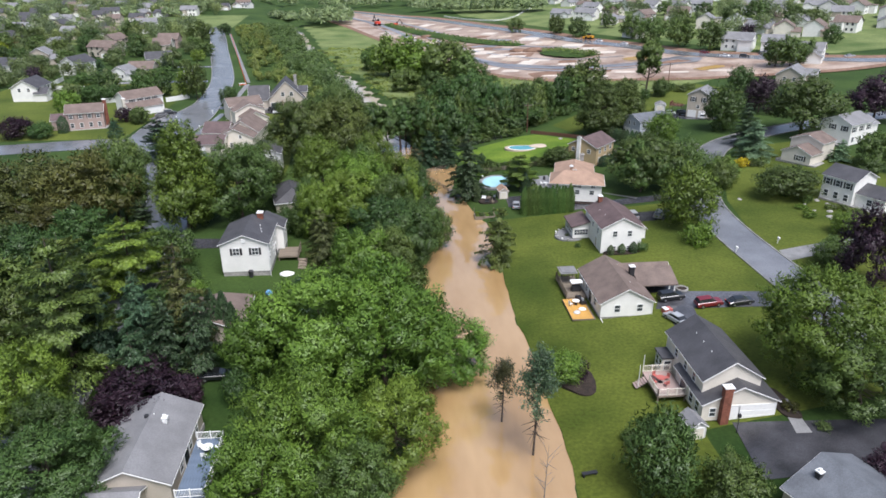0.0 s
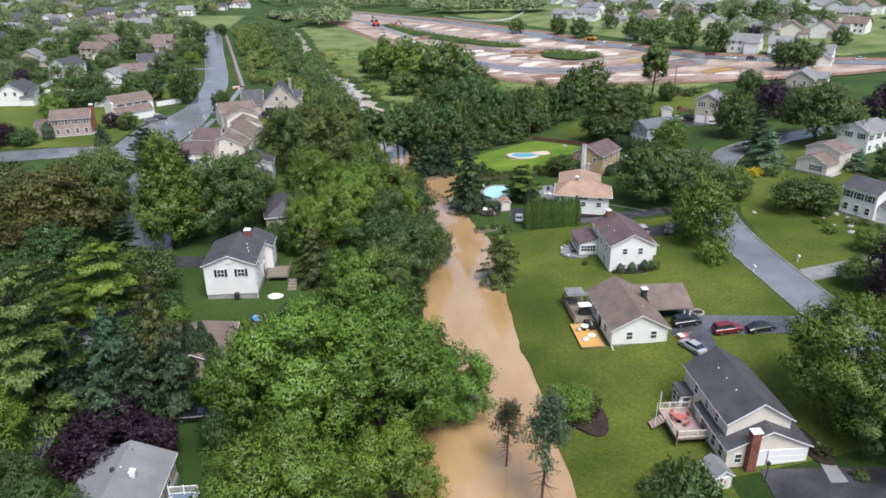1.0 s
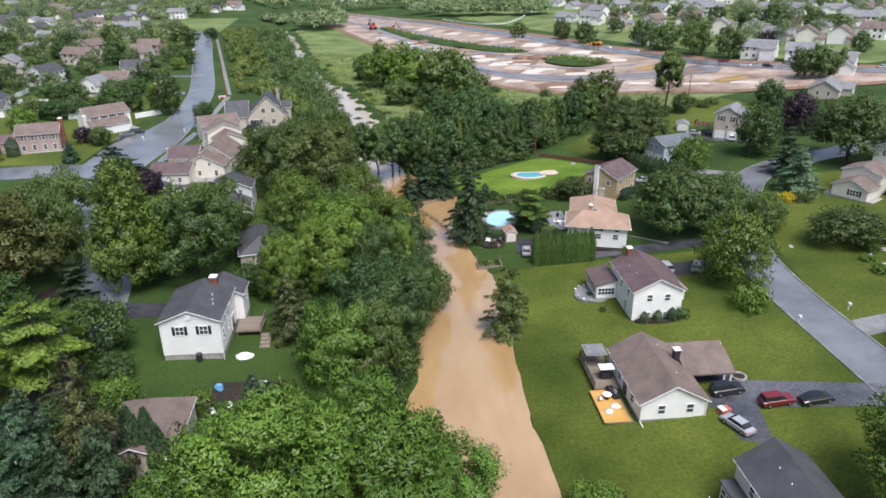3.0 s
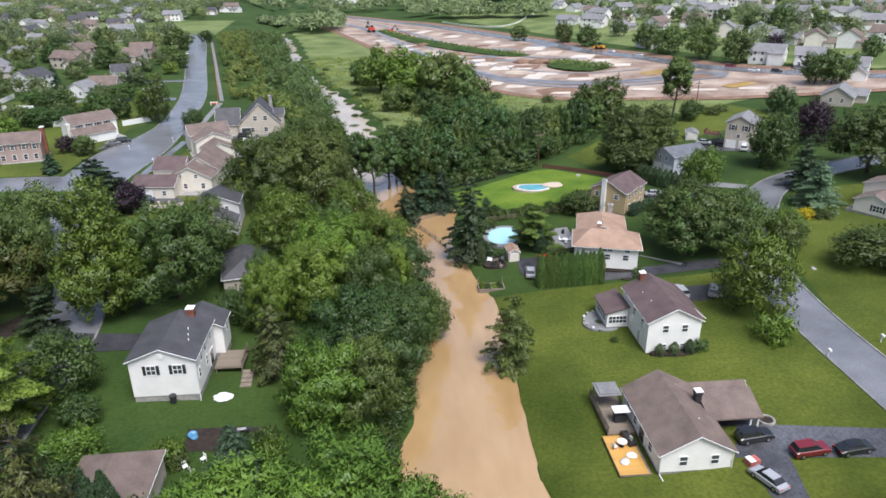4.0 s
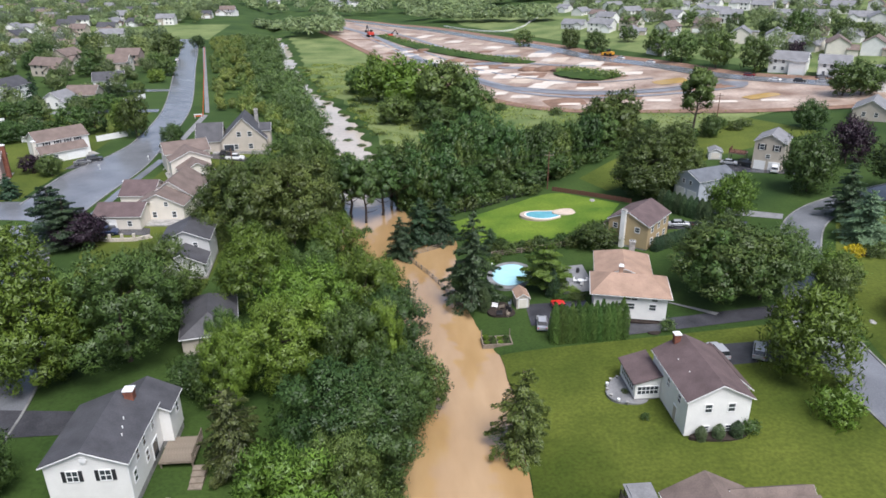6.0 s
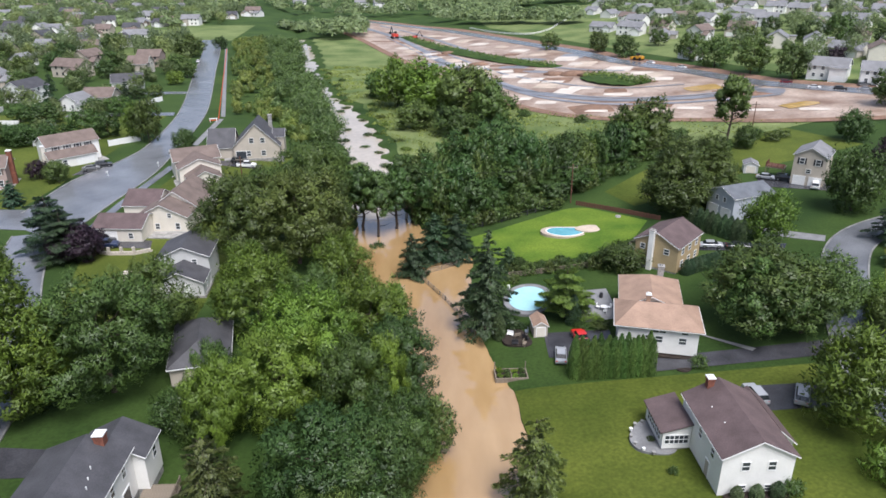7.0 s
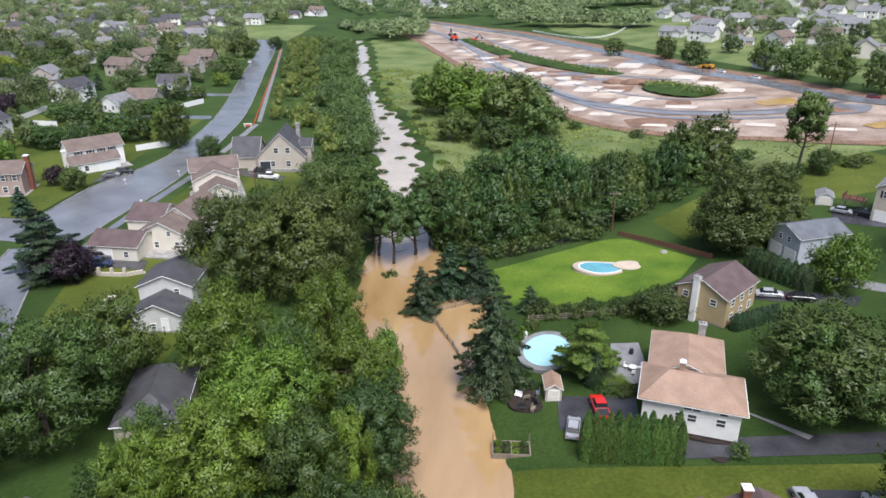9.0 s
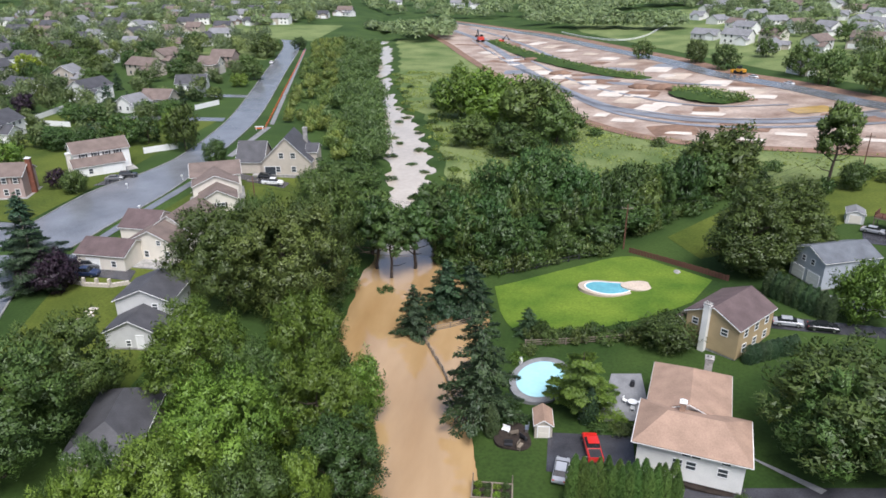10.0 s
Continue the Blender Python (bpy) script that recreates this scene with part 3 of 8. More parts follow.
def column(seed, h, r, leaves, size):
    """A clipped, upright evergreen column."""
    rng = np.random.default_rng(seed)
    top = new("arborvitae")
    bm = B()
    tube(bm, (0, 0, -0.3), (0, 0, h * 0.6), 0.07, 0.03, 6)
    part("trunk", bm, BARK, top)
    u = rng.random(leaves)
    a = rng.uniform(0, 6.2832, leaves)
    prof = r * np.minimum(1, (1.02 - u) * 2.4) ** 0.8 * (0.94 + 0.06 * np.sin(a * 5 + u * 9))
    d = np.where(rng.random(leaves) < 0.8, 1.0, 0.7)
    p = np.stack([np.cos(a) * prof * d, np.sin(a) * prof * d, h * u], 1)
    nrm = unit(np.stack([np.cos(a), np.sin(a), 0.35 + u], 1) + rng.normal(size=(leaves, 3)) * 0.25)
    leaf_cloud("crown", p, nrm, size, NEEDLE, top, rng, -0.9)
    return top


def plume(seed, h, r, leaves, size, bare=0.5, tufts=26):
    """A thin pine: bare trunk, whorls of limbs, needle tufts near the top."""
    rng = np.random.default_rng(seed)
    top = new("pine")
    bm = B()
    tube(bm, (0, 0, -1.2), (0.1, 0.05, h * 0.5), h * 0.014, h * 0.010, 7)
    tube(bm, (0.1, 0.05, h * 0.5), (0, 0, h * 0.98), h * 0.010, 0.03, 7)
    pts, nrm = [], []
    for k in range(tufts * 3):
        u = rng.uniform(0.2, 1)
        a = rng.uniform(0, 6.28)
        z = h * u
        s = r * (1.1 - 0.75 * max(0, (u - bare) / (1 - bare)) if u > bare else rng.uniform(0.3, 0.9))
        e = Vector((math.cos(a) * s, math.sin(a) * s, z + (0.06 if u > bare else -0.1) * h * rng.uniform(0, 1)))
        tube(bm, (0, 0, z), e, 0.05, 0.012, 4)
        if u > bare:
            m = leaves // tufts
            q = rng.uniform(0.25, 1.1, m)[:, None] * np.array(e - Vector((0, 0, z)))[None] + np.array((0, 0, z)) + rng.normal(size=(m, 3)) * 0.28
            pts.append(q)
            nrm.append(unit(rng.normal(size=(m, 3)) * 0.6 + np.array((0, 0, 0.9))))
    part("trunk", bm, BARK, top)
    leaf_cloud("crown", np.concatenate(pts), np.concatenate(nrm), size, NEEDLE, top, rng, 0.0)
    return top


def bare_tree(seed, h):
    rng = np.random.default_rng(seed)
    top = new("bare_tree")
    bm = B()
    tube(bm, (0, 0, -1.0), (0, 0, h), 0.11, 0.015, 6)
    for k in range(16):
        z, a, s = h * rng.uniform(0.15, 0.9), rng.uniform(0, 6.28), h * rng.uniform(0.15, 0.35)
        e = Vector((math.cos(a) * s, math.sin(a) * s, z + s * rng.uniform(0, 0.6)))
        tube(bm, (0, 0, z), e, 0.04, 0.008, 4)
        tube(bm, Vector((0, 0, z)).lerp(e, 0.5), e + Vector((rng.normal() * 0.4, rng.normal() * 0.4, 0.4)), 0.02, 0.005, 4)
    part("trunk", bm, PALEBARK, top)
    return top


LIB = {}


def stock(kind, makers):
    LIB[kind] = [(f, h, r) for f, h, r in makers]


stock("maple", [(broadleaf(11 + i, 14, 6, 13000, 0.47, low=0.08, boughs=24, full=0.9), 14, 6) for i in range(5)])
stock("lush", [(broadleaf(141 + i, 14, 6, 32000, 0.32, low=0.05, boughs=26, full=0.85), 14, 6) for i in range(4)])
stock("wood", [(broadleaf(21 + i, 12, 5, 6000, 0.68, low=0.04, boughs=22), 12, 5) for i in range(4)])
stock("slim", [(broadleaf(27 + i, 13, 2.8, 6000, 0.5, low=0.28, boughs=18), 13, 2.8) for i in range(2)])
stock("cone", [(broadleaf(31, 17, 4.6, 32000, 0.34, "cone", 0.02, 110), 17, 4.6)])
stock("small", [(broadleaf(41 + i, 8, 4, 9000, 0.36, low=0.03, boughs=34, full=1.0), 8, 4) for i in range(3)])
stock("shrub", [(broadleaf(51 + i, 2.4, 1.8, 1100, 0.34, low=0.0, boughs=16, full=1.1), 2.4, 1.8) for i in range(3)])
stock("willow", [(broadleaf(61 + i, 11, 5, 18000, 0.38, low=0.02, boughs=22), 11, 5) for i in range(2)])
stock("spruce", [(conifer(71 + i, 13, 3.6, 16000, 0.33, tiers=22, droop=0.24, gap=0.15, ragged=0.34, power=0.75), 13, 3.6) for i in range(3)])
stock("feather", [(conifer(81 + i, 13, 5.2, 20000, 0.38, low=0.14, droop=0.05, tiers=11, gap=0.12, power=0.55, ragged=0.3), 13, 5.2) for i in range(2)])
stock("larch", [(conifer(86 + i, 13, 3.2, 11000, 0.34, low=0.05, droop=0.2, tiers=20, gap=0.2, power=0.5, ragged=0.35, hang=0.35), 13, 3.2) for i in range(2)])
stock("pine", [(plume(91 + i, 11, 2.6, 2200, 0.3), 11, 2.6) for i in range(2)])
stock("column", [(column(101 + i, 5, 0.95, 2400, 0.24), 5, 0.95) for i in range(2)])
stock("garden", [(broadleaf(111 + i, 9, 4.2, 3000, 0.62, low=0.04, boughs=20, full=0.95), 9, 4.2) for i in range(4)])
stock("farspruce", [(conifer(121, 9, 2.4, 2400, 0.55, tiers=12), 9, 2.4)])
stock("bare", [(bare_tree(131, 6), 6, 2)])
TREE_NAMES = {"lush": ("tree", "tree"), "maple": ("tree", "tree"), "wood": ("tree", "tree"), "slim": ("tree", "tree"), "cone": ("tree", "tree"), "small": ("tree", "tree"), "shrub": ("shrub", "shrub"), "willow": ("tree", "tree"), "spruce": ("spruce", "conifer"), "feather": ("conifer", "conifer"), "larch": ("conifer", "conifer"),
              "pine": ("pine", "pine"), "column": ("arborvitae", "hedge plant"), "garden": ("tree", "tree"), "farspruce": ("spruce", "conifer"), "bare": ("bare_tree", "tree")}
GREEN, LIGHT, DARK, YELLOW_G, BROWN, PURPLE, BLUE, OLIVE, FRESH, SILVER, GOLDEN, DUN, MOSS = (1, 1, 1), (1.42, 1.5, 0.9), (0.68, 0.8, 0.85), (3.0, 2.6, 0.9), (1.12, 0.76, 0.8), (0.42, 0.14, 0.95), (1.0, 1.15, 1.45), (1.08, 1.0, 1.0), (1.9, 1.95, 0.75), (3.0, 2.9, 3.8), (5.6, 3.2, 0.4), (1.75, 1.3, 0.95), (1.9, 1.6, 0.9)
WORDS = {GREEN: "full green leaves", LIGHT: "fresh light green leaves", DARK: "dense dark green foliage", YELLOW_G: "yellow-green foliage", BROWN: "brownish drying leaves", PURPLE: "dark purple leaves", BLUE: "blue-grey needles", OLIVE: "olive green foliage", FRESH: "fresh green foliage", SILVER: "silvery blue needles", GOLDEN: "golden yellow foliage", DUN: "dry olive-brown foliage", MOSS: "mossy yellow-green foliage"}
KINDS = {"lush": "broad tall tree with", "maple": "broad tall tree with", "wood": "woodland tree with", "slim": "slender tall tree with", "cone": "tall conical tree with", "small": "rounded tree with", "shrub": "low shrub with", "willow": "wide drooping tree with", "spruce": "pointed spruce with", "feather": "feathery conifer with", "larch": "tall drooping conifer with",
         "pine": "thin pine with bare trunk and", "column": "upright evergreen with", "garden": "round suburban tree with", "farspruce": "suburban spruce with", "bare": "leafless thin tree without"}
planted = 0
for k in LIB:
    for top, h, r in LIB[k]:
        top.matrix_world = pose(0, 0, 0)


def tree(kind, x, y, h, r, tint=GREEN, z=None, place="on the lawn", group=""):
    global planted
    src, h0, r0 = LIB[kind][planted % len(LIB[kind])]
    planted += 1
    rr = random.Random(planted * 31)
    s = (r / r0 * rr.uniform(0.94, 1.06), r / r0 * rr.uniform(0.94, 1.06), h / h0)
    m = pose(x, y, ground(x, y) if z is None else z, rr.uniform(-2, 2), rr.uniform(-2, 2), rr.uniform(0, 360)) @ Matrix.Diagonal((*s, 1))
    ob = copy_thing(src, m)
    ob.name = TREE_NAMES[kind][0]
    v = rr.uniform(0.78, 1.28)
    for c in ob.children:
        if c.name.startswith("crown"):
            c.color = (tint[0] * v * rr.uniform(0.84, 1.1), tint[1] * v, tint[2] * v, 1)
    what = "many bare twigs" if kind == "bare" else WORDS[tint]
    if kind == "bare":
        lab = "leafless thin tree with bare twigs standing in flood water"
    else:
        lab = f"{KINDS[kind]} {what} {place}"
    return tagged(ob, lab, TREE_NAMES[kind][1], group)


def clear_stock():
    for k in LIB:
        for top, h, r in LIB[k]:
            for c in list(top.children):
                bpy.data.objects.remove(c)
            bpy.data.objects.remove(top)

# ---------------------------------------------------------------- houses
def gable_block(parent, x0, x1, y0, y1, z0, eave, ridge, axis, wall, roof, over=0.3, hip=(0, 0), thick=0.14, trim=TRIM):
    """A wing of a house: walls up to the gables, a roof of real thickness and white eave boards. axis: the way the ridge runs; hip: how far each ridge end is drawn in."""
    def P(u, v, z):
        return (u, v, z) if axis == "y" else (v, u, z)
    a0, a1, b0, b1 = (x0, x1, y0, y1) if axis == "y" else (y0, y1, x0, x1)
    mid = (a0 + a1) / 2
    slope = (ridge - eave) / (mid - a0)
    bm = B()
    ring = []
    for b, hp in ((b0, hip[0]), (b1, hip[1])):
        pts = [(a0, z0), (a1, z0), (a1, eave)] + ([] if hp else [(mid, ridge)]) + [(a0, eave)]
        ring.append([bm.verts.new(P(u, b, z)) for u, z in pts])
    for r in ring:
        bm.faces.new(r)
    lo, hi = ring
    bm.faces.new((lo[0], lo[1], hi[1], hi[0]))
    bm.faces.new((lo[1], lo[2], hi[2], hi[1]))
    bm.faces.new((lo[0], lo[-1], hi[-1], hi[0]))
    if hip[0] and hip[1]:
        bm.faces.new((lo[2], lo[3], hi[3], hi[2]))
    bmesh.ops.recalc_face_normals(bm, faces=bm.faces)
    part("wall", bm, wall, parent)
    e0, e1 = a0 - over, a1 + over
    ez = eave - over * slope
    bm = B()
    q0, q1 = b0 - over, b1 + over
    tops = []
    for dz in (0.06, 0.06 + thick):
        vs = {}
        for key, u, v, z in (("sw", e0, q0, ez), ("se", e1, q0, ez), ("nw", e0, q1, ez), ("ne", e1, q1, ez), ("rs", mid, q0 + hip[0], ridge), ("rn", mid, q1 - hip[1], ridge)):
            vs[key] = bm.verts.new(P(u, v, z + dz))
        tops.append(vs)
        bm.faces.new((vs["sw"], vs["rs"], vs["rn"], vs["nw"]))
        bm.faces.new((vs["se"], vs["ne"], vs["rn"], vs["rs"]))
        if hip[0]:
            bm.faces.new((vs["sw"], vs["se"], vs["rs"]))
        if hip[1]:
            bm.faces.new((vs["nw"], vs["rn"], vs["ne"]))
    lo, hi = tops
    loop = ["sw", "nw"] + ([] if hip[1] else ["rn"]) + ["ne", "se"] + ([] if hip[0] else ["rs"])
    for i, k in enumerate(loop):
        k2 = loop[(i + 1) % len(loop)]
        bm.faces.new((lo[k], lo[k2], hi[k2], hi[k]))
    bmesh.ops.recalc_face_normals(bm, faces=bm.faces)
    part("roof", bm, roof, parent)
    if trim is None:
        return
    # eave boards
    for u in (e0, e1):
        bm = B()
        s = -1 if u == e0 else 1
        p, q = P(u + 0.01 * s, q0, ez + 0.03), P(u + 0.05 * s, q1, ez + 0.11)
        box(bm, min(p[0], q[0]), max(p[0], q[0]), min(p[1], q[1]), max(p[1], q[1]), p[2], q[2])
        part("gutter", bm, trim, parent)
    for b, hp, s in ((q0, hip[0], -1), (q1, hip[1], 1)):
        if hp:
            bm = B()
            p, q = P(e0, b + 0.01 * s, ez), P(e1, b + 0.09 * s, ez + 0.12)
            box(bm, min(p[0], q[0]), max(p[0], q[0]), min(p[1], q[1]), max(p[1], q[1]), p[2], q[2])
            part("gutter", bm, trim, parent)
            continue
        bm = B()
        for u in (e0, e1):
            pts = [(u, ez - 0.02), (mid, ridge - 0.02), (mid, ridge + 0.1), (u, ez + 0.1)]
            v0 = [bm.verts.new(P(a, b + 0.01 * s, z)) for a, z in pts]
            v1 = [bm.verts.new(P(a, b + 0.06 * s, z)) for a, z in pts]
            bm.faces.new(v0)
            bm.faces.new(v1)
            for i in range(4):
                bm.faces.new((v0[i], v0[(i + 1) % 4], v1[(i + 1) % 4], v1[i]))
        bmesh.ops.recalc_face_normals(bm, faces=bm.faces)
        part("bargeboard", bm, trim, parent)


FACE = {"S": 0, "E": 90, "N": 180, "W": 270}


def window(parent, x, y, z, face="S", w=0.9, h=1.3, shutters=None, frame_mat=TRIM, mullions=1, tilt=0, paned=True):
    """A framed window proud of its wall; z is its sill. Local: faces -y before turning."""
    m = pose(x, y, z, 0, 0, FACE[face] + tilt)
    bm = B()
    t = 0.09
    xs, zs, hollow = [-w / 2 - t, -w / 2], [-t, 0, h / 2 - 0.03, h / 2 + 0.03, h, h + t], []
    for k in range(1, mullions):
        u = -w / 2 + w * k / mullions
        xs += [u - 0.03, u + 0.03]
    xs += [w / 2, w / 2 + t]
    grid = [[[bm.verts.new((u, v, q)) for q in zs] for u in xs] for v in (-0.07, 0.03)]
    nx, nz = len(xs), len(zs)
    hole = {(a, b) for a in range(1, nx - 1, 2) for b in (1, 3)}
    for a in range(nx - 1):
        for b in range(nz - 1):
            if (a, b) in hole:
                ring = ((a, b), (a + 1, b), (a + 1, b + 1), (a, b + 1))
                for (p, q), (r, o) in zip(ring, ring[1:] + ring[:1]):
                    bm.faces.new((grid[0][p][q], grid[1][p][q], grid[1][r][o], grid[0][r][o]))
            else:
                bm.faces.new((grid[0][a][b], grid[0][a + 1][b], grid[0][a + 1][b + 1], grid[0][a][b + 1]))
    for a in range(nx - 1):
        for b in (0, nz - 1):
            bm.faces.new((grid[0][a][b], grid[1][a][b], grid[1][a + 1][b], grid[0][a + 1][b]))
    for b in range(nz - 1):
        for a in (0, nx - 1):
            bm.faces.new((grid[0][a][b], grid[0][a][b + 1], grid[1][a][b + 1], grid[1][a][b]))
    bmesh.ops.recalc_face_normals(bm, faces=bm.faces)
    wob = part("window", bm, frame_mat, parent)
    wob.matrix_local = m
    if not paned:
        return wob
    bm = B()
    box(bm, -w / 2, w / 2, -0.025, 0.02, 0, h)
    part("pane", bm, PANE, wob)
    if shutters:
        for s in (-1, 1):
            bm = B()
            u = s * (w / 2 + t + 0.2)
            box(bm, u - 0.19, u + 0.19, -0.05, 0.02, -0.05, h + 0.05)
            for k in range(6):
                box(bm, u - 0.15, u + 0.15, -0.065, -0.05, 0.05 + k * h / 6, 0.05 + k * h / 6 + h / 12)
            part("shutter", bm, shutters, wob)
    return wob


def door(parent, x, y, z, face="S", w=0.95, h=2.05, material=TRIM, name="door", panels=0, framed=True):
    m = pose(x, y, z, 0, 0, FACE[face])
    bm = B()
    box(bm, -w / 2, w / 2, -0.05, 0.03, 0, h)
    ob = part(name, bm, material, parent)
    ob.matrix_local = m
    for r in range(panels):
        bm = B()
        box(bm, -w / 2 + 0.08, w / 2 - 0.08, -0.075, -0.05, h * (r + 0.08) / panels, h * (r + 0.92) / panels)
        part("door_panel", bm, material, ob)
    if not framed:
        return ob
    bm = B()
    for a, b, c, d in ((-w / 2 - 0.12, -w / 2, 0, h + 0.12), (w / 2, w / 2 + 0.12, 0, h + 0.12), (-w / 2, w / 2, h, h + 0.12)):
        box(bm, a, b, -0.09, 0.03, c, d)
    part("door_frame", bm, TRIM, ob)
    return ob


def chimney(parent, x, y, z0, z1, w=0.7, material=BRICK, cap=TRIM, d=None):
    d = d or w
    bm = B()
    box(bm, x - w / 2, x + w / 2, y - d / 2, y + d / 2, z0, z1)
    box(bm, x - w / 2 - 0.06, x + w / 2 + 0.06, y - d / 2 - 0.06, y + d / 2 + 0.06, z1 - 0.35, z1 - 0.15)
    c = part("chimney", bm, material, parent)
    bm = B()
    box(bm, x - w / 2 - 0.1, x + w / 2 + 0.1, y - d / 2 - 0.1, y + d / 2 + 0.1, z1, z1 + 0.12)
    tube(bm, (x - w * 0.2, y, z1 + 0.1), (x - w * 0.2, y, z1 + 0.4), 0.13, 0.12)
    tube(bm, (x + w * 0.2, y, z1 + 0.1), (x + w * 0.2, y, z1 + 0.35), 0.13, 0.12)
    part("chimney_cap", bm, cap, c)


def vent(parent, x, y, z, h=0.45):
    bm = B()
    tube(bm, (x, y, z - 0.5), (x, y, z + h), 0.05, 0.05, 7)
    tube(bm, (x, y, z + h - 0.06), (x, y, z + h + 0.02), 0.075, 0.065, 7)
    part("roof_vent", bm, TRIM, parent)


def footing(parent, x0, x1, y0, y1, z0, z1, material=STONE):
    bm = B()
    box(bm, x0 + 0.06, x1 - 0.06, y0 + 0.06, y1 - 0.06, z0, z1)
    part("foundation", bm, material, parent)


def house(x, y, z, rz, label):
    return thing("house", pose(x, y, z, 0, 0, rz), label, "house")


def rail(parent, a, b, h=0.95, material=TRIM, gap=0.14, z=0.0):
    a, b = Vector((*a, z)), Vector((*b, z))
    bm = B()
    n = max(2, int((b - a).length / 1.6) + 1)
    for i in range(n + 1):
        p = a.lerp(b, i / n)
        box(bm, p.x - 0.06, p.x + 0.06, p.y - 0.06, p.y + 0.06, z, z + h + 0.1)
    for zz in (0.12, h):
        tube(bm, a + Vector((0, 0, zz)), b + Vector((0, 0, zz)), 0.045, 0.045, 4)
    k = max(2, int((b - a).length / gap))
    for i in range(k):
        p = a.lerp(b, (i + 0.5) / k)
        box(bm, p.x - 0.018, p.x + 0.018, p.y - 0.018, p.y + 0.018, z + 0.1, z + h)
    return part("railing", bm, material, parent)


def planks(parent, x0, x1, y0, y1, z, material, along="y", w=0.4, name="board"):
    """Deck boards, one by one, on shared meshes."""
    me = None
    span = (x1 - x0) if along == "y" else (y1 - y0)
    n = int(span / w)
    for i in range(n):
        if me is None:
            bm = B()
            if along == "y":
                box(bm, 0.008, w - 0.008, 0, y1 - y0, -0.05, 0)
            else:
                box(bm, 0, x1 - x0, 0.008, w - 0.008, -0.05, 0)
            ob = part(name, bm, material, parent)
            me = ob.data
        else:
            ob = new(name, me)
            ob.parent = parent
        ob.location = (x0 + i * w, y0, z) if along == "y" else (x0, y0 + i * w, z)


def main_houses():
    # white two-storey house above the left bank
    h = house(-24.75, 112.6, 4.6, 0, "white two-storey house with charcoal roof and black shutters")
    footing(h, -3.9, 3.9, -5, 4.4, -1.5, 1.0)
    gable_block(h, -3.9, 3.9, -5, 4.4, 0.95, 5.95, 7.5, "y", WHITE, R_DARK)
    footing(h, -1.4, 5.1, 4.4, 8.2, -1.5, 1.0)
    gable_block(h, -1.4, 5.1, 4.42, 8.2, 0.95, 5.1, 6.7, "y", WHITE, R_DARK)
    for x in (-1.35, 1.75):
        window(h, x, -5, 4.0, "S", 1.0, 1.15, BLACK, mullions=2)
    for y, z in ((-3.7, 2.6), (-2.4, 4.2), (-0.4, 4.3), (2.3, 4.3), (-0.2, 2.2)):
        window(h, 3.9, y, z, "E", 0.75, 1.3)
    window(h, 5.1, 6.8, 3.2, "E", 0.8, 1.2)
    door(h, 3.9, 2.0, 1.0, "E", 1.5, 2.0, PANE)
    chimney(h, 1.5, 4.1, 5.5, 8.1, 0.9)
    vent(h, 2.0, 0.5, 6.75)
    vent(h, 2.3, -0.8, 6.6)
    vent(h, 2.6, -1.9, 6.5)
    bm = B()
    tube(bm, (3.95, -5.1, 0), (3.95, -5.1, 5.8), 0.06, 0.06, 6)
    part("downpipe", bm, TRIM, h)
    bm = B()
    tube(bm, (0, -5.08, 6.5), (0, -5.14, 6.5), 0.35, 0.35, 8)
    part("gable_vent", bm, TRIM, h)

    # brown-roofed ranch house with carport wing
    h = house(36.0, 99.6, 1.45, 0, "white ranch house with brown shingle roof and carport")
    footing(h, -4.3, 4.1, -6.3, 6.3, -1, 0.35)
    gable_block(h, -4.3, 4.1, -6.3, 6.3, 0.3, 2.75, 5.0, "y", WHITE, R_BROWN)
    gable_block(h, 2.0, 9.9, 2.7, 6.2, 2.3, 2.75, 4.3, "x", WHITE, R_BROWN, over=0.4)
    for q in ((4.1, 9.55, 5.9, 6.2), (9.6, 9.8, 2.8, 6.2)):
        bm = B()
        box(bm, *q, -0.5, 2.4)
        # back wall coloured dark to deepen the shaded opening
        part("carport_wall", bm, CARPORTSHADE if q[0] < 5 else WHITE, h)
    bm = B()
    vs = [bm.verts.new(v) for v in ((3.6, -0.9, 2.55), (10.3, -0.9, 2.55), (10.3, 3.2, 3.95), (3.6, 3.2, 3.95), (3.6, -0.9, 2.75), (10.3, -0.9, 2.75), (10.3, 3.2, 4.3), (3.6, 3.2, 4.3))]
    for f in ((0, 3, 2, 1), (4, 5, 6, 7), (0, 1, 5, 4), (1, 2, 6, 5), (2, 3, 7, 6), (3, 0, 4, 7)):
        bm.faces.new([vs[i] for i in f])
    part("roof", bm, R_BROWN, h)
    for x in (4.5, 8.9, 9.8):
        bm = B()
        box(bm, x - 0.1, x + 0.1, -0.75, -0.55, -0.5, 2.6)
        part("carport_post", bm, TRIM, h)
    for x in (-1.6, 2.0):
        window(h, x, -6.3, 1.1, "S", 0.85, 1.15)
    for x in (-2.6, 0.6, 3.0):
        window(h, x, -6.26, -0.05, "S", 0.5, 0.25, frame_mat=STONE)
    for y in (-3.5, 1.5, 4.2):
        window(h, -4.3, y, 1.0, "W", 1.0, 1.2)
    door(h, -4.3, -0.8, 0.3, "W", 1.6, 2.05, PANE)
    chimney(h, 3.2, 1.9, 3.0, 5.0, 0.75, BLACK)
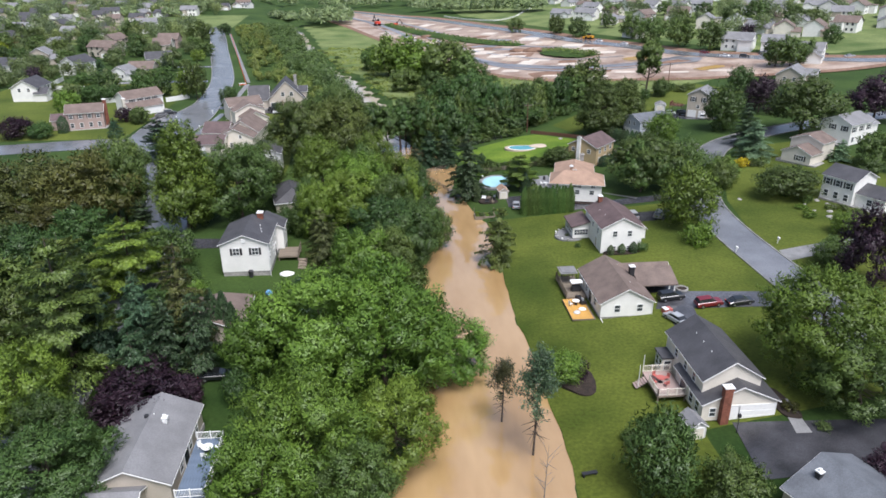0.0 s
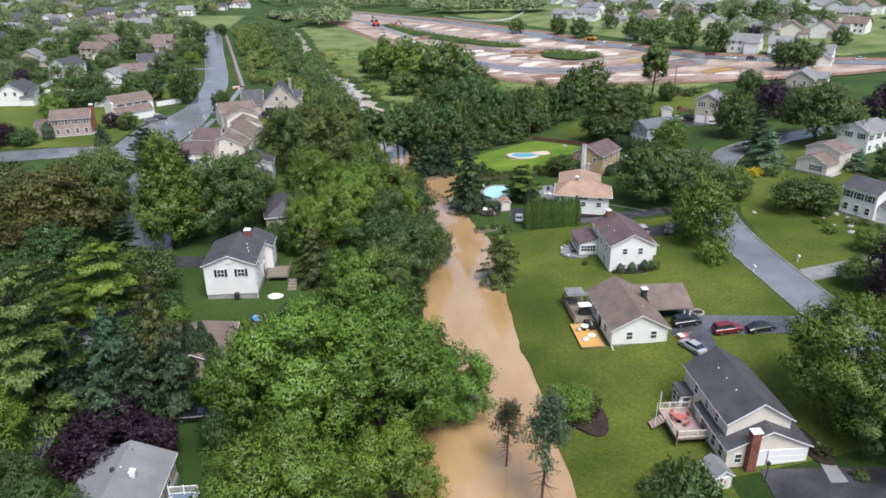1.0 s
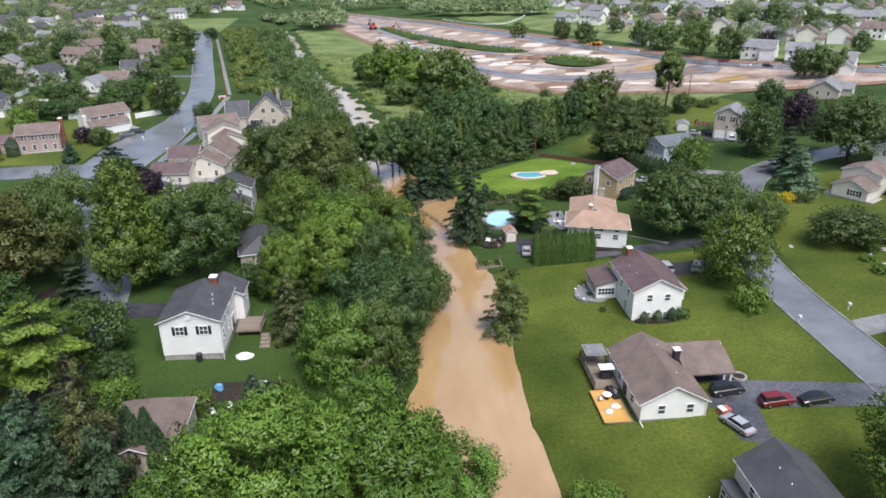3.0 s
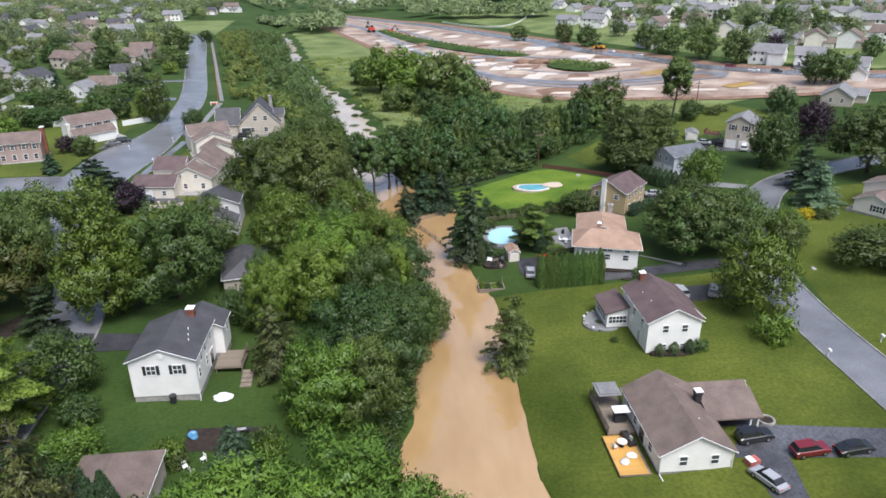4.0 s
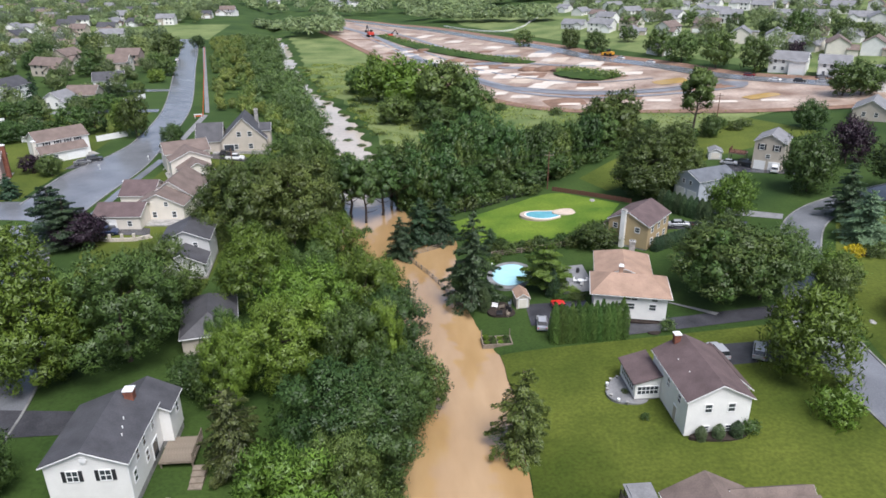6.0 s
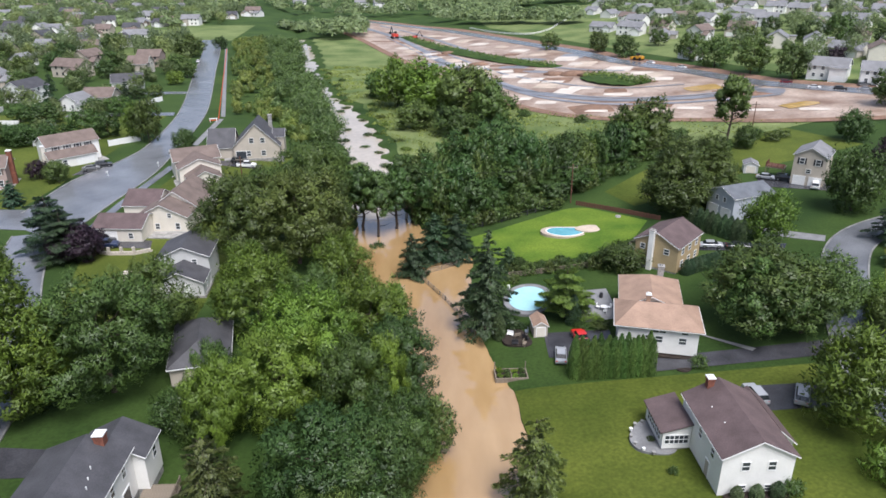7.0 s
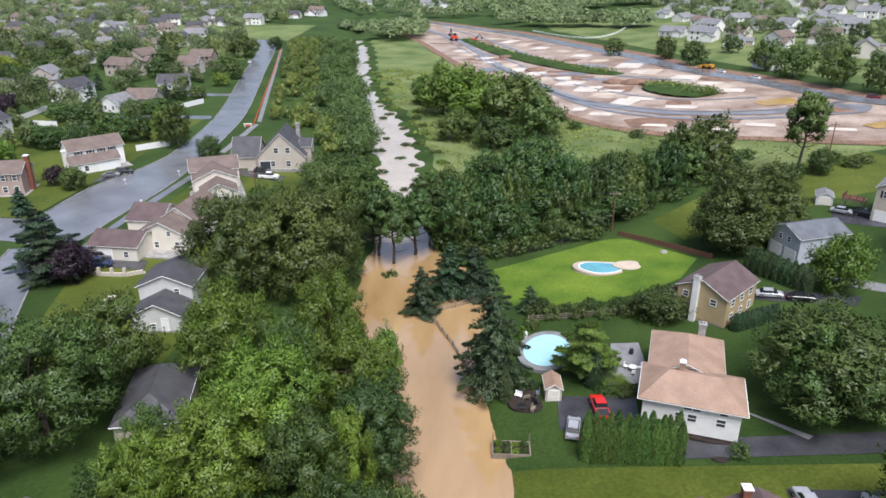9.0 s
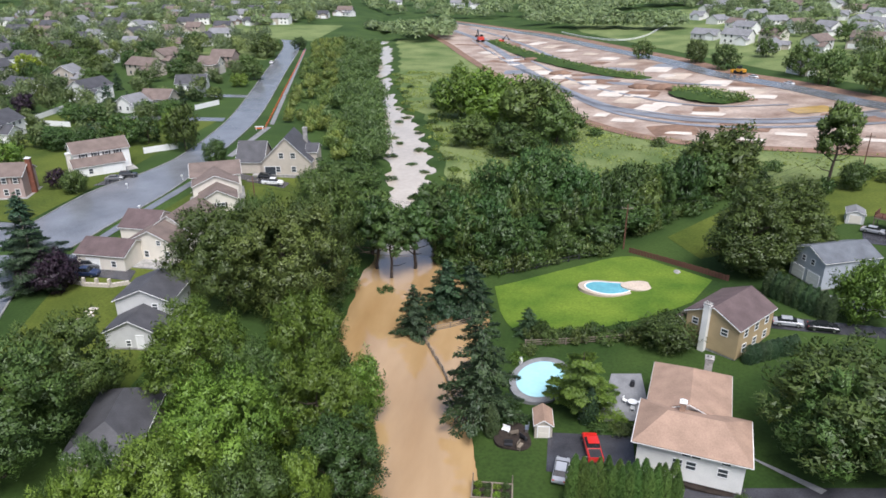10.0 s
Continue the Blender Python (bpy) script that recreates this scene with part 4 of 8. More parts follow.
    for x in (-4.2, 4.0):
        bm = B()
        tube(bm, (x, -6.42, 2.6), (x, -6.42, 0.1), 0.06, 0.06, 6)
        tube(bm, (x, -6.42, 0.14), (x + 0.15, -7.3, -0.1), 0.06, 0.06, 6)
        part("downspout", bm, TRIM, h)
    for x, y in ((-1.6, -1.0), (-1.7, 2.8), (-0.6, -3.4), (1.4, -2.6)):
        vent(h, x, y, 5.0 - abs(x) * 0.53, 0.2)

    # white split-level with sunroom
    h = house(42.6, 122.9, 1.7, 0, "white two-storey house with plum-brown roof and sunroom")
    footing(h, -3.7, 3.9, -5.5, 5.7, -1, 0.3)
    gable_block(h, -3.75, 3.95, -5.5, 5.7, 0.25, 5.25, 7.2, "y", WHITE, R_PLUM)
    gable_block(h, 3.0, 6.6, -0.5, 7.6, 0.25, 3.0, 4.6, "y", WHITE, R_PLUM)
    footing(h, -7.1, -3.8, 2.3, 8.0, -1, 0.3)
    bm = B()
    side = [(-7.1, 0.25), (-3.8, 0.25), (-3.8, 3.5), (-7.1, 2.6)]
    ends = [[bm.verts.new((u, v, z)) for u, z in side] for v in (2.3, 8.2)]
    for ring in ends:
        bm.faces.new(ring)
    for k in range(4):
        bm.faces.new((ends[0][k], ends[0][(k + 1) % 4], ends[1][(k + 1) % 4], ends[1][k]))
    bmesh.ops.recalc_face_normals(bm, faces=bm.faces)
    part("sunroom_wall", bm, WHITE, h)
    bm = B()
    slope = [(-7.5, 2.52), (-3.78, 3.56), (-3.78, 3.72), (-7.5, 2.66)]
    ends = [[bm.verts.new((u, v, z)) for u, z in slope] for v in (2.0, 8.5)]
    for ring in ends:
        bm.faces.new(ring)
    for k in range(4):
        bm.faces.new((ends[0][k], ends[0][(k + 1) % 4], ends[1][(k + 1) % 4], ends[1][k]))
    bmesh.ops.recalc_face_normals(bm, faces=bm.faces)
    part("sunroom_roof", bm, R_PLUM, h, "low lean-to roof of brown shingles")
    for x in (-1.2, 1.6):
        window(h, x, -5.5, 3.5, "S", 0.8, 1.05)
        window(h, x, -5.5, 0.8, "S", 0.7, 0.7)
    window(h, -5.45, 2.3, 0.95, "S", 2.7, 1.1, mullions=5)
    window(h, -7.1, 5.2, 0.9, "W", 4.4, 1.15, mullions=7)
    for y in (-3.2, 0.2):
        window(h, -3.75, y, 3.4, "W", 0.8, 1.1)
    door(h, -3.75, -2.4, 0.3, "W", 0.9, 2.0, BEIGE)
    chimney(h, -1.2, 5.2, 5.5, 7.9, 0.75)
    for x, y in ((-2.0, -1.2), (-2.2, 1.8)):
        vent(h, x, y, 7.1 - abs(x) * 0.5, 0.3)

    # near two-storey house with brick chimney and garage
    h = house(40.6, 72.6, 1.7, 0, "cream two-storey house with charcoal roof, brick chimney and garage")
    footing(h, -3.9, 3.9, -5.6, 7, -1, 0.3)
    gable_block(h, -3.8, 3.5, -4.5, 7, 0.25, 5.0, 7.3, "y", CREAM, R_DARK)
    gable_block(h, -4.3, 5.0, -6.2, 2.0, 0.25, 2.75, 4.9, "y", CREAM, R_DARK)
    door(h, 2.6, -6.2, 0.1, "S", 4.4, 2.1, TRIM, "garage_door", 3)
    door(h, -0.2, -6.2, 0.2, "S", 0.9, 2.0, TRIM)
    window(h, -3.0, -6.2, 0.9, "S", 0.7, 1.1)
    for y, z in ((3.6, 3.3), (0.6, 3.3), (-2.0, 3.3)):
        window(h, -3.8, y, z, "W", 0.8, 1.1)
    for y in (-4.8, -3.0):
        window(h, -4.3, y, 0.8, "W", 0.9, 1.4)
    door(h, -4.3, -0.6, 0.3, "W", 1.8, 2.05, PANE)
    chimney(h, -1.75, -6.65, -0.4, 5.3, 1.0, BRICK, d=0.8)
    bm = B()
    box(bm, -5.3, -3.8, 4.2, 6.6, 0.2, 2.6)
    part("bay", bm, CREAM, h)
    bm = B()
    box(bm, -5.5, -3.8, 4.0, 6.8, 2.6, 2.8)
    part("bay_roof", bm, R_DARK, h)
    for y in (4.8, 5.9):
        window(h, -5.3, y, 0.8, "W", 0.85, 1.4)
    window(h, -4.6, 4.2, 0.8, "S", 0.9, 1.4)
    for y in (-1, 1.4, 3.6):
        vent(h, -1.5, y, 6.5, 0.3)

    # near grey-roofed house, left
    h = house(-26.6, 61.0, 4.7, 0, "beige house with pale grey roof beside a raised deck")
    footing(h, -4.2, 4.2, -6.2, 6.2, -1.2, 0.5)
    gable_block(h, -4.0, 4.0, -6.2, 6.2, 0.4, 2.75, 4.5, "y", BEIGE, R_GREY)
    for y in (-2.5, 1.0, 3.6):
        window(h, 4.0, y, 1.0, "E", 1.0, 1.3)
    door(h, 4.0, -0.6, 0.4, "E", 1.6, 2.0, PANE)
    chimney(h, 1.6, 1.8, 3.2, 4.6, 0.4, TRIM)
    vent(h, 0.3, 2.5, 4.5, 0.2)
    bm = B()
    tube(bm, (-0.4, 2.2, 4.3), (-0.4, 2.2, 4.75), 0.25, 0.25, 8)
    part("roof_vent", bm, BLACK, h)
    gable_block(h, -5.2, 1.5, -9.4, -6.22, 0.4, 2.4, 3.2, "x", BEIGE, R_GREY)

    # near blue-grey roofed house, right
    h = house(45.6, 47.0, 2.0, 22, "house with weathered blue-grey roof beside a driveway")
    footing(h, -5.5, 5.5, -7, 7, -1.2, 0.4)
    gable_block(h, -5.2, 5.2, -7, 7, 0.3, 2.8, 5.0, "y", BEIGE, R_BLUE)
    chimney(h, -2.4, 5.6, 3.4, 4.9, 0.5, BLACK)

    # tan-roofed hip house by the pool
    h = house(42.2, 148.6, 1.6, -15, "white split-level house with tan hipped roof")
    footing(h, -5.4, 5.4, -3.55, 3.6, -1, 1.1, DARKBRICK)
    gable_block(h, -5.5, 5.5, -3.6, 3.6, 1.0, 5.2, 6.9, "x", WHITE, R_TAN, over=0.6, hip=(3.2, 3.2))
    gable_block(h, -4.9, 3.5, 3.0, 13.0, 0.2, 4.9, 6.6, "y", WHITE, R_TAN, over=0.5, hip=(0, 3.0))
    for x in (-0.4, 0.6, 3.6):
        window(h, x, -3.6, 4.25, "S", 0.85, 0.6)
    for x in (-1.2, 0.2, 3.4):
        window(h, x, -3.6, 2.7, "S", 0.95, 0.95)
    chimney(h, -1.4, 1.4, 6.0, 7.6, 0.6, R_TAN)
    chimney(h, 1.0, 12.4, 5.5, 7.5, 0.9, STONE, STONE)
    door(h, -4.9, 6, 0.3, "W", 1.6, 2.0, PANE)
    window(h, -4.9, 9, 1.2, "W", 1.4, 1.2, mullions=2)

    # tan gabled house by the lawn pool
    h = house(53.4, 176.6, 2.9, -43, "tan two-storey house with brown gabled roof and white chimney")
    footing(h, -4, 4, -5, 5, -1, 0.3)
    gable_block(h, -4.0, 4.0, -5.0, 5.0, 0.2, 4.9, 6.8, "y", TAN, R_PLUM)
    chimney(h, -0.9, -5.35, -0.3, 7.2, 0.9, WHITE, STONE, d=0.7)
    window(h, 1.9, -5, 3.2, "S", 0.9, 0.95)
    window(h, -2.6, -5, 3.3, "S", 0.8, 0.9)
    for y in (-3, 0, 3):
        window(h, 4.0, y, 3.2, "E", 1.0, 1.1)
        window(h, 4.0, y, 0.9, "E", 1.0, 1.1)
    gable_block(h, -6.4, -4.02, -4.5, 1.0, 0.2, 2.4, 3.3, "y", TAN, R_PLUM, over=0.25)

    # blue-grey house with two garage doors
    h = house(75.2, 196.6, 4.4, 20 - 90, "blue-grey gabled house with two white garage doors")
    footing(h, -3.8, 3.8, -5, 5, -1, 0.2)
    gable_block(h, -3.7, 3.7, -5, 5.5, 0.1, 4.9, 6.4, "y", GREYB, R_BLUE)
    for x in (-1.75, 1.75):
        door(h, x, -5, 0.1, "S", 2.5, 2.1, TRIM, "garage_door", 3)
        window(h, x * 0.6, -5, 3.5, "S", 0.7, 0.9)

    # left side: pale grey two-tier house
    h = house(-30.6, 167.0, 4.7, 4, "pale grey two-storey house with charcoal roof")
    footing(h, -4, 4, -6, 6, -1.5, 0.4)
    gable_block(h, -3.7, 3.7, -5.9, -1.0, 0.3, 2.8, 4.6, "y", PALEGREY, R_DARK)
    gable_block(h, -4.1, 3.9, -1.02, 6.0, 0.3, 5.2, 6.9, "y", PALEGREY, R_DARK)
    window(h, -0.5, -5.9, 0.7, "S", 0.6, 0.8)
    window(h, 1.6, -1.02, 3.9, "S", 0.7, 0.8)
    window(h, 3.7, -3.5, 1.0, "E", 0.9, 1.2)
    door(h, 1.2, -5.9, 0.3, "S", 0.9, 2.0, TRIM)

    # dark hipped roof among the trees
    h = house(-21.4, 142.6, 4.6, 12, "house with dark hipped roof among trees")
    footing(h, -3.6, 3.6, -5.8, 5.8, -1.5, 0.4)
    gable_block(h, -3.6, 3.6, -5.8, 5.8, 0.3, 2.9, 4.8, "y", BEIGE, R_DARK, hip=(3, 3))
    window(h, 3.6, -2.5, 0.9, "E", 1.0, 1.2)
    window(h, 0.5, -5.8, 0.9, "S", 1.0, 1.2)

    # cream house at the bend
    h = house(-44.4, 194.6, 4.9, -4, "cream gabled house with brown-grey roofs at the street bend")
    footing(h, -8, 7, -8, 9, -1.5, 0.3)
    gable_block(h, -8.6, 0.5, -9.6, -2.2, 0.2, 2.9, 4.5, "x", CREAM, R_PLUM)
    gable_block(h, -2.6, 7.4, -4.4, 3.0, 0.2, 3.3, 5.7, "y", CREAM, R_BROWN)
    gable_block(h, -1.6, 7.6, 1.0, 12.4, 0.2, 3.6, 6.7, "y", CREAM, R_BROWN)
    gable_block(h, -8.6, -1.62, 3.0, 11.0, 0.2, 3.0, 5.2, "x", CREAM, R_PLUM)
    window(h, 1.4, -4.4, 0.8, "S", 0.8, 1.1)
    window(h, 5.4, -4.4, 0.8, "S", 0.8, 1.2)
    window(h, -1.6, -9.6, 0.9, "S", 0.8, 1.0)
    window(h, 4.0, -4.4, 3.2, "S", 0.7, 0.8)
    door(h, -5.5, -9.6, 0.1, "S", 2.4, 2.1, TRIM, "garage_door", 3)

    # next cream-grey house
    h = house(-44.2, 223.0, 4.9, 24, "beige two-storey house with grey-brown roofs")
    footing(h, -6, 6, -8, 9, -1.5, 0.3)
    gable_block(h, -3.6, 4.0, -8.0, -2.0, 0.2, 2.9, 4.9, "y", CREAM, R_BROWN)
    gable_block(h, -4.8, 4.6, -2.02, 5.0, 0.2, 4.4, 6.4, "y", CREAM, R_BROWN)
    gable_block(h, -5.2, 5.4, 3.0, 11.5, 0.2, 5.0, 7.0, "x", CREAM, R_BROWN)
    window(h, 0.6, -8.0, 0.9, "S", 1.6, 1.2, BLACK, mullions=2)
    for y in (0.5, 2.8):
        window(h, 4.6, y, 3.0, "E", 0.9, 1.2)
        window(h, 4.6, y, 0.9, "E", 0.9, 1.3)
    for y in (5.5, 8.5):
        window(h, 5.4, y, 3.4, "E", 0.9, 1.3)
        window(h, 5.4, y, 0.9, "E", 0.9, 1.3)

    # steep gabled house
    h = house(-36.5, 247.5, 5.0, 6, "tall steep-gabled taupe house with charcoal garage wing")
    footing(h, -7.5, 8, -5, 6, -1.5, 0.3)
    gable_block(h, -4.8, 7.2, -4.6, 6.5, 0.2, 3.6, 9.4, "y", BEIGE, R_DARK)
    gable_block(h, -11.5, -4.82, -3.4, 6.0, 0.2, 3.2, 7.2, "x", BEIGE, R_DARK)
    gable_block(h, 5.5, 8.2, -1.5, 4.5, 0.2, 5.2, 6.6, "x", BEIGE, R_DARK)
    for x, z in ((0.0, 4.4), (2.9, 4.4), (2.9, 1.0), (-1.0, 1.0)):
        window(h, x, -4.6, z, "S", 1.1, 1.3)
    door(h, -2.9, -4.6, 0.1, "S", 2.6, 2.2, PANE, "garage_door")
    chimney(h, 4.4, 4.8, 6.0, 9.8, 1.0, STONE, STONE)

    # houses across the right-hand street
    h = house(98.6, 212.0, 6.1, -38, "tall taupe house with white garage doors and red-brown deck")
    footing(h, -3.4, 3.4, -4, 4, -1.5, 0.2)
    gable_block(h, -3.4, 3.4, -4, 4.5, 0.1, 7.0, 8.8, "y", BEIGE, R_GREY)
    for x in (-1.65, 1.65):
        door(h, x, -4, 0.05, "S", 2.4, 2.1, TRIM, "garage_door", 3)
        window(h, x, -4, 5.0, "S", 0.9, 1.3, BLACK)
    window(h, 0, -4, 3.0, "S", 0.9, 0.9)
    h = house(120.5, 172.0, 7.4, 26, "large white two-storey house with grey roof and black shutters")
    footing(h, -6.5, 6.5, -4, 4, -1.5, 0.3)
    gable_block(h, -4.6, 4.6, -4, 4, 0.2, 5.5, 7.4, "x", WHITE, R_GREY)
    gable_block(h, 4.62, 9.5, -3, 3.6, 0.2, 4.2, 5.8, "x", WHITE, R_GREY)
    for x in (-3.2, 0, 3.2):
        window(h, x, -4, 3.6, "S", 1.0, 1.2, BLACK)
        window(h, x, -4, 1.0, "S", 1.0, 1.2)
    for y in (-2.2, 1.0):
        window(h, -4.6, y, 3.7, "W", 0.9, 1.2, BLACK)
    h = house(102.9, 159.6, 6.2, -58, "beige split-level house with grey-brown layered roofs")
    footing(h, -5, 5, -5, 5, -1.5, 0.3)
    gable_block(h, -3.6, 3.6, -5.0, 0.0, 0.2, 2.7, 4.3, "y", CREAM, R_BROWN)
    gable_block(h, -4.4, 3.6, 0.02, 6.0, 0.2, 4.8, 6.3, "y", CREAM, R_BROWN)
    window(h, 1.0, -5.0, 0.9, "S", 1.8, 1.2, BLACK, mullions=3)
    window(h, -3.6, -2.5, 0.8, "W", 1.2, 1.3)
    h = house(96.4, 130.6, 5.6, 24, "white two-storey house with dark roof and garage wing")
    footing(h, -4, 4, -8, 5, -1.5, 0.3)
    gable_block(h, -3.6, 3.6, -2.0, 5.0, 0.2, 5.3, 7.0, "y", WHITE, R_DARK)
    gable_block(h, -2.6, 3.8, -8.0, -2.02, 0.2, 2.9, 4.4, "y", WHITE, R_DARK)
    door(h, 0.6, -8.0, 0.1, "S", 4.4, 2.1, TRIM, "garage_door", 3)
    for y in (-0.6, 1.6, 3.8):
        window(h, -3.6, y, 3.5, "W", 0.9, 1.2, BLACK)
        window(h, -3.6, y, 0.9, "W", 0.9, 1.3)
    window(h, -2.6, -5.0, 1.0, "W", 1.0, 1.2)
    # white house left of the bend
    h = house(-82.5, 242.5, 5.2, 44, "white two-storey house with grey roof and garage wing")
    footing(h, -7, 7, -5, 5, -1.5, 0.3)
    gable_block(h, -6.6, 6.4, -1.0, 6.4, 0.2, 5.2, 7.3, "x", WHITE, R_BROWN)
    gable_block(h, -7.6, 4.0, -5.0, -1.02, 0.2, 2.9, 4.4, "x", WHITE, R_BROWN)
    for x in (-4.4, -1.6, 1.0, 3.6):
        window(h, x, -1.0, 3.7, "S", 0.9, 1.2, BLACK)
    door(h, 5.2, -1.0, 0.2, "S", 0.9, 2.0, TRIM)
    window(h, -4.0, -5.0, 0.9, "S", 0.9, 1.2)
    door(h, 1.0, -5.0, 0.05, "S", 4.4, 2.1, TRIM, "garage_door", 3)
    for y in (0.8, 3.6):
        window(h, 6.4, y, 3.5, "E", 0.9, 1.2, BLACK)
    chimney(h, -8.0, -2.5, -0.5, 6.0, 0.9, CREAM)
    h = house(-93.5, 222.0, 5.1, 14, "pinkish two-storey house with brown roof, porch and brick chimney")
    footing(h, -6, 6, -5, 5, -1.5, 0.3)
    gable_block(h, -5.2, 5.2, -3.8, 3.8, 0.2, 5.2, 7.2, "x", PINK, R_BROWN)
    gable_block(h, -9.6, -5.22, -2.8, 3.0, 0.2, 3.2, 4.6, "x", PINK, R_PLUM)
    for x in (-3.8, -1.2, 1.4, 3.8):
        window(h, x, -3.8, 3.6, "S", 0.9, 1.2, R_BROWN)
        window(h, x, -3.8, 0.9, "S", 0.9, 1.3)
    chimney(h, 5.7, 0, -0.5, 8.2, 1.0)


main_houses()

# --- planting
tree("willow", -17.2, 75.6, 11, 4.5, LIGHT)
tree("lush", -9.9, 76.2, 15, 8.0, LIGHT)
tree("lush", -1.6, 77.8, 16, 8.3, LIGHT)
tree("lush", 6.6, 81.5, 11, 5.4, LIGHT)
tree("lush", -9.8, 59.1, 13, 6.4, LIGHT)
tree("lush", -0.6, 64.0, 11, 5.4, LIGHT)
tree("lush", -12.8, 52.0, 11, 5.3, LIGHT)
tree("lush", -5.2, 54.3, 10, 4.5, GREEN)
tree("small", -30.5, 70.1, 6, 5.6, PURPLE)
tree("lush", -33.8, 55.0, 9, 5.6, DARK)
tree("maple", -68.7, 133.4, 14.64, 8.7, BROWN)
tree("maple", -57.9, 130.1, 15.86, 8.5, BROWN)
tree("maple", -56.5, 139.3, 14.6, 6.6, OLIVE)
tree("lush", 55.2, 65.6, 9, 5.7, GREEN)
tree("small", 33.6, 53.0, 6, 3.7, GREEN)
tree("small", 51.0, 53.0, 4, 3.0, PURPLE)
tree("small", 85.3, 136.8, 7, 6.3, GREEN)
tree("small", 75.5, 103.4, 5, 3.4, OLIVE)
tree("small", 115.5, 207.9, 11.3, 5.4, PURPLE)
tree("maple", 137.4, 185.6, 13.42, 7.3, PURPLE)
tree("small", 96.9, 192.4, 13.3, 5.8, GREEN)
tree("small", 22.2, 79.0, 4, 3.1, LIGHT)
tree("shrub", 24.5, 78.6, 3, 1.4, PURPLE)
tree("lush", -0.9, 116.1, 12, 6.8, DARK)
tree("lush", 4.4, 123.4, 11, 4.3, GREEN)
tree("small", 8.9, 127.9, 9, 3.0, OLIVE)
tree("small", -16.8, 125.1, 8, 2.8, GREEN)
tree("small", 44.7, 174.9, 5, 4.5, GREEN)
tree("feather", -59.6, 182.3, 11, 6.1, DARK)
tree("small", -52.1, 176.9, 7, 3.8, PURPLE)
tree("slim", -4.0, 201.5, 15, 3.9, DARK)
tree("slim", -0.8, 198.1, 15.5, 3.4, DARK)
tree("slim", 2.8, 202.5, 14.5, 3.9, DARK)
tree("slim", 6.4, 206.0, 14.0, 4.0, DARK)
tree("slim", -6.5, 208.0, 13.0, 4.0, GREEN)
tree("slim", 5.2, 214.0, 13.0, 3.8, GREEN)
tree("shrub", -0.7, 192.4, 2.5, 1.5, DARK)
tree("maple", 10.5, 206.0, 14.6, 4.8, DARK)
tree("maple", -17.1, 229.9, 10, 8.2, GREEN)
tree("farspruce", -80.2, 207.2, 6, 2.7, BLUE)
tree("small", -79.0, 224.6, 5, 2.9, GREEN)
tree("shrub", -82.8, 227.8, 4, 2.2, PURPLE)
tree("feather", -55.0, 176.5, 10, 4.7, DARK)
tree("small", -55.8, 177.3, 6, 2.9, PURPLE)
tree("wood", 0.6, 327.1, 18, 8.7, LIGHT)
tree("wood", 13.1, 318.3, 19, 10.4, LIGHT)
tree("wood", 26.2, 302.6, 18, 10.9, GREEN)
tree("wood", 7.6, 291.1, 9, 6.4, OLIVE)
tree("wood", 20.0, 282.3, 9, 7.0, GREEN)
tree("wood", 33.0, 293.5, 14, 6.9, GREEN)
tree("wood", -6.8, 345.3, 11, 5.6, GREEN)
tree("small", 59.2, 126.7, 12.3, 6.2, LIGHT)
tree("maple", 57.1, 148.6, 12.1, 5.1, GREEN)
tree("maple", 63.6, 147.9, 11.4, 5.3, GREEN)
tree("maple", 114.0, 180.9, 15.8, 9.1, OLIVE)
tree("lush", 54.5, 73.3, 14.8, 7.8, LIGHT)
tree("spruce", 18.3, 156.9, 17.4, 4.8, GREEN)
tree("spruce", -37.7, 79.9, 14.8, 4.4, BLUE)
tree("spruce", -32.1, 79.4, 14.3, 3.9, BLUE)
tree("spruce", -29.0, 78.0, 11.8, 3.3, DARK)
tree("larch", 19.7, 119.2, 11.8, 3.6, MOSS, z=0.0)
tree("small", 75.3, 146.2, 7.0, 3.6, OLIVE)
tree("shrub", 57.9, 117.4, 4.3, 2.8, LIGHT)
tree("slim", 91.3, 240.6, 19.7, 4.4, OLIVE)
tree("wood", 68.9, 245.6, 14.9, 8.1, OLIVE)
tree("cone", 62.5, 199.3, 16.4, 6.6, GREEN)
tree("cone", 71.5, 204.3, 14.7, 5.8, OLIVE)
tree("small", 74.1, 181.1, 10.2, 4.4, LIGHT)
tree("maple", 59.2, 150.9, 12.5, 8.3, GREEN)
tree("maple", 68.7, 151.4, 10.8, 4.6, GREEN)
tree("spruce", 92.6, 165.6, 10.0, 4.8, SILVER)
tree("spruce", 95.4, 176.0, 11.8, 4.6, DARK)
tree("maple", 76.1, 94.1, 14.1, 5.3, PURPLE)
tree("small", 27.4, 56.1, 10.1, 4.0, DARK)
tree("spruce", 6.6, 178.5, 8.7, 3.2, DARK, z=0.0)
tree("spruce", 10.8, 185.8, 10.0, 4.0, DARK, z=0.0)
tree("spruce", 15.1, 186.2, 9.6, 3.8, DARK, z=0.0)
tree("feather", 30.9, 158.3, 9.3, 4.5, FRESH)
tree("small", -55.8, 249.2, 6.9, 3.1, GREEN)
tree("pine", 12.7, 71.0, 9.3, 1.9, BROWN, z=0.0)
tree("pine", 15.4, 64.4, 14.2, 2.5, BLUE, z=0.0)
tree("bare", 15.0, 56.7, 7.5, 1.8, GREEN, z=0.0)
tree("maple", -68.1, 123.9, 10, 6.2, BROWN)
tree("maple", -59.3, 124.3, 10, 6.2, BROWN)
tree("maple", -61.9, 108.7, 10, 4.1, DARK)
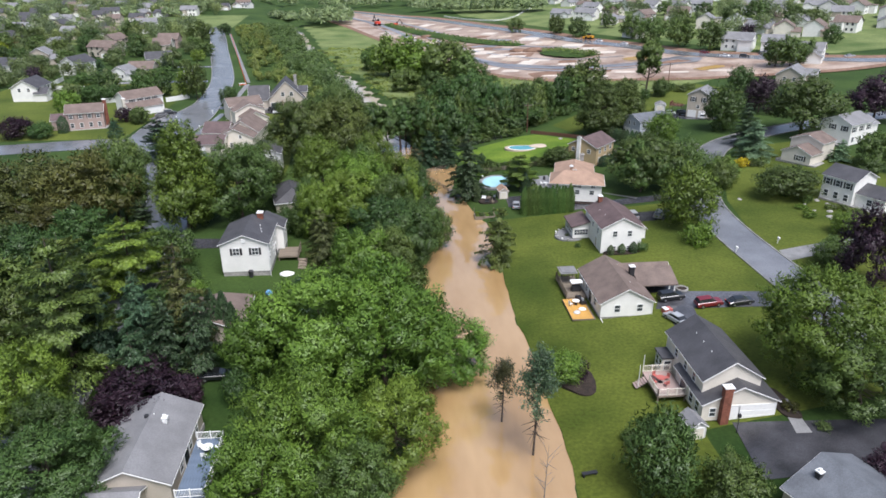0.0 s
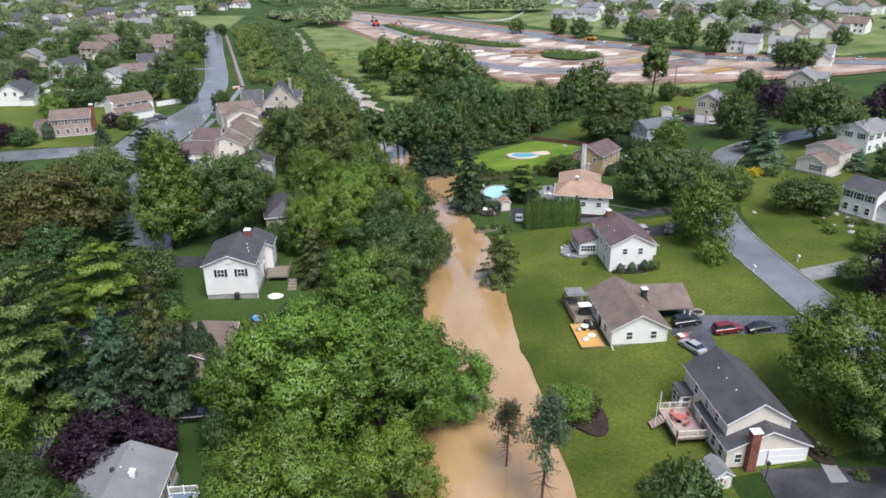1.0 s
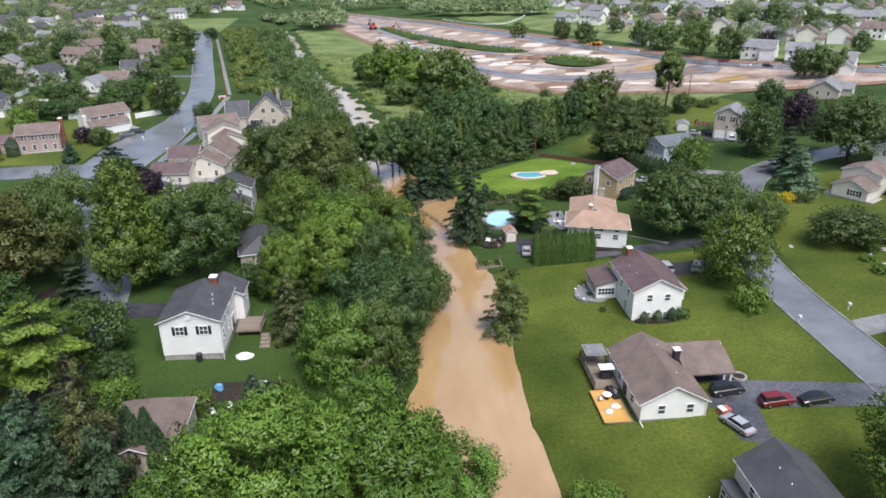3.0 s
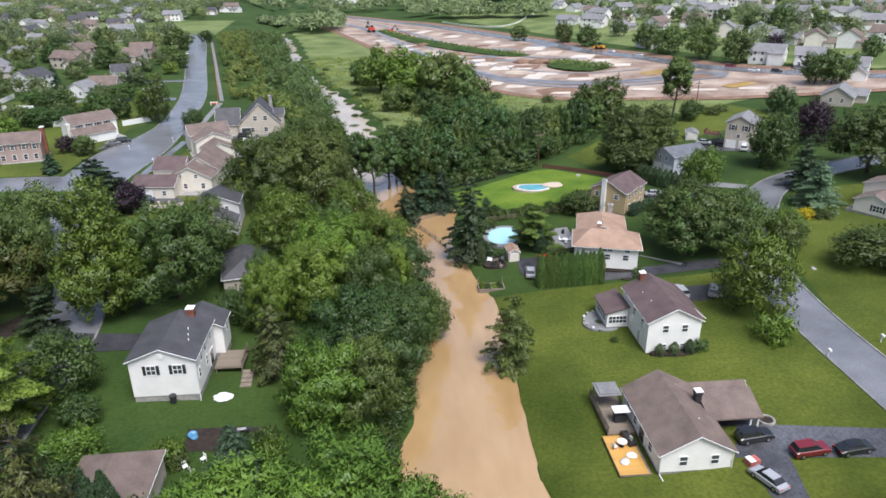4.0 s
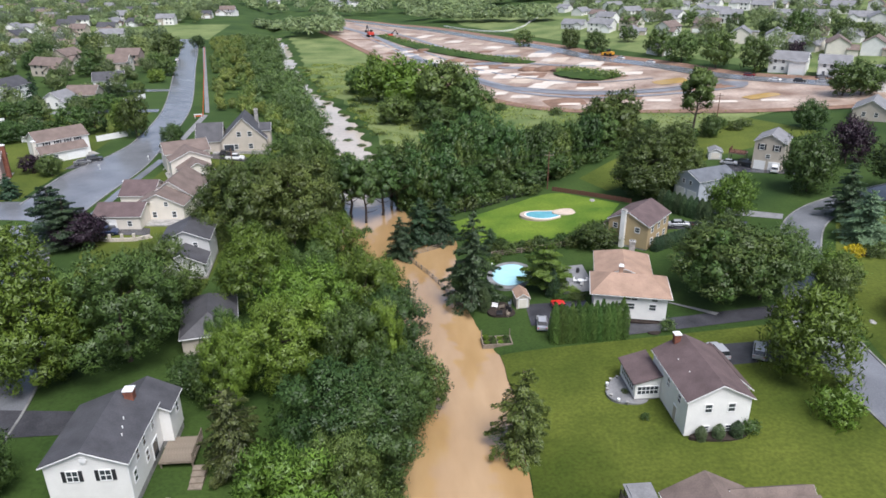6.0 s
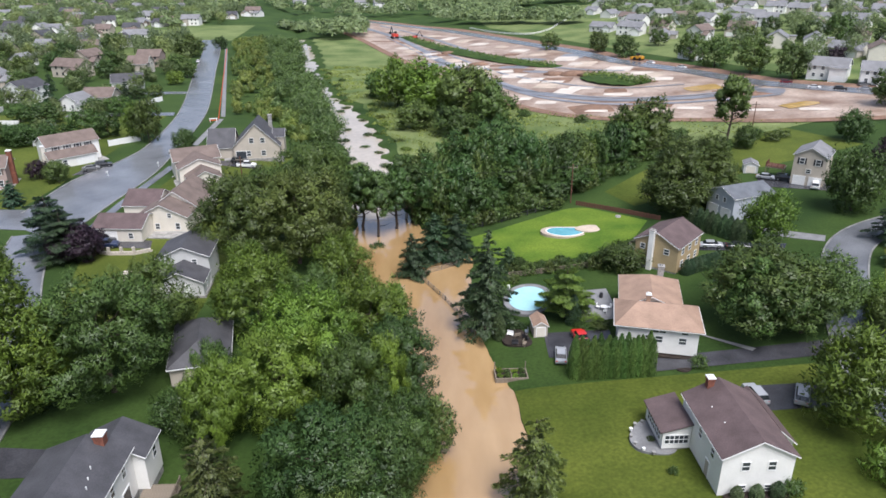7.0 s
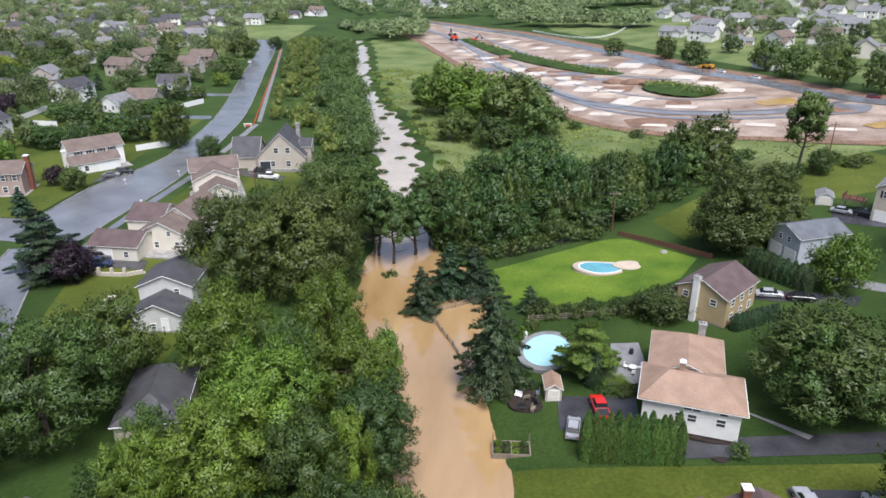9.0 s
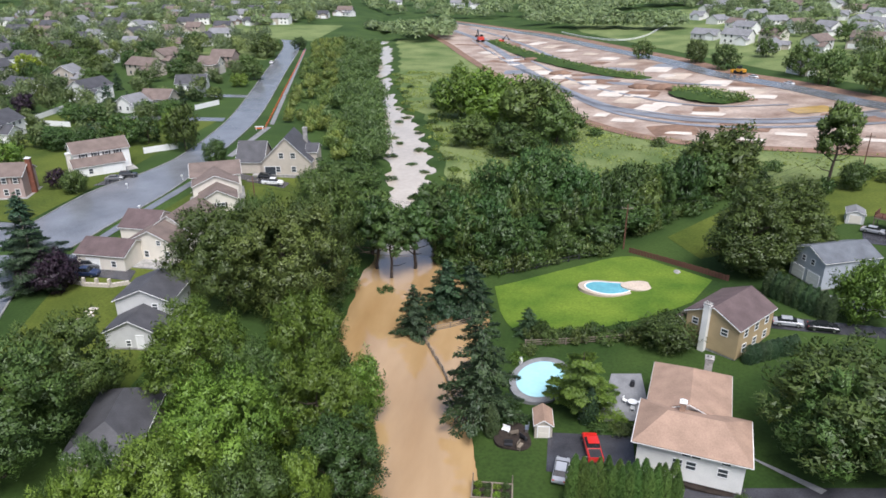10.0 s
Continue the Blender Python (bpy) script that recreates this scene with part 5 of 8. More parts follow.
tree("lush", -36.2, 61.2, 9, 3.5, DARK)
tree("small", -25.0, 70.6, 5, 2.0, PURPLE)
tree("shrub", -28.6, 76.1, 3, 2.5, DARK)
tree("small", -19.3, 71.6, 5, 2.0, DARK)
tree("shrub", -13.4, 97.2, 3, 1.8, DARK)
tree("lush", -15.2, 150.4, 13, 6.3, LIGHT)
tree("lush", -3.9, 156.7, 14, 4.8, LIGHT)
tree("lush", -6.6, 136.4, 13, 6.1, LIGHT)
tree("lush", 1.1, 144.5, 13, 5.1, LIGHT)
tree("lush", 4.4, 137.8, 12, 4.9, DARK)
tree("lush", -9.0, 128.8, 12, 5.5, LIGHT)
tree("lush", 0.2, 129.7, 12, 4.2, GREEN)
tree("lush", 3.3, 130.4, 13, 2.7, LIGHT)
tree("small", 3.4, 155.8, 9, 2.9, LIGHT)
tree("lush", -6.1, 145.0, 13, 3.9, GREEN)
tree("small", -28.5, 151.7, 5, 1.6, GREEN)
tree("maple", -14.1, 225.6, 9, 5.7, GREEN)
tree("maple", 17.5, 217.8, 17.08, 6.5, DARK)
tree("maple", 26.9, 222.2, 18.3, 7.2, DARK)
tree("maple", 9.7, 211.2, 14.64, 5.1, GREEN)
tree("maple", 33.8, 218.2, 15.86, 5.2, DARK)
tree("small", 96.7, 241.6, 6.6, 2.9, OLIVE)
tree("shrub", 90.2, 239.3, 3.9, 1.8, DARK)
tree("shrub", 102.2, 248.8, 3.5, 1.9, GREEN)
tree("spruce", 24.4, 178.7, 4.5, 2.0, GREEN)
tree("small", -31.0, 95.5, 5, 3.3, LIGHT)
tree("maple", -52.8, 133.9, 15.4, 4.8, OLIVE)
tree("wood", 160.6, 271.7, 11.9, 5.2, OLIVE)
tree("small", 125.3, 240.6, 8.3, 4.6, DARK)
tree("shrub", 86.6, 159.6, 2.2, 1.9, GOLDEN)
tree("shrub", 90.1, 158.8, 1.3, 2.0, OLIVE)
tree("small", 76.4, 149.1, 6.5, 4.2, LIGHT)
tree("wood", 171.4, 277.3, 9.4, 3.7, GREEN)
tree("lush", -15.0, 124.3, 11, 3.2, LIGHT)
tree("lush", -16.3, 130.4, 10, 2.5, GREEN)
tree("small", -104.1, 259.1, 6.4, 4.5, DARK)
tree("small", -99.6, 260.9, 6.1, 3.7, DARK)
tree("column", -97.7, 214.1, 5.2, 1.7, DARK)
tree("small", -108.3, 209.0, 6.2, 5.0, PURPLE)
tree("small", -101.6, 208.3, 4.7, 3.6, DARK)
tree("maple", -61.6, 160.0, 11.8, 5.9, OLIVE)
tree("spruce", 109.8, 156.4, 5.5, 2.8, SILVER)
tree("wood", 112.2, 148.3, 8.6, 4.5, OLIVE)
tree("small", 108.1, 144.2, 5.2, 3.6, GREEN)
tree("small", 84.8, 115.4, 4.3, 2.5, LIGHT)

# garden and street trees of the nearer suburb
for kind, x, y, h, r, tint in (("garden", -89.6, 266.1, 8.8, 4.8, GREEN), ("garden", -84.0, 268.0, 7.6, 3.6, DARK), ("garden", -69.5, 261.1, 13.0, 3.9, GREEN), ("garden", -74.0, 265.5, 10.5, 4.2, LIGHT), ("garden", -111.0, 284.5, 7.2, 5.0, DARK), ("farspruce", -121.5, 312.3, 9.5, 2.8, DARK),
                               ("farspruce", -113.1, 310.3, 7.0, 2.3, DARK), ("garden", -143.5, 298.2, 7.6, 3.5, PURPLE), ("garden", -170.9, 347.3, 8.6, 4.2, GREEN), ("garden", -193.8, 371.8, 9.6, 5.7, YELLOW_G), ("garden", -183.8, 394.0, 9.2, 5.6, GREEN), ("garden", -92.1, 374.0, 8.2, 4.2, GREEN),
                               ("garden", -91.9, 357.7, 5.5, 3.7, LIGHT), ("garden", -101.9, 301.6, 5.4, 3.8, GREEN), ("garden", -91.6, 297.9, 6.4, 4.2, GREEN), ("garden", -97.0, 304.0, 5.0, 3.4, OLIVE), ("garden", -106.5, 260.4, 5.4, 4.0, DARK), ("garden", -111.0, 262.0, 6.0, 4.0, DARK),
                               ("garden", -96.1, 264.2, 4.6, 3.5, DARK), ("farspruce", -99.9, 266.2, 6.0, 2.4, BLUE), ("farspruce", -95.8, 315.0, 10.1, 2.2, DARK), ("garden", -91.7, 331.9, 4.6, 3.2, GREEN), ("garden", -96.0, 326.8, 4.5, 2.6, DARK), ("garden", -105.2, 237.2, 8.6, 4.0, LIGHT),
                               ("garden", -131.3, 446.1, 9.8, 6.2, GREEN), ("garden", -109.5, 440.4, 11.8, 7.6, GREEN), ("garden", -148.7, 439.9, 12.5, 5.3, GREEN), ("garden", -102.8, 473.4, 6.8, 4.1, DARK), ("garden", -215.9, 440.2, 11.5, 5.7, GREEN), ("garden", -245.1, 449.7, 12.5, 6.4, OLIVE),
                               ("garden", -159.0, 340.0, 6.5, 4.0, DARK), ("garden", -152.0, 352.0, 7.0, 4.2, GREEN), ("garden", -129.0, 350.0, 7.5, 4.0, GREEN), ("garden", -127.0, 375.0, 8.0, 4.5, GREEN), ("farspruce", -137.0, 345.0, 8.0, 2.6, DARK), ("garden", -121.0, 290.0, 6.0, 3.6, GREEN),
                               ("garden", -168.0, 385.0, 8.5, 4.6, GREEN), ("garden", -160.0, 398.0, 8.5, 4.6, DARK), ("garden", -135.0, 402.0, 8.5, 4.8, GREEN), ("garden", -104.0, 398.0, 7.5, 4.0, GREEN), ("garden", -205.0, 402.0, 10.0, 5.4, GREEN), ("garden", -222.0, 408.0, 10.0, 5.2, DARK),
                               ("garden", -84.5, 226.5, 4.6, 2.2, PURPLE), ("garden", -77.8, 223.4, 5.6, 2.6, GREEN), ("garden", -150.0, 318.0, 6.0, 3.4, OLIVE), ("garden", -185.0, 362.0, 8.0, 4.4, DARK), ("garden", -200.0, 425.0, 10.0, 5.5, GREEN), ("garden", -170.0, 432.0, 9.0, 5.0, DARK),
                               ("garden", 212.9, 403.0, 12.6, 6.6, GREEN), ("garden", 201.9, 411.7, 10.4, 5.4, DARK), ("garden", 223.4, 381.7, 10.2, 5.8, GREEN), ("garden", 231.2, 375.5, 8.6, 5.4, GREEN), ("garden", 173.5, 414.9, 9.8, 5.4, GREEN), ("garden", 199.4, 444.0, 9.4, 5.4, DARK),
                               ("garden", 155.7, 273.9, 11.3, 5.2, GREEN), ("garden", 176.5, 340.4, 8.6, 3.4, PURPLE), ("garden", 203.6, 314.4, 8.6, 3.8, GREEN), ("garden", 153.4, 483.4, 9.2, 6.6, GREEN), ("garden", 185.7, 472.8, 9.2, 5.2, GREEN), ("garden", 251.4, 448.8, 8.0, 6.2, DARK)):
    tree(kind, x, y, h, r, tint, place="among suburban houses", group="suburban trees")
# round street trees beside the site road
for x, y, h, r in ((133.6, 383.2, 12.6, 5.6), (136.0, 360.7, 12.8, 6.2), (142.9, 341.2, 14.6, 6.8), (151.5, 325.0, 13.4, 5.6), (102.6, 428.9, 10.8, 4.6), (110.1, 407.7, 10.8, 4.8), (136.2, 435.5, 8.0, 4.6), (82.0, 452.0, 9.0, 4.4)):
    tree("garden", x, y, h + 0.5, r + 0.3, GREEN, place="beside the site road", group="site road trees")

# tall clump where the creek bends, and the leaning trees of the lower bank
tree("lush", -23.0, 177.0, 16.5, 7.4, GREEN)
tree("lush", -14.1, 178.0, 17.5, 8.6, OLIVE)
tree("lush", -12.2, 198.5, 17.5, 5.8, OLIVE)
tree("lush", -11.5, 187.0, 16.5, 6.4, OLIVE)
tree("lush", -20.5, 185.5, 15.5, 5.6, GREEN)
tree("lush", 2.6, 115.2, 12.5, 5.4, DARK)
tree("lush", 4.6, 120.0, 11.0, 4.2, GREEN)
tree("lush", -1.0, 105.8, 11.0, 4.6, GREEN)
tree("willow", -6.0, 104.0, 10.5, 4.7, LIGHT)
tree("larch", -12.2, 113.6, 10.5, 3.4, DUN)

# wooded yards between the left-hand street and the creek
tree("feather", -40.2, 77.0, 20.5, 7.6, MOSS, place="beside the street")
tree("feather", -46.2, 92.0, 15.0, 6.0, MOSS, place="beside the street")
tree("larch", -27.8, 81.5, 17.6, 3.9, DUN, place="behind the grey roof")
tree("larch", -25.4, 78.6, 12.0, 3.2, DARK, place="behind the grey roof")
tree("column", -25.0, 85.2, 8.8, 1.3, DARK)
tree("column", -23.6, 85.6, 8.0, 1.2, DARK)
tree("column", -22.4, 84.4, 7.0, 1.1, DARK)
tree("feather", -41.3, 101.8, 13.6, 6.6, YELLOW_G, place="beside the street")
tree("spruce", -34.2, 84.2, 12.5, 3.8, DARK)
tree("spruce", -41.6, 84.6, 11.0, 3.6, DARK)
tree("larch", -31.5, 73.5, 9.5, 3.4, DARK)
tree("small", -37.6, 110.8, 8.2, 4.2, GREEN)
tree("feather", -46.8, 125.5, 8.2, 3.2, GREEN)
tree("small", -31.0, 89.6, 5.5, 3.2, DARK)
tree("small", -34.8, 93.4, 5.0, 3.0, DARK)
tree("lush", -42.6, 66.6, 11.5, 5.6, LIGHT)
tree("maple", -52.5, 112.5, 11.0, 6.0, DARK)
tree("maple", -54.0, 100.5, 12.0, 6.4, DARK)
tree("wood", -57.5, 92.0, 12.0, 6.0, OLIVE)
tree("wood", -50.5, 84.5, 10.0, 4.6, GREEN)
tree("cone", -39.9, 131.0, 21.0, 6.0, LIGHT)
tree("lush", -30.6, 135.6, 15.6, 7.4, GREEN)
tree("lush", -29.5, 145.6, 13.0, 5.6, GREEN)
tree("spruce", -14.4, 94.4, 6.6, 3.0, BLUE)
tree("small", -20.2, 127.6, 5.0, 3.0, DARK)
tree("small", -33.6, 104.0, 3.6, 2.4, DARK)

# ---------------------------------------------------------------- drives, paths, lawns
patch("driveway", [(41.2, 94.6), (63.5, 90.8), (63.5, 95.6), (44.0, 100.3)], WETDRIVE, 0.07, "dark wet asphalt driveway of the ranch house")
patch("driveway", [(42.0, 88.2), (45.5, 86.5), (47.5, 96.0), (42.5, 96.0)], WETDRIVE, 0.085, "dark wet asphalt parking strip")
patch("driveway", [(40.2, 100.0), (47.6, 100.0), (47.6, 105.0), (40.2, 105.0)], DRIVE, 0.1, "carport floor of dark asphalt")
patch("driveway", [(49.2, 130.8), (63.5, 130.4), (65.0, 135.4), (49.2, 136.2)], DRIVE, 0.07, "black asphalt driveway")
patch("driveway", [(39.0, 141.2), (68.0, 141.8), (70.0, 145.6), (39.0, 144.6)], DRIVE, 0.07, "long black asphalt driveway")
patch("driveway", [(26.4, 147.0), (36.2, 145.2), (36.8, 153.4), (26.8, 154.0)], DRIVE, 0.08, "black asphalt parking court beside the shed")
patch("driveway", [(38.8, 56.0), (60.0, 55.5), (63.0, 62.5), (40.0, 65.8)], DRIVE, 0.07, "cracked dark asphalt driveway with wet patches")
patch("path", [(46.2, 62.6), (48.0, 62.4), (48.6, 69.0), (47.4, 69.0)], PATH, 0.08, "grey paved garden path")
patch("driveway", [(69.3, 106.2), (88.0, 110.0), (88.0, 113.5), (70.0, 110.8)], PATH, 0.07, "pale grey concrete driveway")
patch("driveway", [(59.0, 179.6), (75.0, 176.0), (77.0, 179.0), (59.6, 183.8)], DRIVE, 0.07, "dark driveway behind the tan house")
patch("path", [(47.6, 151.5), (48.5, 150.8), (55.6, 144.8), (54.8, 144.2)], PATH, 0.08, "narrow concrete garden path")
patch("driveway", [(86.5, 211.0), (102.0, 203.0), (104.0, 206.5), (89.0, 217.5)], DRIVE, 0.07, "dark asphalt drive with parked cars")
patch("driveway", [(71.0, 186.0), (84.0, 178.5), (85.5, 181.0), (72.5, 190.0)], PATH, 0.07, "pale driveway of the blue-grey house")
patch("driveway", [(-43.5, 119.8), (-31.0, 120.0), (-31.0, 124.2), (-44.0, 125.5)], DRIVE, 0.07, "dark wet driveway of the white house")
patch("driveway", [(-61.0, 183.6), (-42.0, 181.6), (-43.0, 185.4), (-60.0, 191.0)], DRIVE, 0.07, "dark driveway of the cream house")
patch("path", [(-58.5, 184.0), (-57.0, 183.6), (-56.0, 208.0), (-58.0, 208.5)], ASPHALT, 0.09, "asphalt path beside the street")
patch("path", [(-58.0, 208.5), (-56.0, 208.0), (-54.2, 236.0), (-56.2, 236.5)], ASPHALT, 0.09, "asphalt path beside the street")
patch("driveway", [(-43.5, 237.5), (-33.0, 234.5), (-33.0, 239.0), (-42.0, 242.6)], DRIVE, 0.07, "dark driveway of the gabled house")
patch("driveway", [(-60.0, 244.0), (-43.0, 238.0), (-42.5, 241.5), (-60.5, 249.0)], DRIVE, 0.075, "dark driveway to the street")
patch("driveway", [(-77.5, 229.0), (-70.5, 231.0), (-69.5, 238.0), (-76.0, 239.5)], DRIVE, 0.07, "dark driveway with two parked cars")
patch("path", [(-56.6, 258.0), (-54.8, 257.5), (-56.0, 292.0), (-58.0, 292.5)], PATH, 0.08, "concrete pavement beside the street")
patch("path", [(-58.0, 296.0), (-56.4, 295.5), (-100.0, 478.0), (-101.6, 478.5)], PATH, 0.1, "long concrete pavement along the straight street")
for y0, x0 in ((296, -80), (335, -84)):
    patch("driveway", [(x0 - 30, y0), (x0 + 6, y0 + 1), (x0 + 5, y0 + 6), (x0 - 30, y0 + 5)], ASPHALT, 0.075, "grey side street between lawns", "road")
# lawn and pool surrounds
bank = [y for y in range(50, 142, 3)]
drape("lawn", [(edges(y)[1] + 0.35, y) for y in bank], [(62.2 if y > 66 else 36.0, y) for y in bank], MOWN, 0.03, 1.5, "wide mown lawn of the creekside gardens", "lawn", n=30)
drape("lawn", smooth_line([(18.5, 195), (22, 196.5), (32, 202), (43, 207), (50, 202), (56, 196)]), smooth_line([(19.8, 186), (22.5, 179.5), (30, 178.5), (36, 180), (45, 184), (51, 188)]), BRIGHT, 0.08, 1.5, "bright yellow-green mown lawn round the pool", "lawn", n=14)
drape("meadow", [(edges(y)[1] + 4.5, y) for y in range(214, 560, 8)], [(float(np.interp(y, [210, 218, 226, 234, 245, 262, 285, 297, 318, 340, 395, 485, 540, 560], [34, 44, 53, 62, 80, 128, 80, 60, 46, 37, 19, -10, -26, -33])), y) for y in range(214, 560, 8)], MEADOW, 0.12, 4.0, "rough green meadow of tall wet grass", "meadow", n=22)


def blob(name, x, y, rx, ry, material, lift, label, category, wob=0.0, rz=0, kidney=0.0, rim=None, depth=0.0):
    """A flat rounded patch; with depth, a raised slab."""
    n = 40
    vs = []
    m = pose(0, 0, 0, 0, 0, rz)
    zc = max(ground(x, y), ground(x - rx * 0.7, y), ground(x + rx * 0.7, y)) + lift
    for k in range(n):
        a = 6.2832 * k / n
        f = 1 + wob * math.sin(3 * a + x) + kidney * (math.cos(2 * a + 0.6) + 0.5 * math.cos(3 * a - 0.8))
        p = m @ Vector((rx * f * math.cos(a), ry * f * math.sin(a), 0))
        vs.append((x + p.x, y + p.y, zc))
    vs += [(v[0], v[1], zc - 1.2 - depth) for v in vs]
    fs = [tuple(range(n))] + [(k, k + n, (k + 1) % n + n, (k + 1) % n) for k in range(n)]
    ob = mesh_ob(name, vs, fs, material)
    return tagged(ob, label, category)


def pool(x, y, rx, ry, rz, water, label, deck, kidney=0.0, grow=1.35, terrace=None):
    base = thing("swimming_pool", pose(0, 0, 0), label, "swimming pool")
    d = blob("pool_deck", x, y, rx * grow, ry * grow, deck, 0.1, "", "", 0.0, rz, kidney)
    z = d.data.vertices[0].co.z
    c = blob("coping", x, y, rx + 0.22, ry + 0.22, PATH if kidney == 0 else TRIM, 0.0, "", "", 0.0, rz, kidney)
    w = blob("pool_water", x, y, rx, ry, water, 0.0, "", "", 0.0, rz, kidney)
    made = [(d, 0), (c, 0.03), (w, 0.05)]
    if terrace:
        made.append((blob("terrace", x + terrace[0], y + terrace[1], terrace[2], terrace[3], deck, 0.1, "", "", 0.06, rz), None))
    for o, dz in made:
        o.location.z += 0 if dz is None else z + dz - o.data.vertices[0].co.z
        o.parent = base
        for k in ("label", "category"):
            if k in o:
                del o[k]


pool(26.2, 165.4, 3.3, 4.6, -20, POOLWATER, "oval turquoise swimming pool with grey stone surround", PATH, grow=1.27)
pool(38.1, 193.2, 3.4, 2.5, 8, POOLBLUE, "kidney-shaped blue swimming pool with pale stone deck", SANDY, 0.14, 1.34, (5.0, 0.9, 2.7, 1.9))


def bed(x, y, rx, ry, rz=0, label="dark mulched planting bed"):
    blob("mulch_bed", x, y, rx, ry, MULCH, 0.07, label, "planting bed", 0.12, rz)


patch("mulch_bed", [(-20.6, 98.0), (-12.2, 98.0), (-12.4, 102.2), (-21.0, 102.0)], MULCH, 0.06, "dark mulched terrace bed below the white house", "planting bed")
bed(24.3, 77.5, 2.5, 3.0)
bed(43.2, 116.7, 3.6, 0.9)
bed(90.3, 160.8, 3.8, 2.2)
bed(22.6, 153.0, 2.2, 2.6, label="dark mulched bed with garden clutter")
bed(44.0, 141.0, 1.0, 0.5)
bed(43.0, 144.8, 4.2, 0.7, -15)
bed(47.6, 68.0, 1.2, 3.2)
bed(-52.5, 128.5, 2.0, 5.5, -20)


# ---------------------------------------------------------------- vehicles
PAINT = bpy.data.materials.new("car_paint")
PAINT.use_nodes = True
_p = PAINT.node_tree
_i = _p.nodes.new("ShaderNodeObjectInfo")
_p.links.new(_i.outputs["Color"], _p.nodes["Principled BSDF"].inputs["Base Color"])
_p.nodes["Principled BSDF"].inputs["Roughness"].default_value = 0.28
_p.nodes["Principled BSDF"].inputs["Coat Weight"].default_value = 0.6


def make_car(style):
    top = new("car")
    L, W = {"sedan": (4.7, 1.8), "suv": (4.7, 1.88), "pickup": (5.5, 1.95)}[style]
    belt = {"sedan": 0.95, "suv": 1.08, "pickup": 1.1}[style]
    roofz = {"sedan": 1.42, "suv": 1.72, "pickup": 1.8}[style]
    prof = {"sedan": [(-2.35, 0.55), (-2.3, 0.85), (-1.6, 0.98), (1.3, 0.98), (2.1, 0.82), (2.35, 0.6)],
            "suv": [(-2.35, 0.55), (-2.33, 1.05), (-2.0, 1.12), (1.1, 1.1), (2.15, 0.98), (2.35, 0.65)],
            "pickup": [(-2.75, 0.6), (-2.75, 1.12), (-0.9, 1.12), (1.3, 1.14), (2.5, 1.02), (2.75, 0.65)]}[style]
    bm = B()
    rows = []
    for y, k, dz in ((-1, 0.86, 0), (-1, 1, 0.0), (1, 1, 0.0), (1, 0.86, 0)):
        ring = [bm.verts.new((x, y * W / 2 * k, z - (0.05 if k < 1 else 0.12) + (0.05 if k < 1 else 0))) for x, z in prof]
        ring += [bm.verts.new((x, y * W / 2 * k * 0.97, 0.3)) for x in (prof[-1][0] - 0.1, prof[0][0] + 0.1)]
        rows.append(ring)
    rows = [rows[1], rows[0], rows[3], rows[2]] if False else rows
    # outer sides first, then the top strip
    order = [rows[1], rows[0], rows[3], rows[2]]
    n = len(prof) + 2
    for a, b in zip(order, order[1:]):
        for i in range(n):
            if a is order[0] and i >= n - 3 or b is order[3] and i >= n - 3:
                pass
            bm.faces.new((a[i], a[(i + 1) % n], b[(i + 1) % n], b[i]))
    bm.faces.new(order[0])
    bm.faces.new(order[3])
    bmesh.ops.recalc_face_normals(bm, faces=bm.faces)
    part("body", bm, PAINT, top, smooth=False)
    cab = {"sedan": (-1.7, -1.05, 0.55, 1.35), "suv": (-2.25, -1.95, 0.35, 1.15), "pickup": (-0.85, -0.7, 0.75, 1.4)}[style]
    bm = B()
    lo = [bm.verts.new(v) for v in ((cab[0], -W * 0.45, belt), (cab[3], -W * 0.45, belt), (cab[3], W * 0.45, belt), (cab[0], W * 0.45, belt))]
    hi = [bm.verts.new(v) for v in ((cab[1], -W * 0.36, roofz - 0.05), (cab[2], -W * 0.36, roofz - 0.05), (cab[2], W * 0.36, roofz - 0.05), (cab[1], W * 0.36, roofz - 0.05))]
    for i in range(4):
        bm.faces.new((lo[i], lo[(i + 1) % 4], hi[(i + 1) % 4], hi[i]))
    bm.faces.new(hi)
    bm.faces.new(lo[::-1])
    part("cabin_glass", bm, CARGLASS, top)
    bm = B()
    box(bm, cab[1] - 0.03, cab[2] + 0.03, -W * 0.37, W * 0.37, roofz - 0.06, roofz)
    bmesh.ops.bevel(bm, geom=bm.edges[:], offset=0.025, segments=1)
    part("roof", bm, PAINT, top)
    if style == "pickup":
        bm = B()
        box(bm, -2.65, -1.0, -W * 0.4, W * 0.4, 1.08, 1.13)
        part("bed_cover", bm, BLACK, top)
    for x in (-L * 0.3, L * 0.31):
        for s in (-1, 1):
            bm = B()
            tube(bm, (x, s * (W / 2 - 0.2), 0.34), (x, s * (W / 2 + 0.02), 0.34), 0.34, 0.34, 12)
            wheel = part("wheel", bm, RUBBER, top)
            bm = B()
            tube(bm, (x, s * (W / 2 - 0.05), 0.34), (x, s * (W / 2 + 0.035), 0.34), 0.2, 0.19, 10)
            part("rim", bm, STEEL, wheel)
    for s in (-1, 1):
        bm = B()
        box(bm, L / 2 - 0.12, L / 2 - 0.02, s * W * 0.36 - 0.18, s * W * 0.36 + 0.18, 0.62, 0.76)
        part("headlight", bm, STEEL, top)
        bm = B()
        box(bm, -L / 2 + 0.01, -L / 2 + 0.09, s * W * 0.38 - 0.14, s * W * 0.38 + 0.14, 0.72, 0.88)
        part("tail_light", bm, REDPLASTIC, top)
    return top


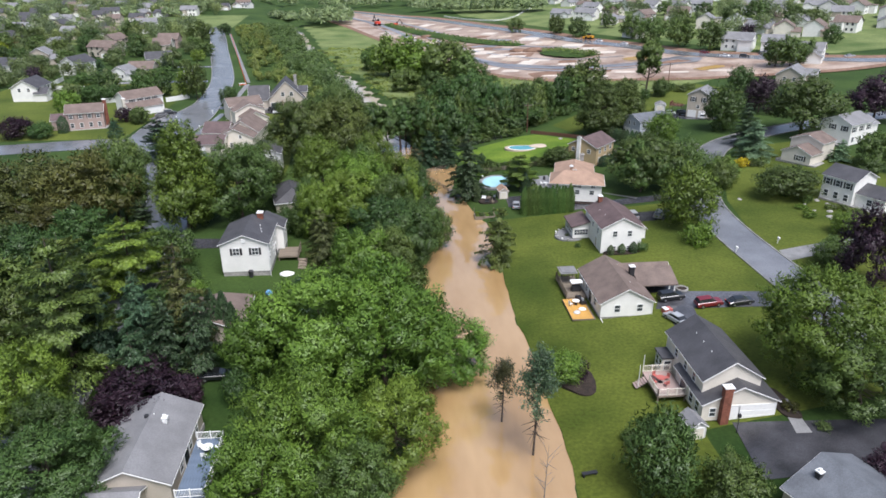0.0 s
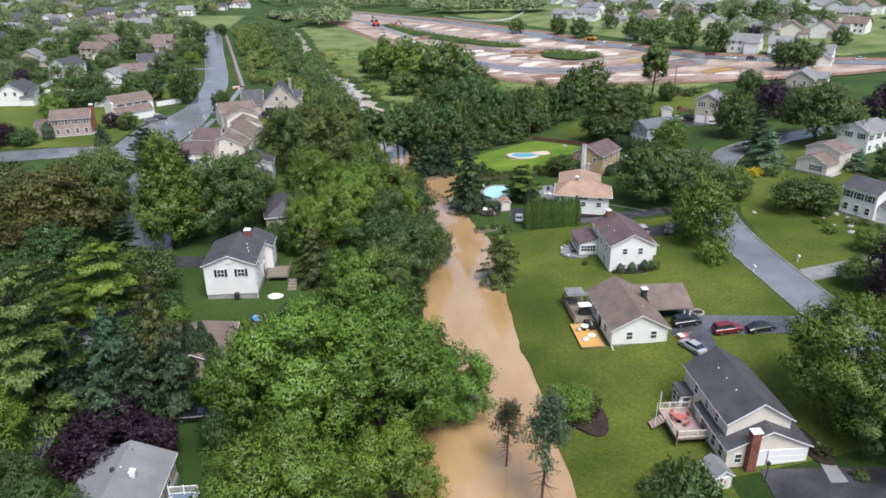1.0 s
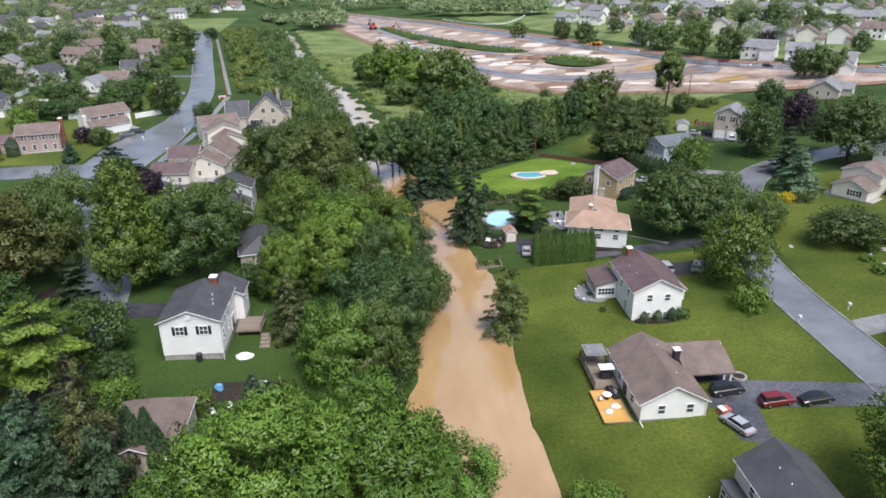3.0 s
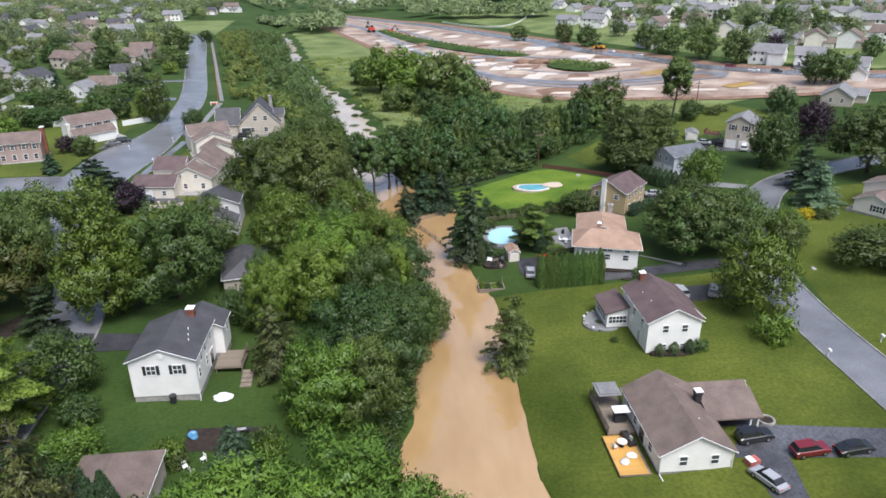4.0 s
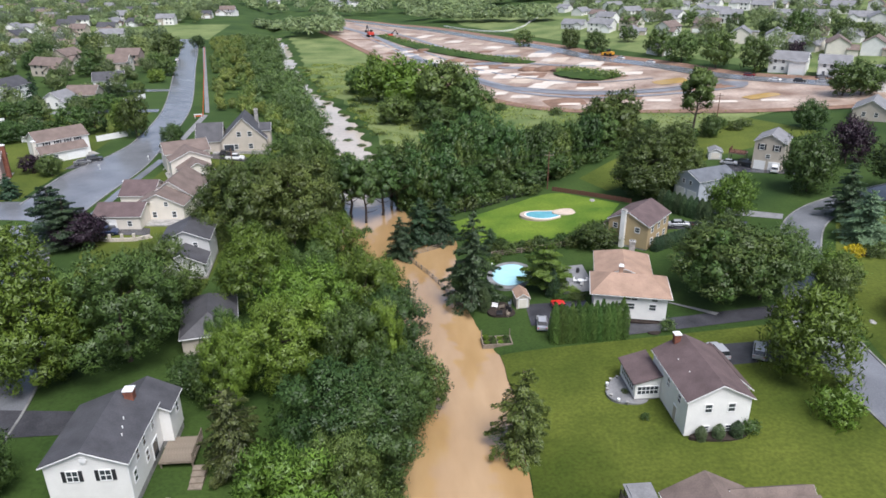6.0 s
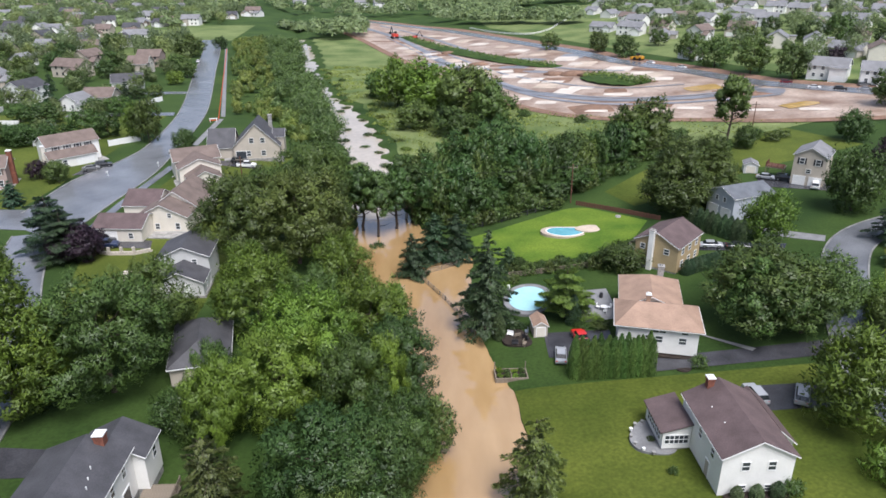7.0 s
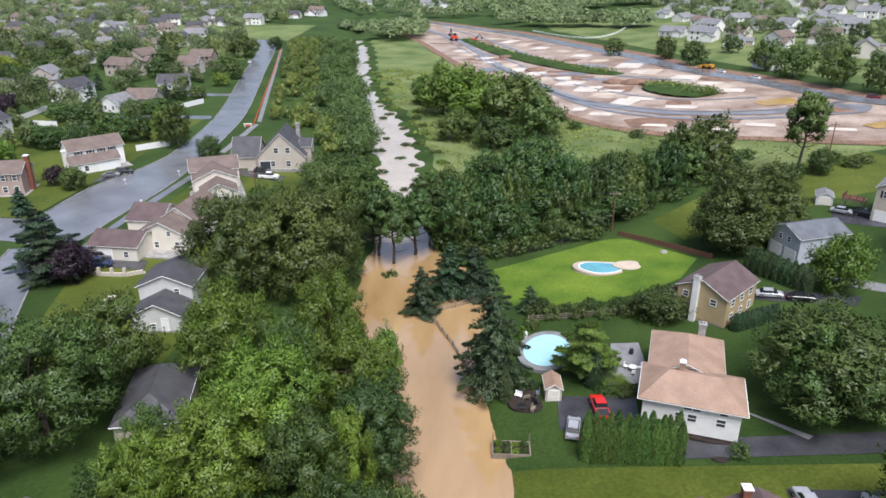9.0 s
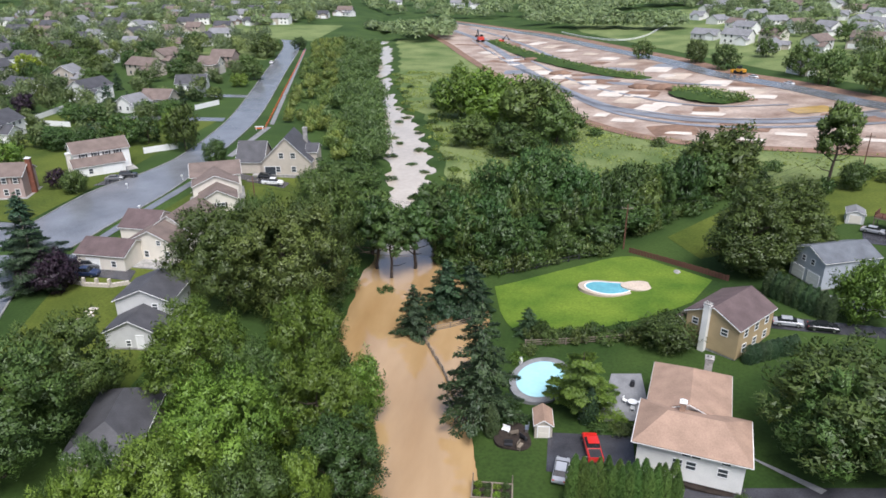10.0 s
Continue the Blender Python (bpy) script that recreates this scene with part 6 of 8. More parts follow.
CARS = {k: make_car(k) for k in ("sedan", "suv", "pickup")}
PAINTS = {"black": (0.012, 0.013, 0.015), "maroon": (0.16, 0.012, 0.02), "silver": (0.35, 0.36, 0.38), "white": (0.75, 0.75, 0.75), "red": (0.55, 0.02, 0.015), "dark blue": (0.02, 0.035, 0.09), "grey": (0.12, 0.125, 0.13)}


def car(style, colour, x, y, rz, where):
    t = pose(x, y, 0, 0, 0, rz)
    a, b = t @ Vector((1.4, 0, 0)), t @ Vector((-1.4, 0, 0))
    ga, gb = ground(a.x, a.y), ground(b.x, b.y)
    pitch = -math.degrees(math.atan2(ga - gb, 2.8))
    ob = copy_thing(CARS[style], pose(x, y, (ga + gb) / 2 + 0.09, 0, 0, rz) @ pose(0, 0, 0, 0, pitch, 0) @ Matrix.Scale(0.9, 4))
    ob.name = "car"
    for c in ob.children_recursive:
        c.color = (*PAINTS[colour], 1)
    tagged(ob, f"{colour} parked {'pickup truck' if style == 'pickup' else 'sedan' if style == 'sedan' else 'sport utility car'} {where}", "car", "parked cars")


car("suv", "black", 44.6, 97.2, 4, "by the carport of the ranch house")
car("suv", "maroon", 49.4, 93.9, 3, "on the wet driveway")
car("sedan", "black", 54.2, 93.4, 4, "on the wet driveway")
car("sedan", "silver", 42.7, 90.3, 112, "beside the ranch house")
car("suv", "silver", 50.3, 133.6, 92, "on the black driveway")
car("suv", "silver", 55.8, 132.6, 60, "on the black driveway")
car("sedan", "silver", 28.0, 146.6, 80, "beside the evergreen hedge")
car("sedan", "black", -23.3, 76.9, 5, "under the trees behind the grey-roofed house")
car("pickup", "red", 31.8, 150.6, 95, "on the parking court by the shed")
car("sedan", "silver", 63.2, 180.2, -14, "behind the tan house")
car("sedan", "black", 67.6, 178.6, -14, "behind the tan house")
car("pickup", "dark blue", -50.6, 182.6, 5, "beside the retaining wall")
car("pickup", "grey", -52.0, 185.6, 8, "beside the cream house")
car("sedan", "grey", -74.6, 233.6, 20, "on the driveway of the white house")
car("suv", "black", -72.6, 236.4, 20, "on the driveway of the white house")
car("pickup", "white", -36.4, 236.6, 5, "by the steep-gabled house")
car("suv", "black", -39.0, 240.2, 0, "under the gabled house's garage")
car("sedan", "white", -100.6, 420.6, 102, "on the straight street")
car("sedan", "silver", 90.2, 215.6, -40, "by the deck of the taupe house")
car("suv", "black", 93.6, 213.4, -40, "by the deck of the taupe house")
car("suv", "white", 97.4, 207.2, 60, "before a white garage")
car("sedan", "white", 124.0, 366.0, -60, "by the building site")
car("sedan", "white", 116.0, 384.0, -62, "by the building site")
car("suv", "maroon", 146.0, 318.0, -40, "on the far street")
for i, (x, y) in enumerate(((150, 306), (156, 300), (163, 297), (170, 290), (178, 284), (184, 288), (190, 279), (166, 303))):
    car(("sedan", "suv")[i % 2], ("white", "black", "silver", "grey")[i % 4], x, y, -45 + 7 * i, "on the far street")


# ---------------------------------------------------------------- yards of the right bank
def deck(x, y, z, rz, w, l, material, label, board=0.3, height=0.9):
    d = thing("deck", pose(x, y, z, 0, 0, rz), label, "deck")
    planks(d, -w / 2, w / 2, -l / 2, l / 2, 0, material, "y", board)
    bm = B()
    box(bm, -w / 2 - 0.03, w / 2 + 0.03, -l / 2 - 0.03, l / 2 + 0.03, -0.25, -0.06)
    part("rim_joist", bm, WOOD, d)
    for sx in (-1, 1):
        for sy in (-1, 1):
            bm = B()
            u, v = sx * (w / 2 - 0.15), sy * (l / 2 - 0.15)
            box(bm, u - 0.08, u + 0.08, v - 0.08, v + 0.08, -height - 0.6, -0.2)
            part("post", bm, WOOD, d)
    return d


d = deck(93.0, 217.2, 8.6, -38, 4.0, 3.4, REDFENCE, "red-brown raised wooden deck beside the taupe house", 0.3, 2.6)
rail(d, (-1.95, -1.65), (1.95, -1.65), material=REDFENCE)
rail(d, (-1.95, -1.65), (-1.95, 1.65), material=REDFENCE)
d = deck(34.4, 73.6, 2.7, 0, 3.8, 5.6, DECKPINK, "faded pinkish wooden deck with white railings", 0.28)
rail(d, (-1.85, -2.75), (1.8, -2.75), material=CREAM)
rail(d, (-1.85, -2.75), (-1.85, 0.4), material=CREAM)
rail(d, (-1.85, 2.75), (1.8, 2.75), material=CREAM)
bm = B()
for k in range(5):
    box(bm, -1.95 - 0.3 * (k + 1), -1.9 - 0.3 * k, 0.6, 1.9, -0.2 * (k + 1) - 0.05, -0.2 * (k + 1))
part("steps", bm, DECKPINK, d)
for p in ((-1.85, 2.75), (-3.2, 0.5)):
    bm = B()
    tube(bm, (*p, -0.9), (*p, 2.6), 0.045, 0.045, 6)
    part("lamp_post", bm, TRIM, d)


def table_set(x, y, z, colour, label, chairs=4, r=0.6):
    t = thing("patio_table", pose(x, y, z), label, "table")
    bm = B()
    tube(bm, (0, 0, 0.7), (0, 0, 0.74), r, r, 16)
    part("tabletop", bm, colour, t)
    bm = B()
    tube(bm, (0, 0, 0), (0, 0, 0.7), 0.05, 0.05, 6)
    tube(bm, (0, 0, 0), (0, 0, 0.04), 0.3, 0.3, 10)
    part("pedestal", bm, BLACK, t)
    for k in range(chairs):
        a = 6.2832 * k / chairs + 0.4
        c = thing("patio_chair", pose(x + math.cos(a) * (r + 0.45), y + math.sin(a) * (r + 0.45), z, 0, 0, math.degrees(a) + 90), label.replace("table", "chair"), "chair", "patio chairs")
        bm = B()
        box(bm, -0.25, 0.25, -0.25, 0.25, 0.4, 0.45)
        part("seat", bm, colour, c)
        bm = B()
        box(bm, -0.25, 0.25, -0.29, -0.24, 0.45, 0.95)
        part("backrest", bm, colour, c)
        for u in (-0.22, 0.22):
            for v in (-0.22, 0.22):
                bm = B()
                tube(bm, (u, v, 0), (u, v, 0.42), 0.022, 0.022, 5)
                part("leg", bm, colour, c)


table_set(34.0, 73.8, 2.71, FADEDRED, "red outdoor table on the wooden deck")
table_set(37.6, 159.6, 1.75, TRIM, "white round garden table on paving", 3)

# ranch house deck: fresh boards, grey boards, gazebo
d = deck(29.3, 96.9, 1.5, 0, 3.6, 6.8, NEWWOOD, "low deck of fresh yellow boards under construction", 0.28, 0.5)
d = deck(29.9, 104.4, 1.75, 0, 3.4, 8.0, WOOD, "grey weathered wooden deck beside the ranch house", 0.28, 0.6)
rail(d, (-1.65, -3.9), (-1.65, 3.9), material=WOOD)
rail(d, (-1.65, 3.9), (1.6, 3.9), material=WOOD)
g = thing("gazebo", pose(29.7, 106.4, 1.75), "pale grey canopy gazebo on the deck", "gazebo")
for u in (-1.3, 1.3):
    for v in (-1.3, 1.3):
        bm = B()
        tube(bm, (u, v, 0), (u, v, 2.15), 0.05, 0.05, 6)
        part("post", bm, BLACK, g)
bm = B()
box(bm, -1.5, 1.5, -1.5, 1.5, 2.12, 2.2)
box(bm, -1.2, 1.2, -1.2, 1.2, 2.2, 2.32)
bmesh.ops.bevel(bm, geom=bm.edges[:], offset=0.04, segments=1)
part("canopy", bm, PATH, g)
g = thing("barbecue_shelter", pose(30.3, 102.6, 1.75), "black barbecue under a white flat canopy", "shelter")
bm = B()
box(bm, -0.7, 0.7, -0.35, 0.35, 0.1, 1.05)
part("barbecue", bm, BLACK, g)
bm = B()
box(bm, -1.0, 1.0, -0.7, 0.7, 1.75, 1.85)
part("canopy", bm, TRIM, g)
for u in (-0.9, 0.9):
    bm = B()
    tube(bm, (u, 0, 0), (u, 0, 1.78), 0.04, 0.04, 6)
    part("post", bm, BLACK, g)
b = thing("storage_box", pose(42.5, 93.4, ground(42.5, 93.4), 0, 0, 15), "red storage box with a white lid beside the drive", "box")
bm = B()
box(bm, -0.7, 0.7, -0.5, 0.5, 0, 0.7)
bmesh.ops.bevel(bm, geom=bm.edges[:], offset=0.05, segments=1)
part("body", bm, FADEDRED, b)
bm = B()
box(bm, -0.72, 0.0, -0.52, 0.52, 0.7, 0.78)
bmesh.ops.bevel(bm, geom=bm.edges[:], offset=0.03, segments=1)
part("lid", bm, TRIM, b)
b = thing("outdoor_sofa", pose(30.3, 99.2, 1.5, 0, 0, 100), "black covered outdoor sofa on new boards", "sofa")
for q in ((-1.0, 1.0, -0.45, 0.3, 0.08, 0.45), (-1.0, 1.0, 0.3, 0.5, 0.08, 0.85), (-1.2, -1.0, -0.45, 0.5, 0.08, 0.62), (1.0, 1.2, -0.45, 0.5, 0.08, 0.62)):
    bm = B()
    box(bm, *q)
    bmesh.ops.bevel(bm, geom=bm.edges[:], offset=0.05, segments=2)
    part("seat" if q[4:] == (0.08, 0.45) else "backrest" if q[5] > 0.8 else "armrest", bm, BLACK, b)
table_set(29.2, 98.3, 1.5, TRIM, "white round table on the new deck", 2)
for i, (x, y) in enumerate(((29.9, 96.6), (28.7, 95.6))):
    s = thing("tarp_bundle", pose(x, y, 1.5, 0, 0, i * 50), "crumpled pale plastic sheet on new boards", "sheet")
    bm = B()
    bmesh.ops.create_icosphere(bm, subdivisions=2, radius=0.6, matrix=Matrix.Diagonal((1.2, 0.9, 0.35, 1)))
    for v in bm.verts:
        v.co *= 1 + 0.25 * noise.noise(v.co * 2.3 + Vector((i, 0, 0)))
        v.co.z = max(v.co.z, 0) + 0.01
    part("sheet", bm, (TRIM, PALEGREY, CREAM)[i], s, smooth=True)
p = thing("planter", pose(47.6, 100.1, ground(47.6, 100.1)), "round stone planter by the carport", "planter")
bm = B()
for k in range(16):
    a = 6.2832 * k / 16
    box(bm, -0.2, 0.2, -0.12, 0.12, 0, 0.35, pose(0.9 * math.cos(a), 0.9 * math.sin(a), 0, 0, 0, math.degrees(a) + 90))
part("rim", bm, STONE, p)
bm = B()
tube(bm, (0, 0, 0), (0, 0, 0.2), 0.85, 0.8, 14)
part("soil", bm, MULCH, p)
blob("patio", 35.2, 127.4, 2.6, 3.2, PATH, 0.09, "grey stone patio with pots beside the sunroom", "patio", 0.1)
for k in range(7):
    a = 1.7 + k * 0.45
    s = thing("flower_pot", pose(35.2 + 2.5 * math.cos(a), 127.4 + 3.0 * math.sin(a), ground(35.2, 127.4) + 0.12), "small grey stone flower pot on the patio edge", "flower pot", "patio pots")
    bm = B()
    tube(bm, (0, 0, 0), (0, 0, 0.4), 0.15, 0.22, 8)
    part("pot", bm, (STONE, CONCRETE, TRIM)[k % 3], s)


def post_box(x, y):
    m = thing("mailbox", pose(x, y, ground(x, y)), "white mailbox on a post by the street", "mailbox")
    bm = B()
    box(bm, -0.06, 0.06, -0.06, 0.06, -0.3, 1.05)
    box(bm, -0.06, 0.06, -0.35, 0.06, 0.85, 0.93)
    part("post", bm, TRIM, m)
    bm = B()
    box(bm, -0.14, 0.14, -0.45, 0.15, 1.05, 1.3)
    part("box", bm, TRIM, m)


for x, y in ((71.3, 113.8), (62.4, 111.8), (-57.6, 214.0), (-58.6, 236.0), (-68.2, 228.0)):
    post_box(x, y)


def shed(x, y, rz, w, l, h, wall, roof, label):
    s = thing("shed", pose(x, y, ground(x, y), 0, 0, rz), label, "shed")
    gable_block(s, -w / 2, w / 2, -l / 2, l / 2, -0.3, h, h + 0.7, "y", wall, roof, over=0.15, thick=0.1)
    door(s, 0, -l / 2, 0.05, "S", w * 0.62, h * 0.85, CREAM, "door", 2)


shed(26.1, 154.6, 2, 2.1, 3.2, 1.9, BEIGE, R_TAN, "small beige garden shed with tan roof and cream door")
shed(34.6, 64.9, 8, 2.0, 2.6, 1.8, PALEGREY, R_GREY, "small grey garden shed with grey roof")
shed(89.4, 222.4, -20, 3.2, 4.0, 2.0, PALEGREY, R_GREY, "grey garden shed behind the drive")

# raised garden bed by the water
g = thing("raised_bed", pose(20.4, 143.6, ground(20.4, 143.6)), "weathered wooden raised vegetable bed at the water's edge", "garden bed")
for u0, u1, v0, v1 in ((-2.3, 2.3, -1.3, -1.15), (-2.3, 2.3, 1.15, 1.3), (-2.3, -2.15, -1.15, 1.15), (2.15, 2.3, -1.15, 1.15), (-0.08, 0.08, -1.15, 1.15)):
    bm = B()
    box(bm, u0, u1, v0, v1, -0.6, 0.45)
    part("side_board", bm, WOOD, g)
bm = B()
box(bm, -2.15, 2.15, -1.15, 1.15, -0.5, 0.3)
part("soil", bm, MULCH, g)
for u in (-2.2, 2.2):
    bm = B()
    box(bm, u - 0.06, u + 0.06, 1.2, 1.32, 0, 1.6)
    part("stake", bm, WOOD, g)
for i in range(8):
    tree("shrub", 18.8 + 1.05 * (i % 4), 143.0 + 1.2 * (i // 4), 0.55 + 0.2 * math.sin(i * 2), 0.5, (FRESH, GREEN)[i % 2], z=ground(20.4, 143.6) + 0.28, place="in a raised garden bed", group="garden plants")
# white vinyl garden fences of the suburb
for a, b in (((-79.6, 257.1), (-72.9, 263.5)), ((-134.8, 285.9), (-135.7, 307.8)), ((-134.8, 285.9), (-118.0, 284.0)), ((-90.4, 312.6), (-86.0, 322.9)), ((-101.0, 258.0), (-90.0, 262.0))):
    f = thing("fence", pose(0, 0, 0), "white vinyl privacy fence round a garden", "fence")
    n = max(2, int(math.dist(a, b) / 2.4))
    rz = math.degrees(math.atan2(b[1] - a[1], b[0] - a[0]))
    for k in range(n):
        x, y = a[0] + (b[0] - a[0]) * (k + 0.5) / n, a[1] + (b[1] - a[1]) * (k + 0.5) / n
        w = math.dist(a, b) / n / 2
        bm = B()
        box(bm, -w + 0.07, w - 0.07, -0.03, 0.03, -0.2, 1.7)
        part("panel", bm, TRIM, f).matrix_local = pose(x, y, ground(x, y), 0, 0, rz)
        bm = B()
        box(bm, -w - 0.06, -w + 0.06, -0.06, 0.06, -0.3, 1.85)
        part("post", bm, TRIM, f).matrix_local = pose(x, y, ground(x, y), 0, 0, rz)


def split_rail(pts, label, z=None, material=WOOD, h=1.1, rails=3, gap=2.5):
    f = thing("fence", pose(0, 0, 0), label, "fence")
    line = []
    for a, b in zip(pts, pts[1:]):
        n = max(1, round(math.dist(a, b) / gap))
        line += [(a[0] + (b[0] - a[0]) * k / n, a[1] + (b[1] - a[1]) * k / n) for k in range(n)]
    line.append(pts[-1])
    def zz(p):
        return max(ground(*p), -0.6)
    for p in line:
        bm = B()
        box(bm, p[0] - 0.09, p[0] + 0.09, p[1] - 0.09, p[1] + 0.09, ground(*p) - 0.3, max(zz(p), -0.2) + h)
        part("post", bm, material, f)
    for a, b in zip(line, line[1:]):
        for k in range(rails):
            dz = h * (k + 0.7) / rails
            bm = B()
            tube(bm, (*a, max(zz(a), -0.2) + dz), (*b, max(zz(b), -0.2) + dz), 0.06, 0.06, 5)
            part("rail", bm, material, f)
    return f


split_rail([(16.2, 155.4), (14.8, 160.5), (12.2, 167.8), (9.4, 174.0), (8.0, 176.6), (9.8, 179.4), (12.0, 180.6), (15.0, 182.6)], "brown split-rail fence standing in flood water")
split_rail([(24.0, 174.6), (30.0, 175.0), (36.0, 175.6), (44.0, 177.0)], "dark wooden post-and-rail fence between two gardens")
f = thing("fence", pose(0, 0, 0), "low red-brown board fence behind the pool lawn", "fence")
pts = [(43.6, 209.0), (49.0, 204.5), (54.0, 200.0), (58.6, 195.6)]
for a, b in zip(pts, pts[1:]):
    n = int(math.dist(a, b) / 0.6)
    for k in range(n):
        x, y = a[0] + (b[0] - a[0]) * (k + 0.5) / n, a[1] + (b[1] - a[1]) * (k + 0.5) / n
        bm = B()
        box(bm, -0.28, 0.28, -0.03, 0.03, ground(x, y) - 0.2, ground(x, y) + 1.0 + 0.06 * (k % 2))
        part("board", bm, REDFENCE, f).matrix_local = pose(x, y, 0, 0, 0, -41)
split_rail([(19.5, 199.5), (26.0, 202.0), (32.0, 205.0), (40.0, 209.0)], "thin dark fence behind the pool lawn", material=BLACK, h=1.2, rails=2)

# utility poles with wires
def utility_pole(x, y, h, lean=0):
    p = thing("utility_pole", pose(x, y, ground(x, y)), "brown wooden utility pole with a crossarm", "utility pole")
    bm = B()
    tube(bm, (0, 0, -0.6), (lean, 0, h), 0.16, 0.11, 8)
    part("pole", bm, REDFENCE, p)
    bm = B()
    box(bm, lean - 1.1, lean + 1.1, -0.06, 0.06, h - 0.9, h - 0.75)
    part("crossarm", bm, WOOD, p)
    for u in (-1, 0, 1):
        bm = B()
        tube(bm, (lean + u, 0, h - 0.75), (lean + u, 0, h - 0.5), 0.06, 0.04, 6)
        part("insulator", bm, STONE, p)
    return (x, y, ground(x, y) + h - 0.5)


poles = [utility_pole(-32, 214, 9), utility_pole(42.8, 210.6, 9.2), utility_pole(105, 256, 9)]
for a, b in zip(poles, poles[1:]):
    for off in (-1, 0, 1):
        bm = B()
        pts = [Vector(a).lerp(Vector(b), k / 14) + Vector((off * 0.4, off * 0.3, -2.6 * 4 * (k / 14) * (1 - k / 14) - (off == 0) * 1.2)) for k in range(15)]
        rings = [[bm.verts.new(p + Vector((0, 0.022 * math.cos(w), 0.022 * math.sin(w)))) for w in (0, 2.094, 4.189)] for p in pts]
        for r0, r1 in zip(rings, rings[1:]):
            for k in range(3):
                bm.faces.new((r0[k], r0[(k + 1) % 3], r1[(k + 1) % 3], r1[k]))
        tagged(part("power_line", bm, BLACK), "thin black overhead power line between poles", "power line")

# hedge of upright evergreens
for i in range(12):
    for j in range(2):
        tree("column", 28.9 + i * 0.92, 141.3 + j * 1.3 - i * 0.06, 5.8 + 0.35 * math.sin(i * 1.7 + j), 0.8, LIGHT, place="in a clipped hedge", group="hedge")
for i in range(9):
    tree("column", 63.4 + i * 0.75, 190.6 - i * 1.15, 4.6, 1.0, GREEN, place="in a garden hedge", group="hedge")
for i in range(9):
    tree("column", 54.6 + i * 0.85, 170.0 + i * 0.35, 2.8, 0.9, DARK, place="in a garden hedge", group="hedge")
for x, y, h, r, k, t in ((19.9, 153.8, 4.6, 1.0, "column", GREEN), (31.8, 156.4, 5.0, 1.3, "column", DARK), (40.6, 116.6, 1.9, 0.7, "column", OLIVE), (42.6, 116.5, 2.0, 0.75, "column", OLIVE), (44.8, 116.5, 2.2, 0.75, "column", OLIVE),
                         (46.6, 117.0, 1.8, 1.3, "shrub", GREEN), (90.0, 161.5, 1.0, 1.2, "shrub", GREEN), (92.0, 160.4, 1.6, 2.0, "shrub", OLIVE), (34.9, 127.0, 0.8, 0.5, "shrub", GREEN), (35.6, 121.4, 0.9, 0.6, "shrub", DARK),
                         (47.8, 67.0, 1.3, 1.0, "shrub", BROWN), (49.6, 62.8, 1.0, 0.9, "shrub", OLIVE), (46.2, 141.6, 1.8, 1.2, "shrub", GREEN), (33.0, 155.4, 0.9, 1.5, "shrub", GREEN), (35.8, 154.6, 0.8, 1.8, "shrub", OLIVE),
                         (24.6, 172.6, 1.6, 1.3, "shrub", OLIVE), (22.8, 170.4, 1.5, 1.2, "shrub", LIGHT), (30.2, 66.0, 2.0, 1.6, "shrub", GREEN), (27.4, 64.6, 1.6, 1.5, "shrub", OLIVE)):
    tree(k, x, y, h, r, t, place="in a garden bed")
for i in range(16):
    tree("shrub", 25 + i * 1.35, 176.6 + 1.2 * math.sin(i * 2.1), 2.0 + 0.6 * math.sin(i * 1.3), 1.5, (GREEN, DARK, OLIVE)[i % 3], place="along the garden fence", group="border shrubs")
for i in range(12):
    tree("shrub", 88 + 5 * math.sin(i * 2.3) + i * 0.2, 121 + i * 1.6, 1.3 + 0.4 * math.sin(i), 1.3, (OLIVE, GREEN, LIGHT)[i % 3], place="on the rockery slope", group="rockery shrubs")


def boulder(x, y, s, label="rounded grey landscape boulder on the slope", group="boulders"):
    b = thing("boulder", pose(x, y, ground(x, y), 0, 0, x * 37), label, "rock", group)
    bm = B()
    bmesh.ops.create_icosphere(bm, subdivisions=2, radius=s, matrix=Matrix.Diagonal((1.2, 0.9, 0.6, 1)))
    for v in bm.verts:
        v.co *= 1 + 0.35 * noise.noise(v.co * 1.4 + Vector((x, y, 0)))
    part("stone", bm, STONE, b)


for i in range(14):
    boulder(88.5 + 3.0 * math.sin(i * 1.9) + 0.1 * i, 119.5 + i * 1.3, 0.45 + 0.2 * math.sin(i * 2.7))
boulder(50.8, 199.6, 0.7, "pale boulder at the edge of the pool lawn", "")
boulder(75.6, 137.5, 0.5, "mossy stone bird bath on the lawn", "")

# clutter by the pools and shed
for i, (x, y, m) in enumerate(((22.0, 151.2, BLACK), (23.4, 151.0, WOOD), (23.8, 152.6, BLACK), (22.6, 153.4, WOOD), (24.2, 154.4, STEEL), (21.6, 154.0, TRIM))):
    b = thing("garden_bench", pose(x, y, ground(x, y) + 0.05, 0, 0, i * 67), "small dark garden seat beside the shed", "bench", "garden seats")
    bm = B()
    box(bm, -0.5, 0.5, -0.22, 0.22, 0.4, 0.46)
    part("seat", bm, m, b)
    bm = B()
    box(bm, -0.5, 0.5, 0.2, 0.26, 0.46, 0.95)
    part("backrest", bm, m, b)
    for u in (-0.42, 0.42):
        bm = B()
        box(bm, u - 0.04, u + 0.04, -0.2, 0.2, -0.2, 0.42)
        part("leg", bm, m, b)
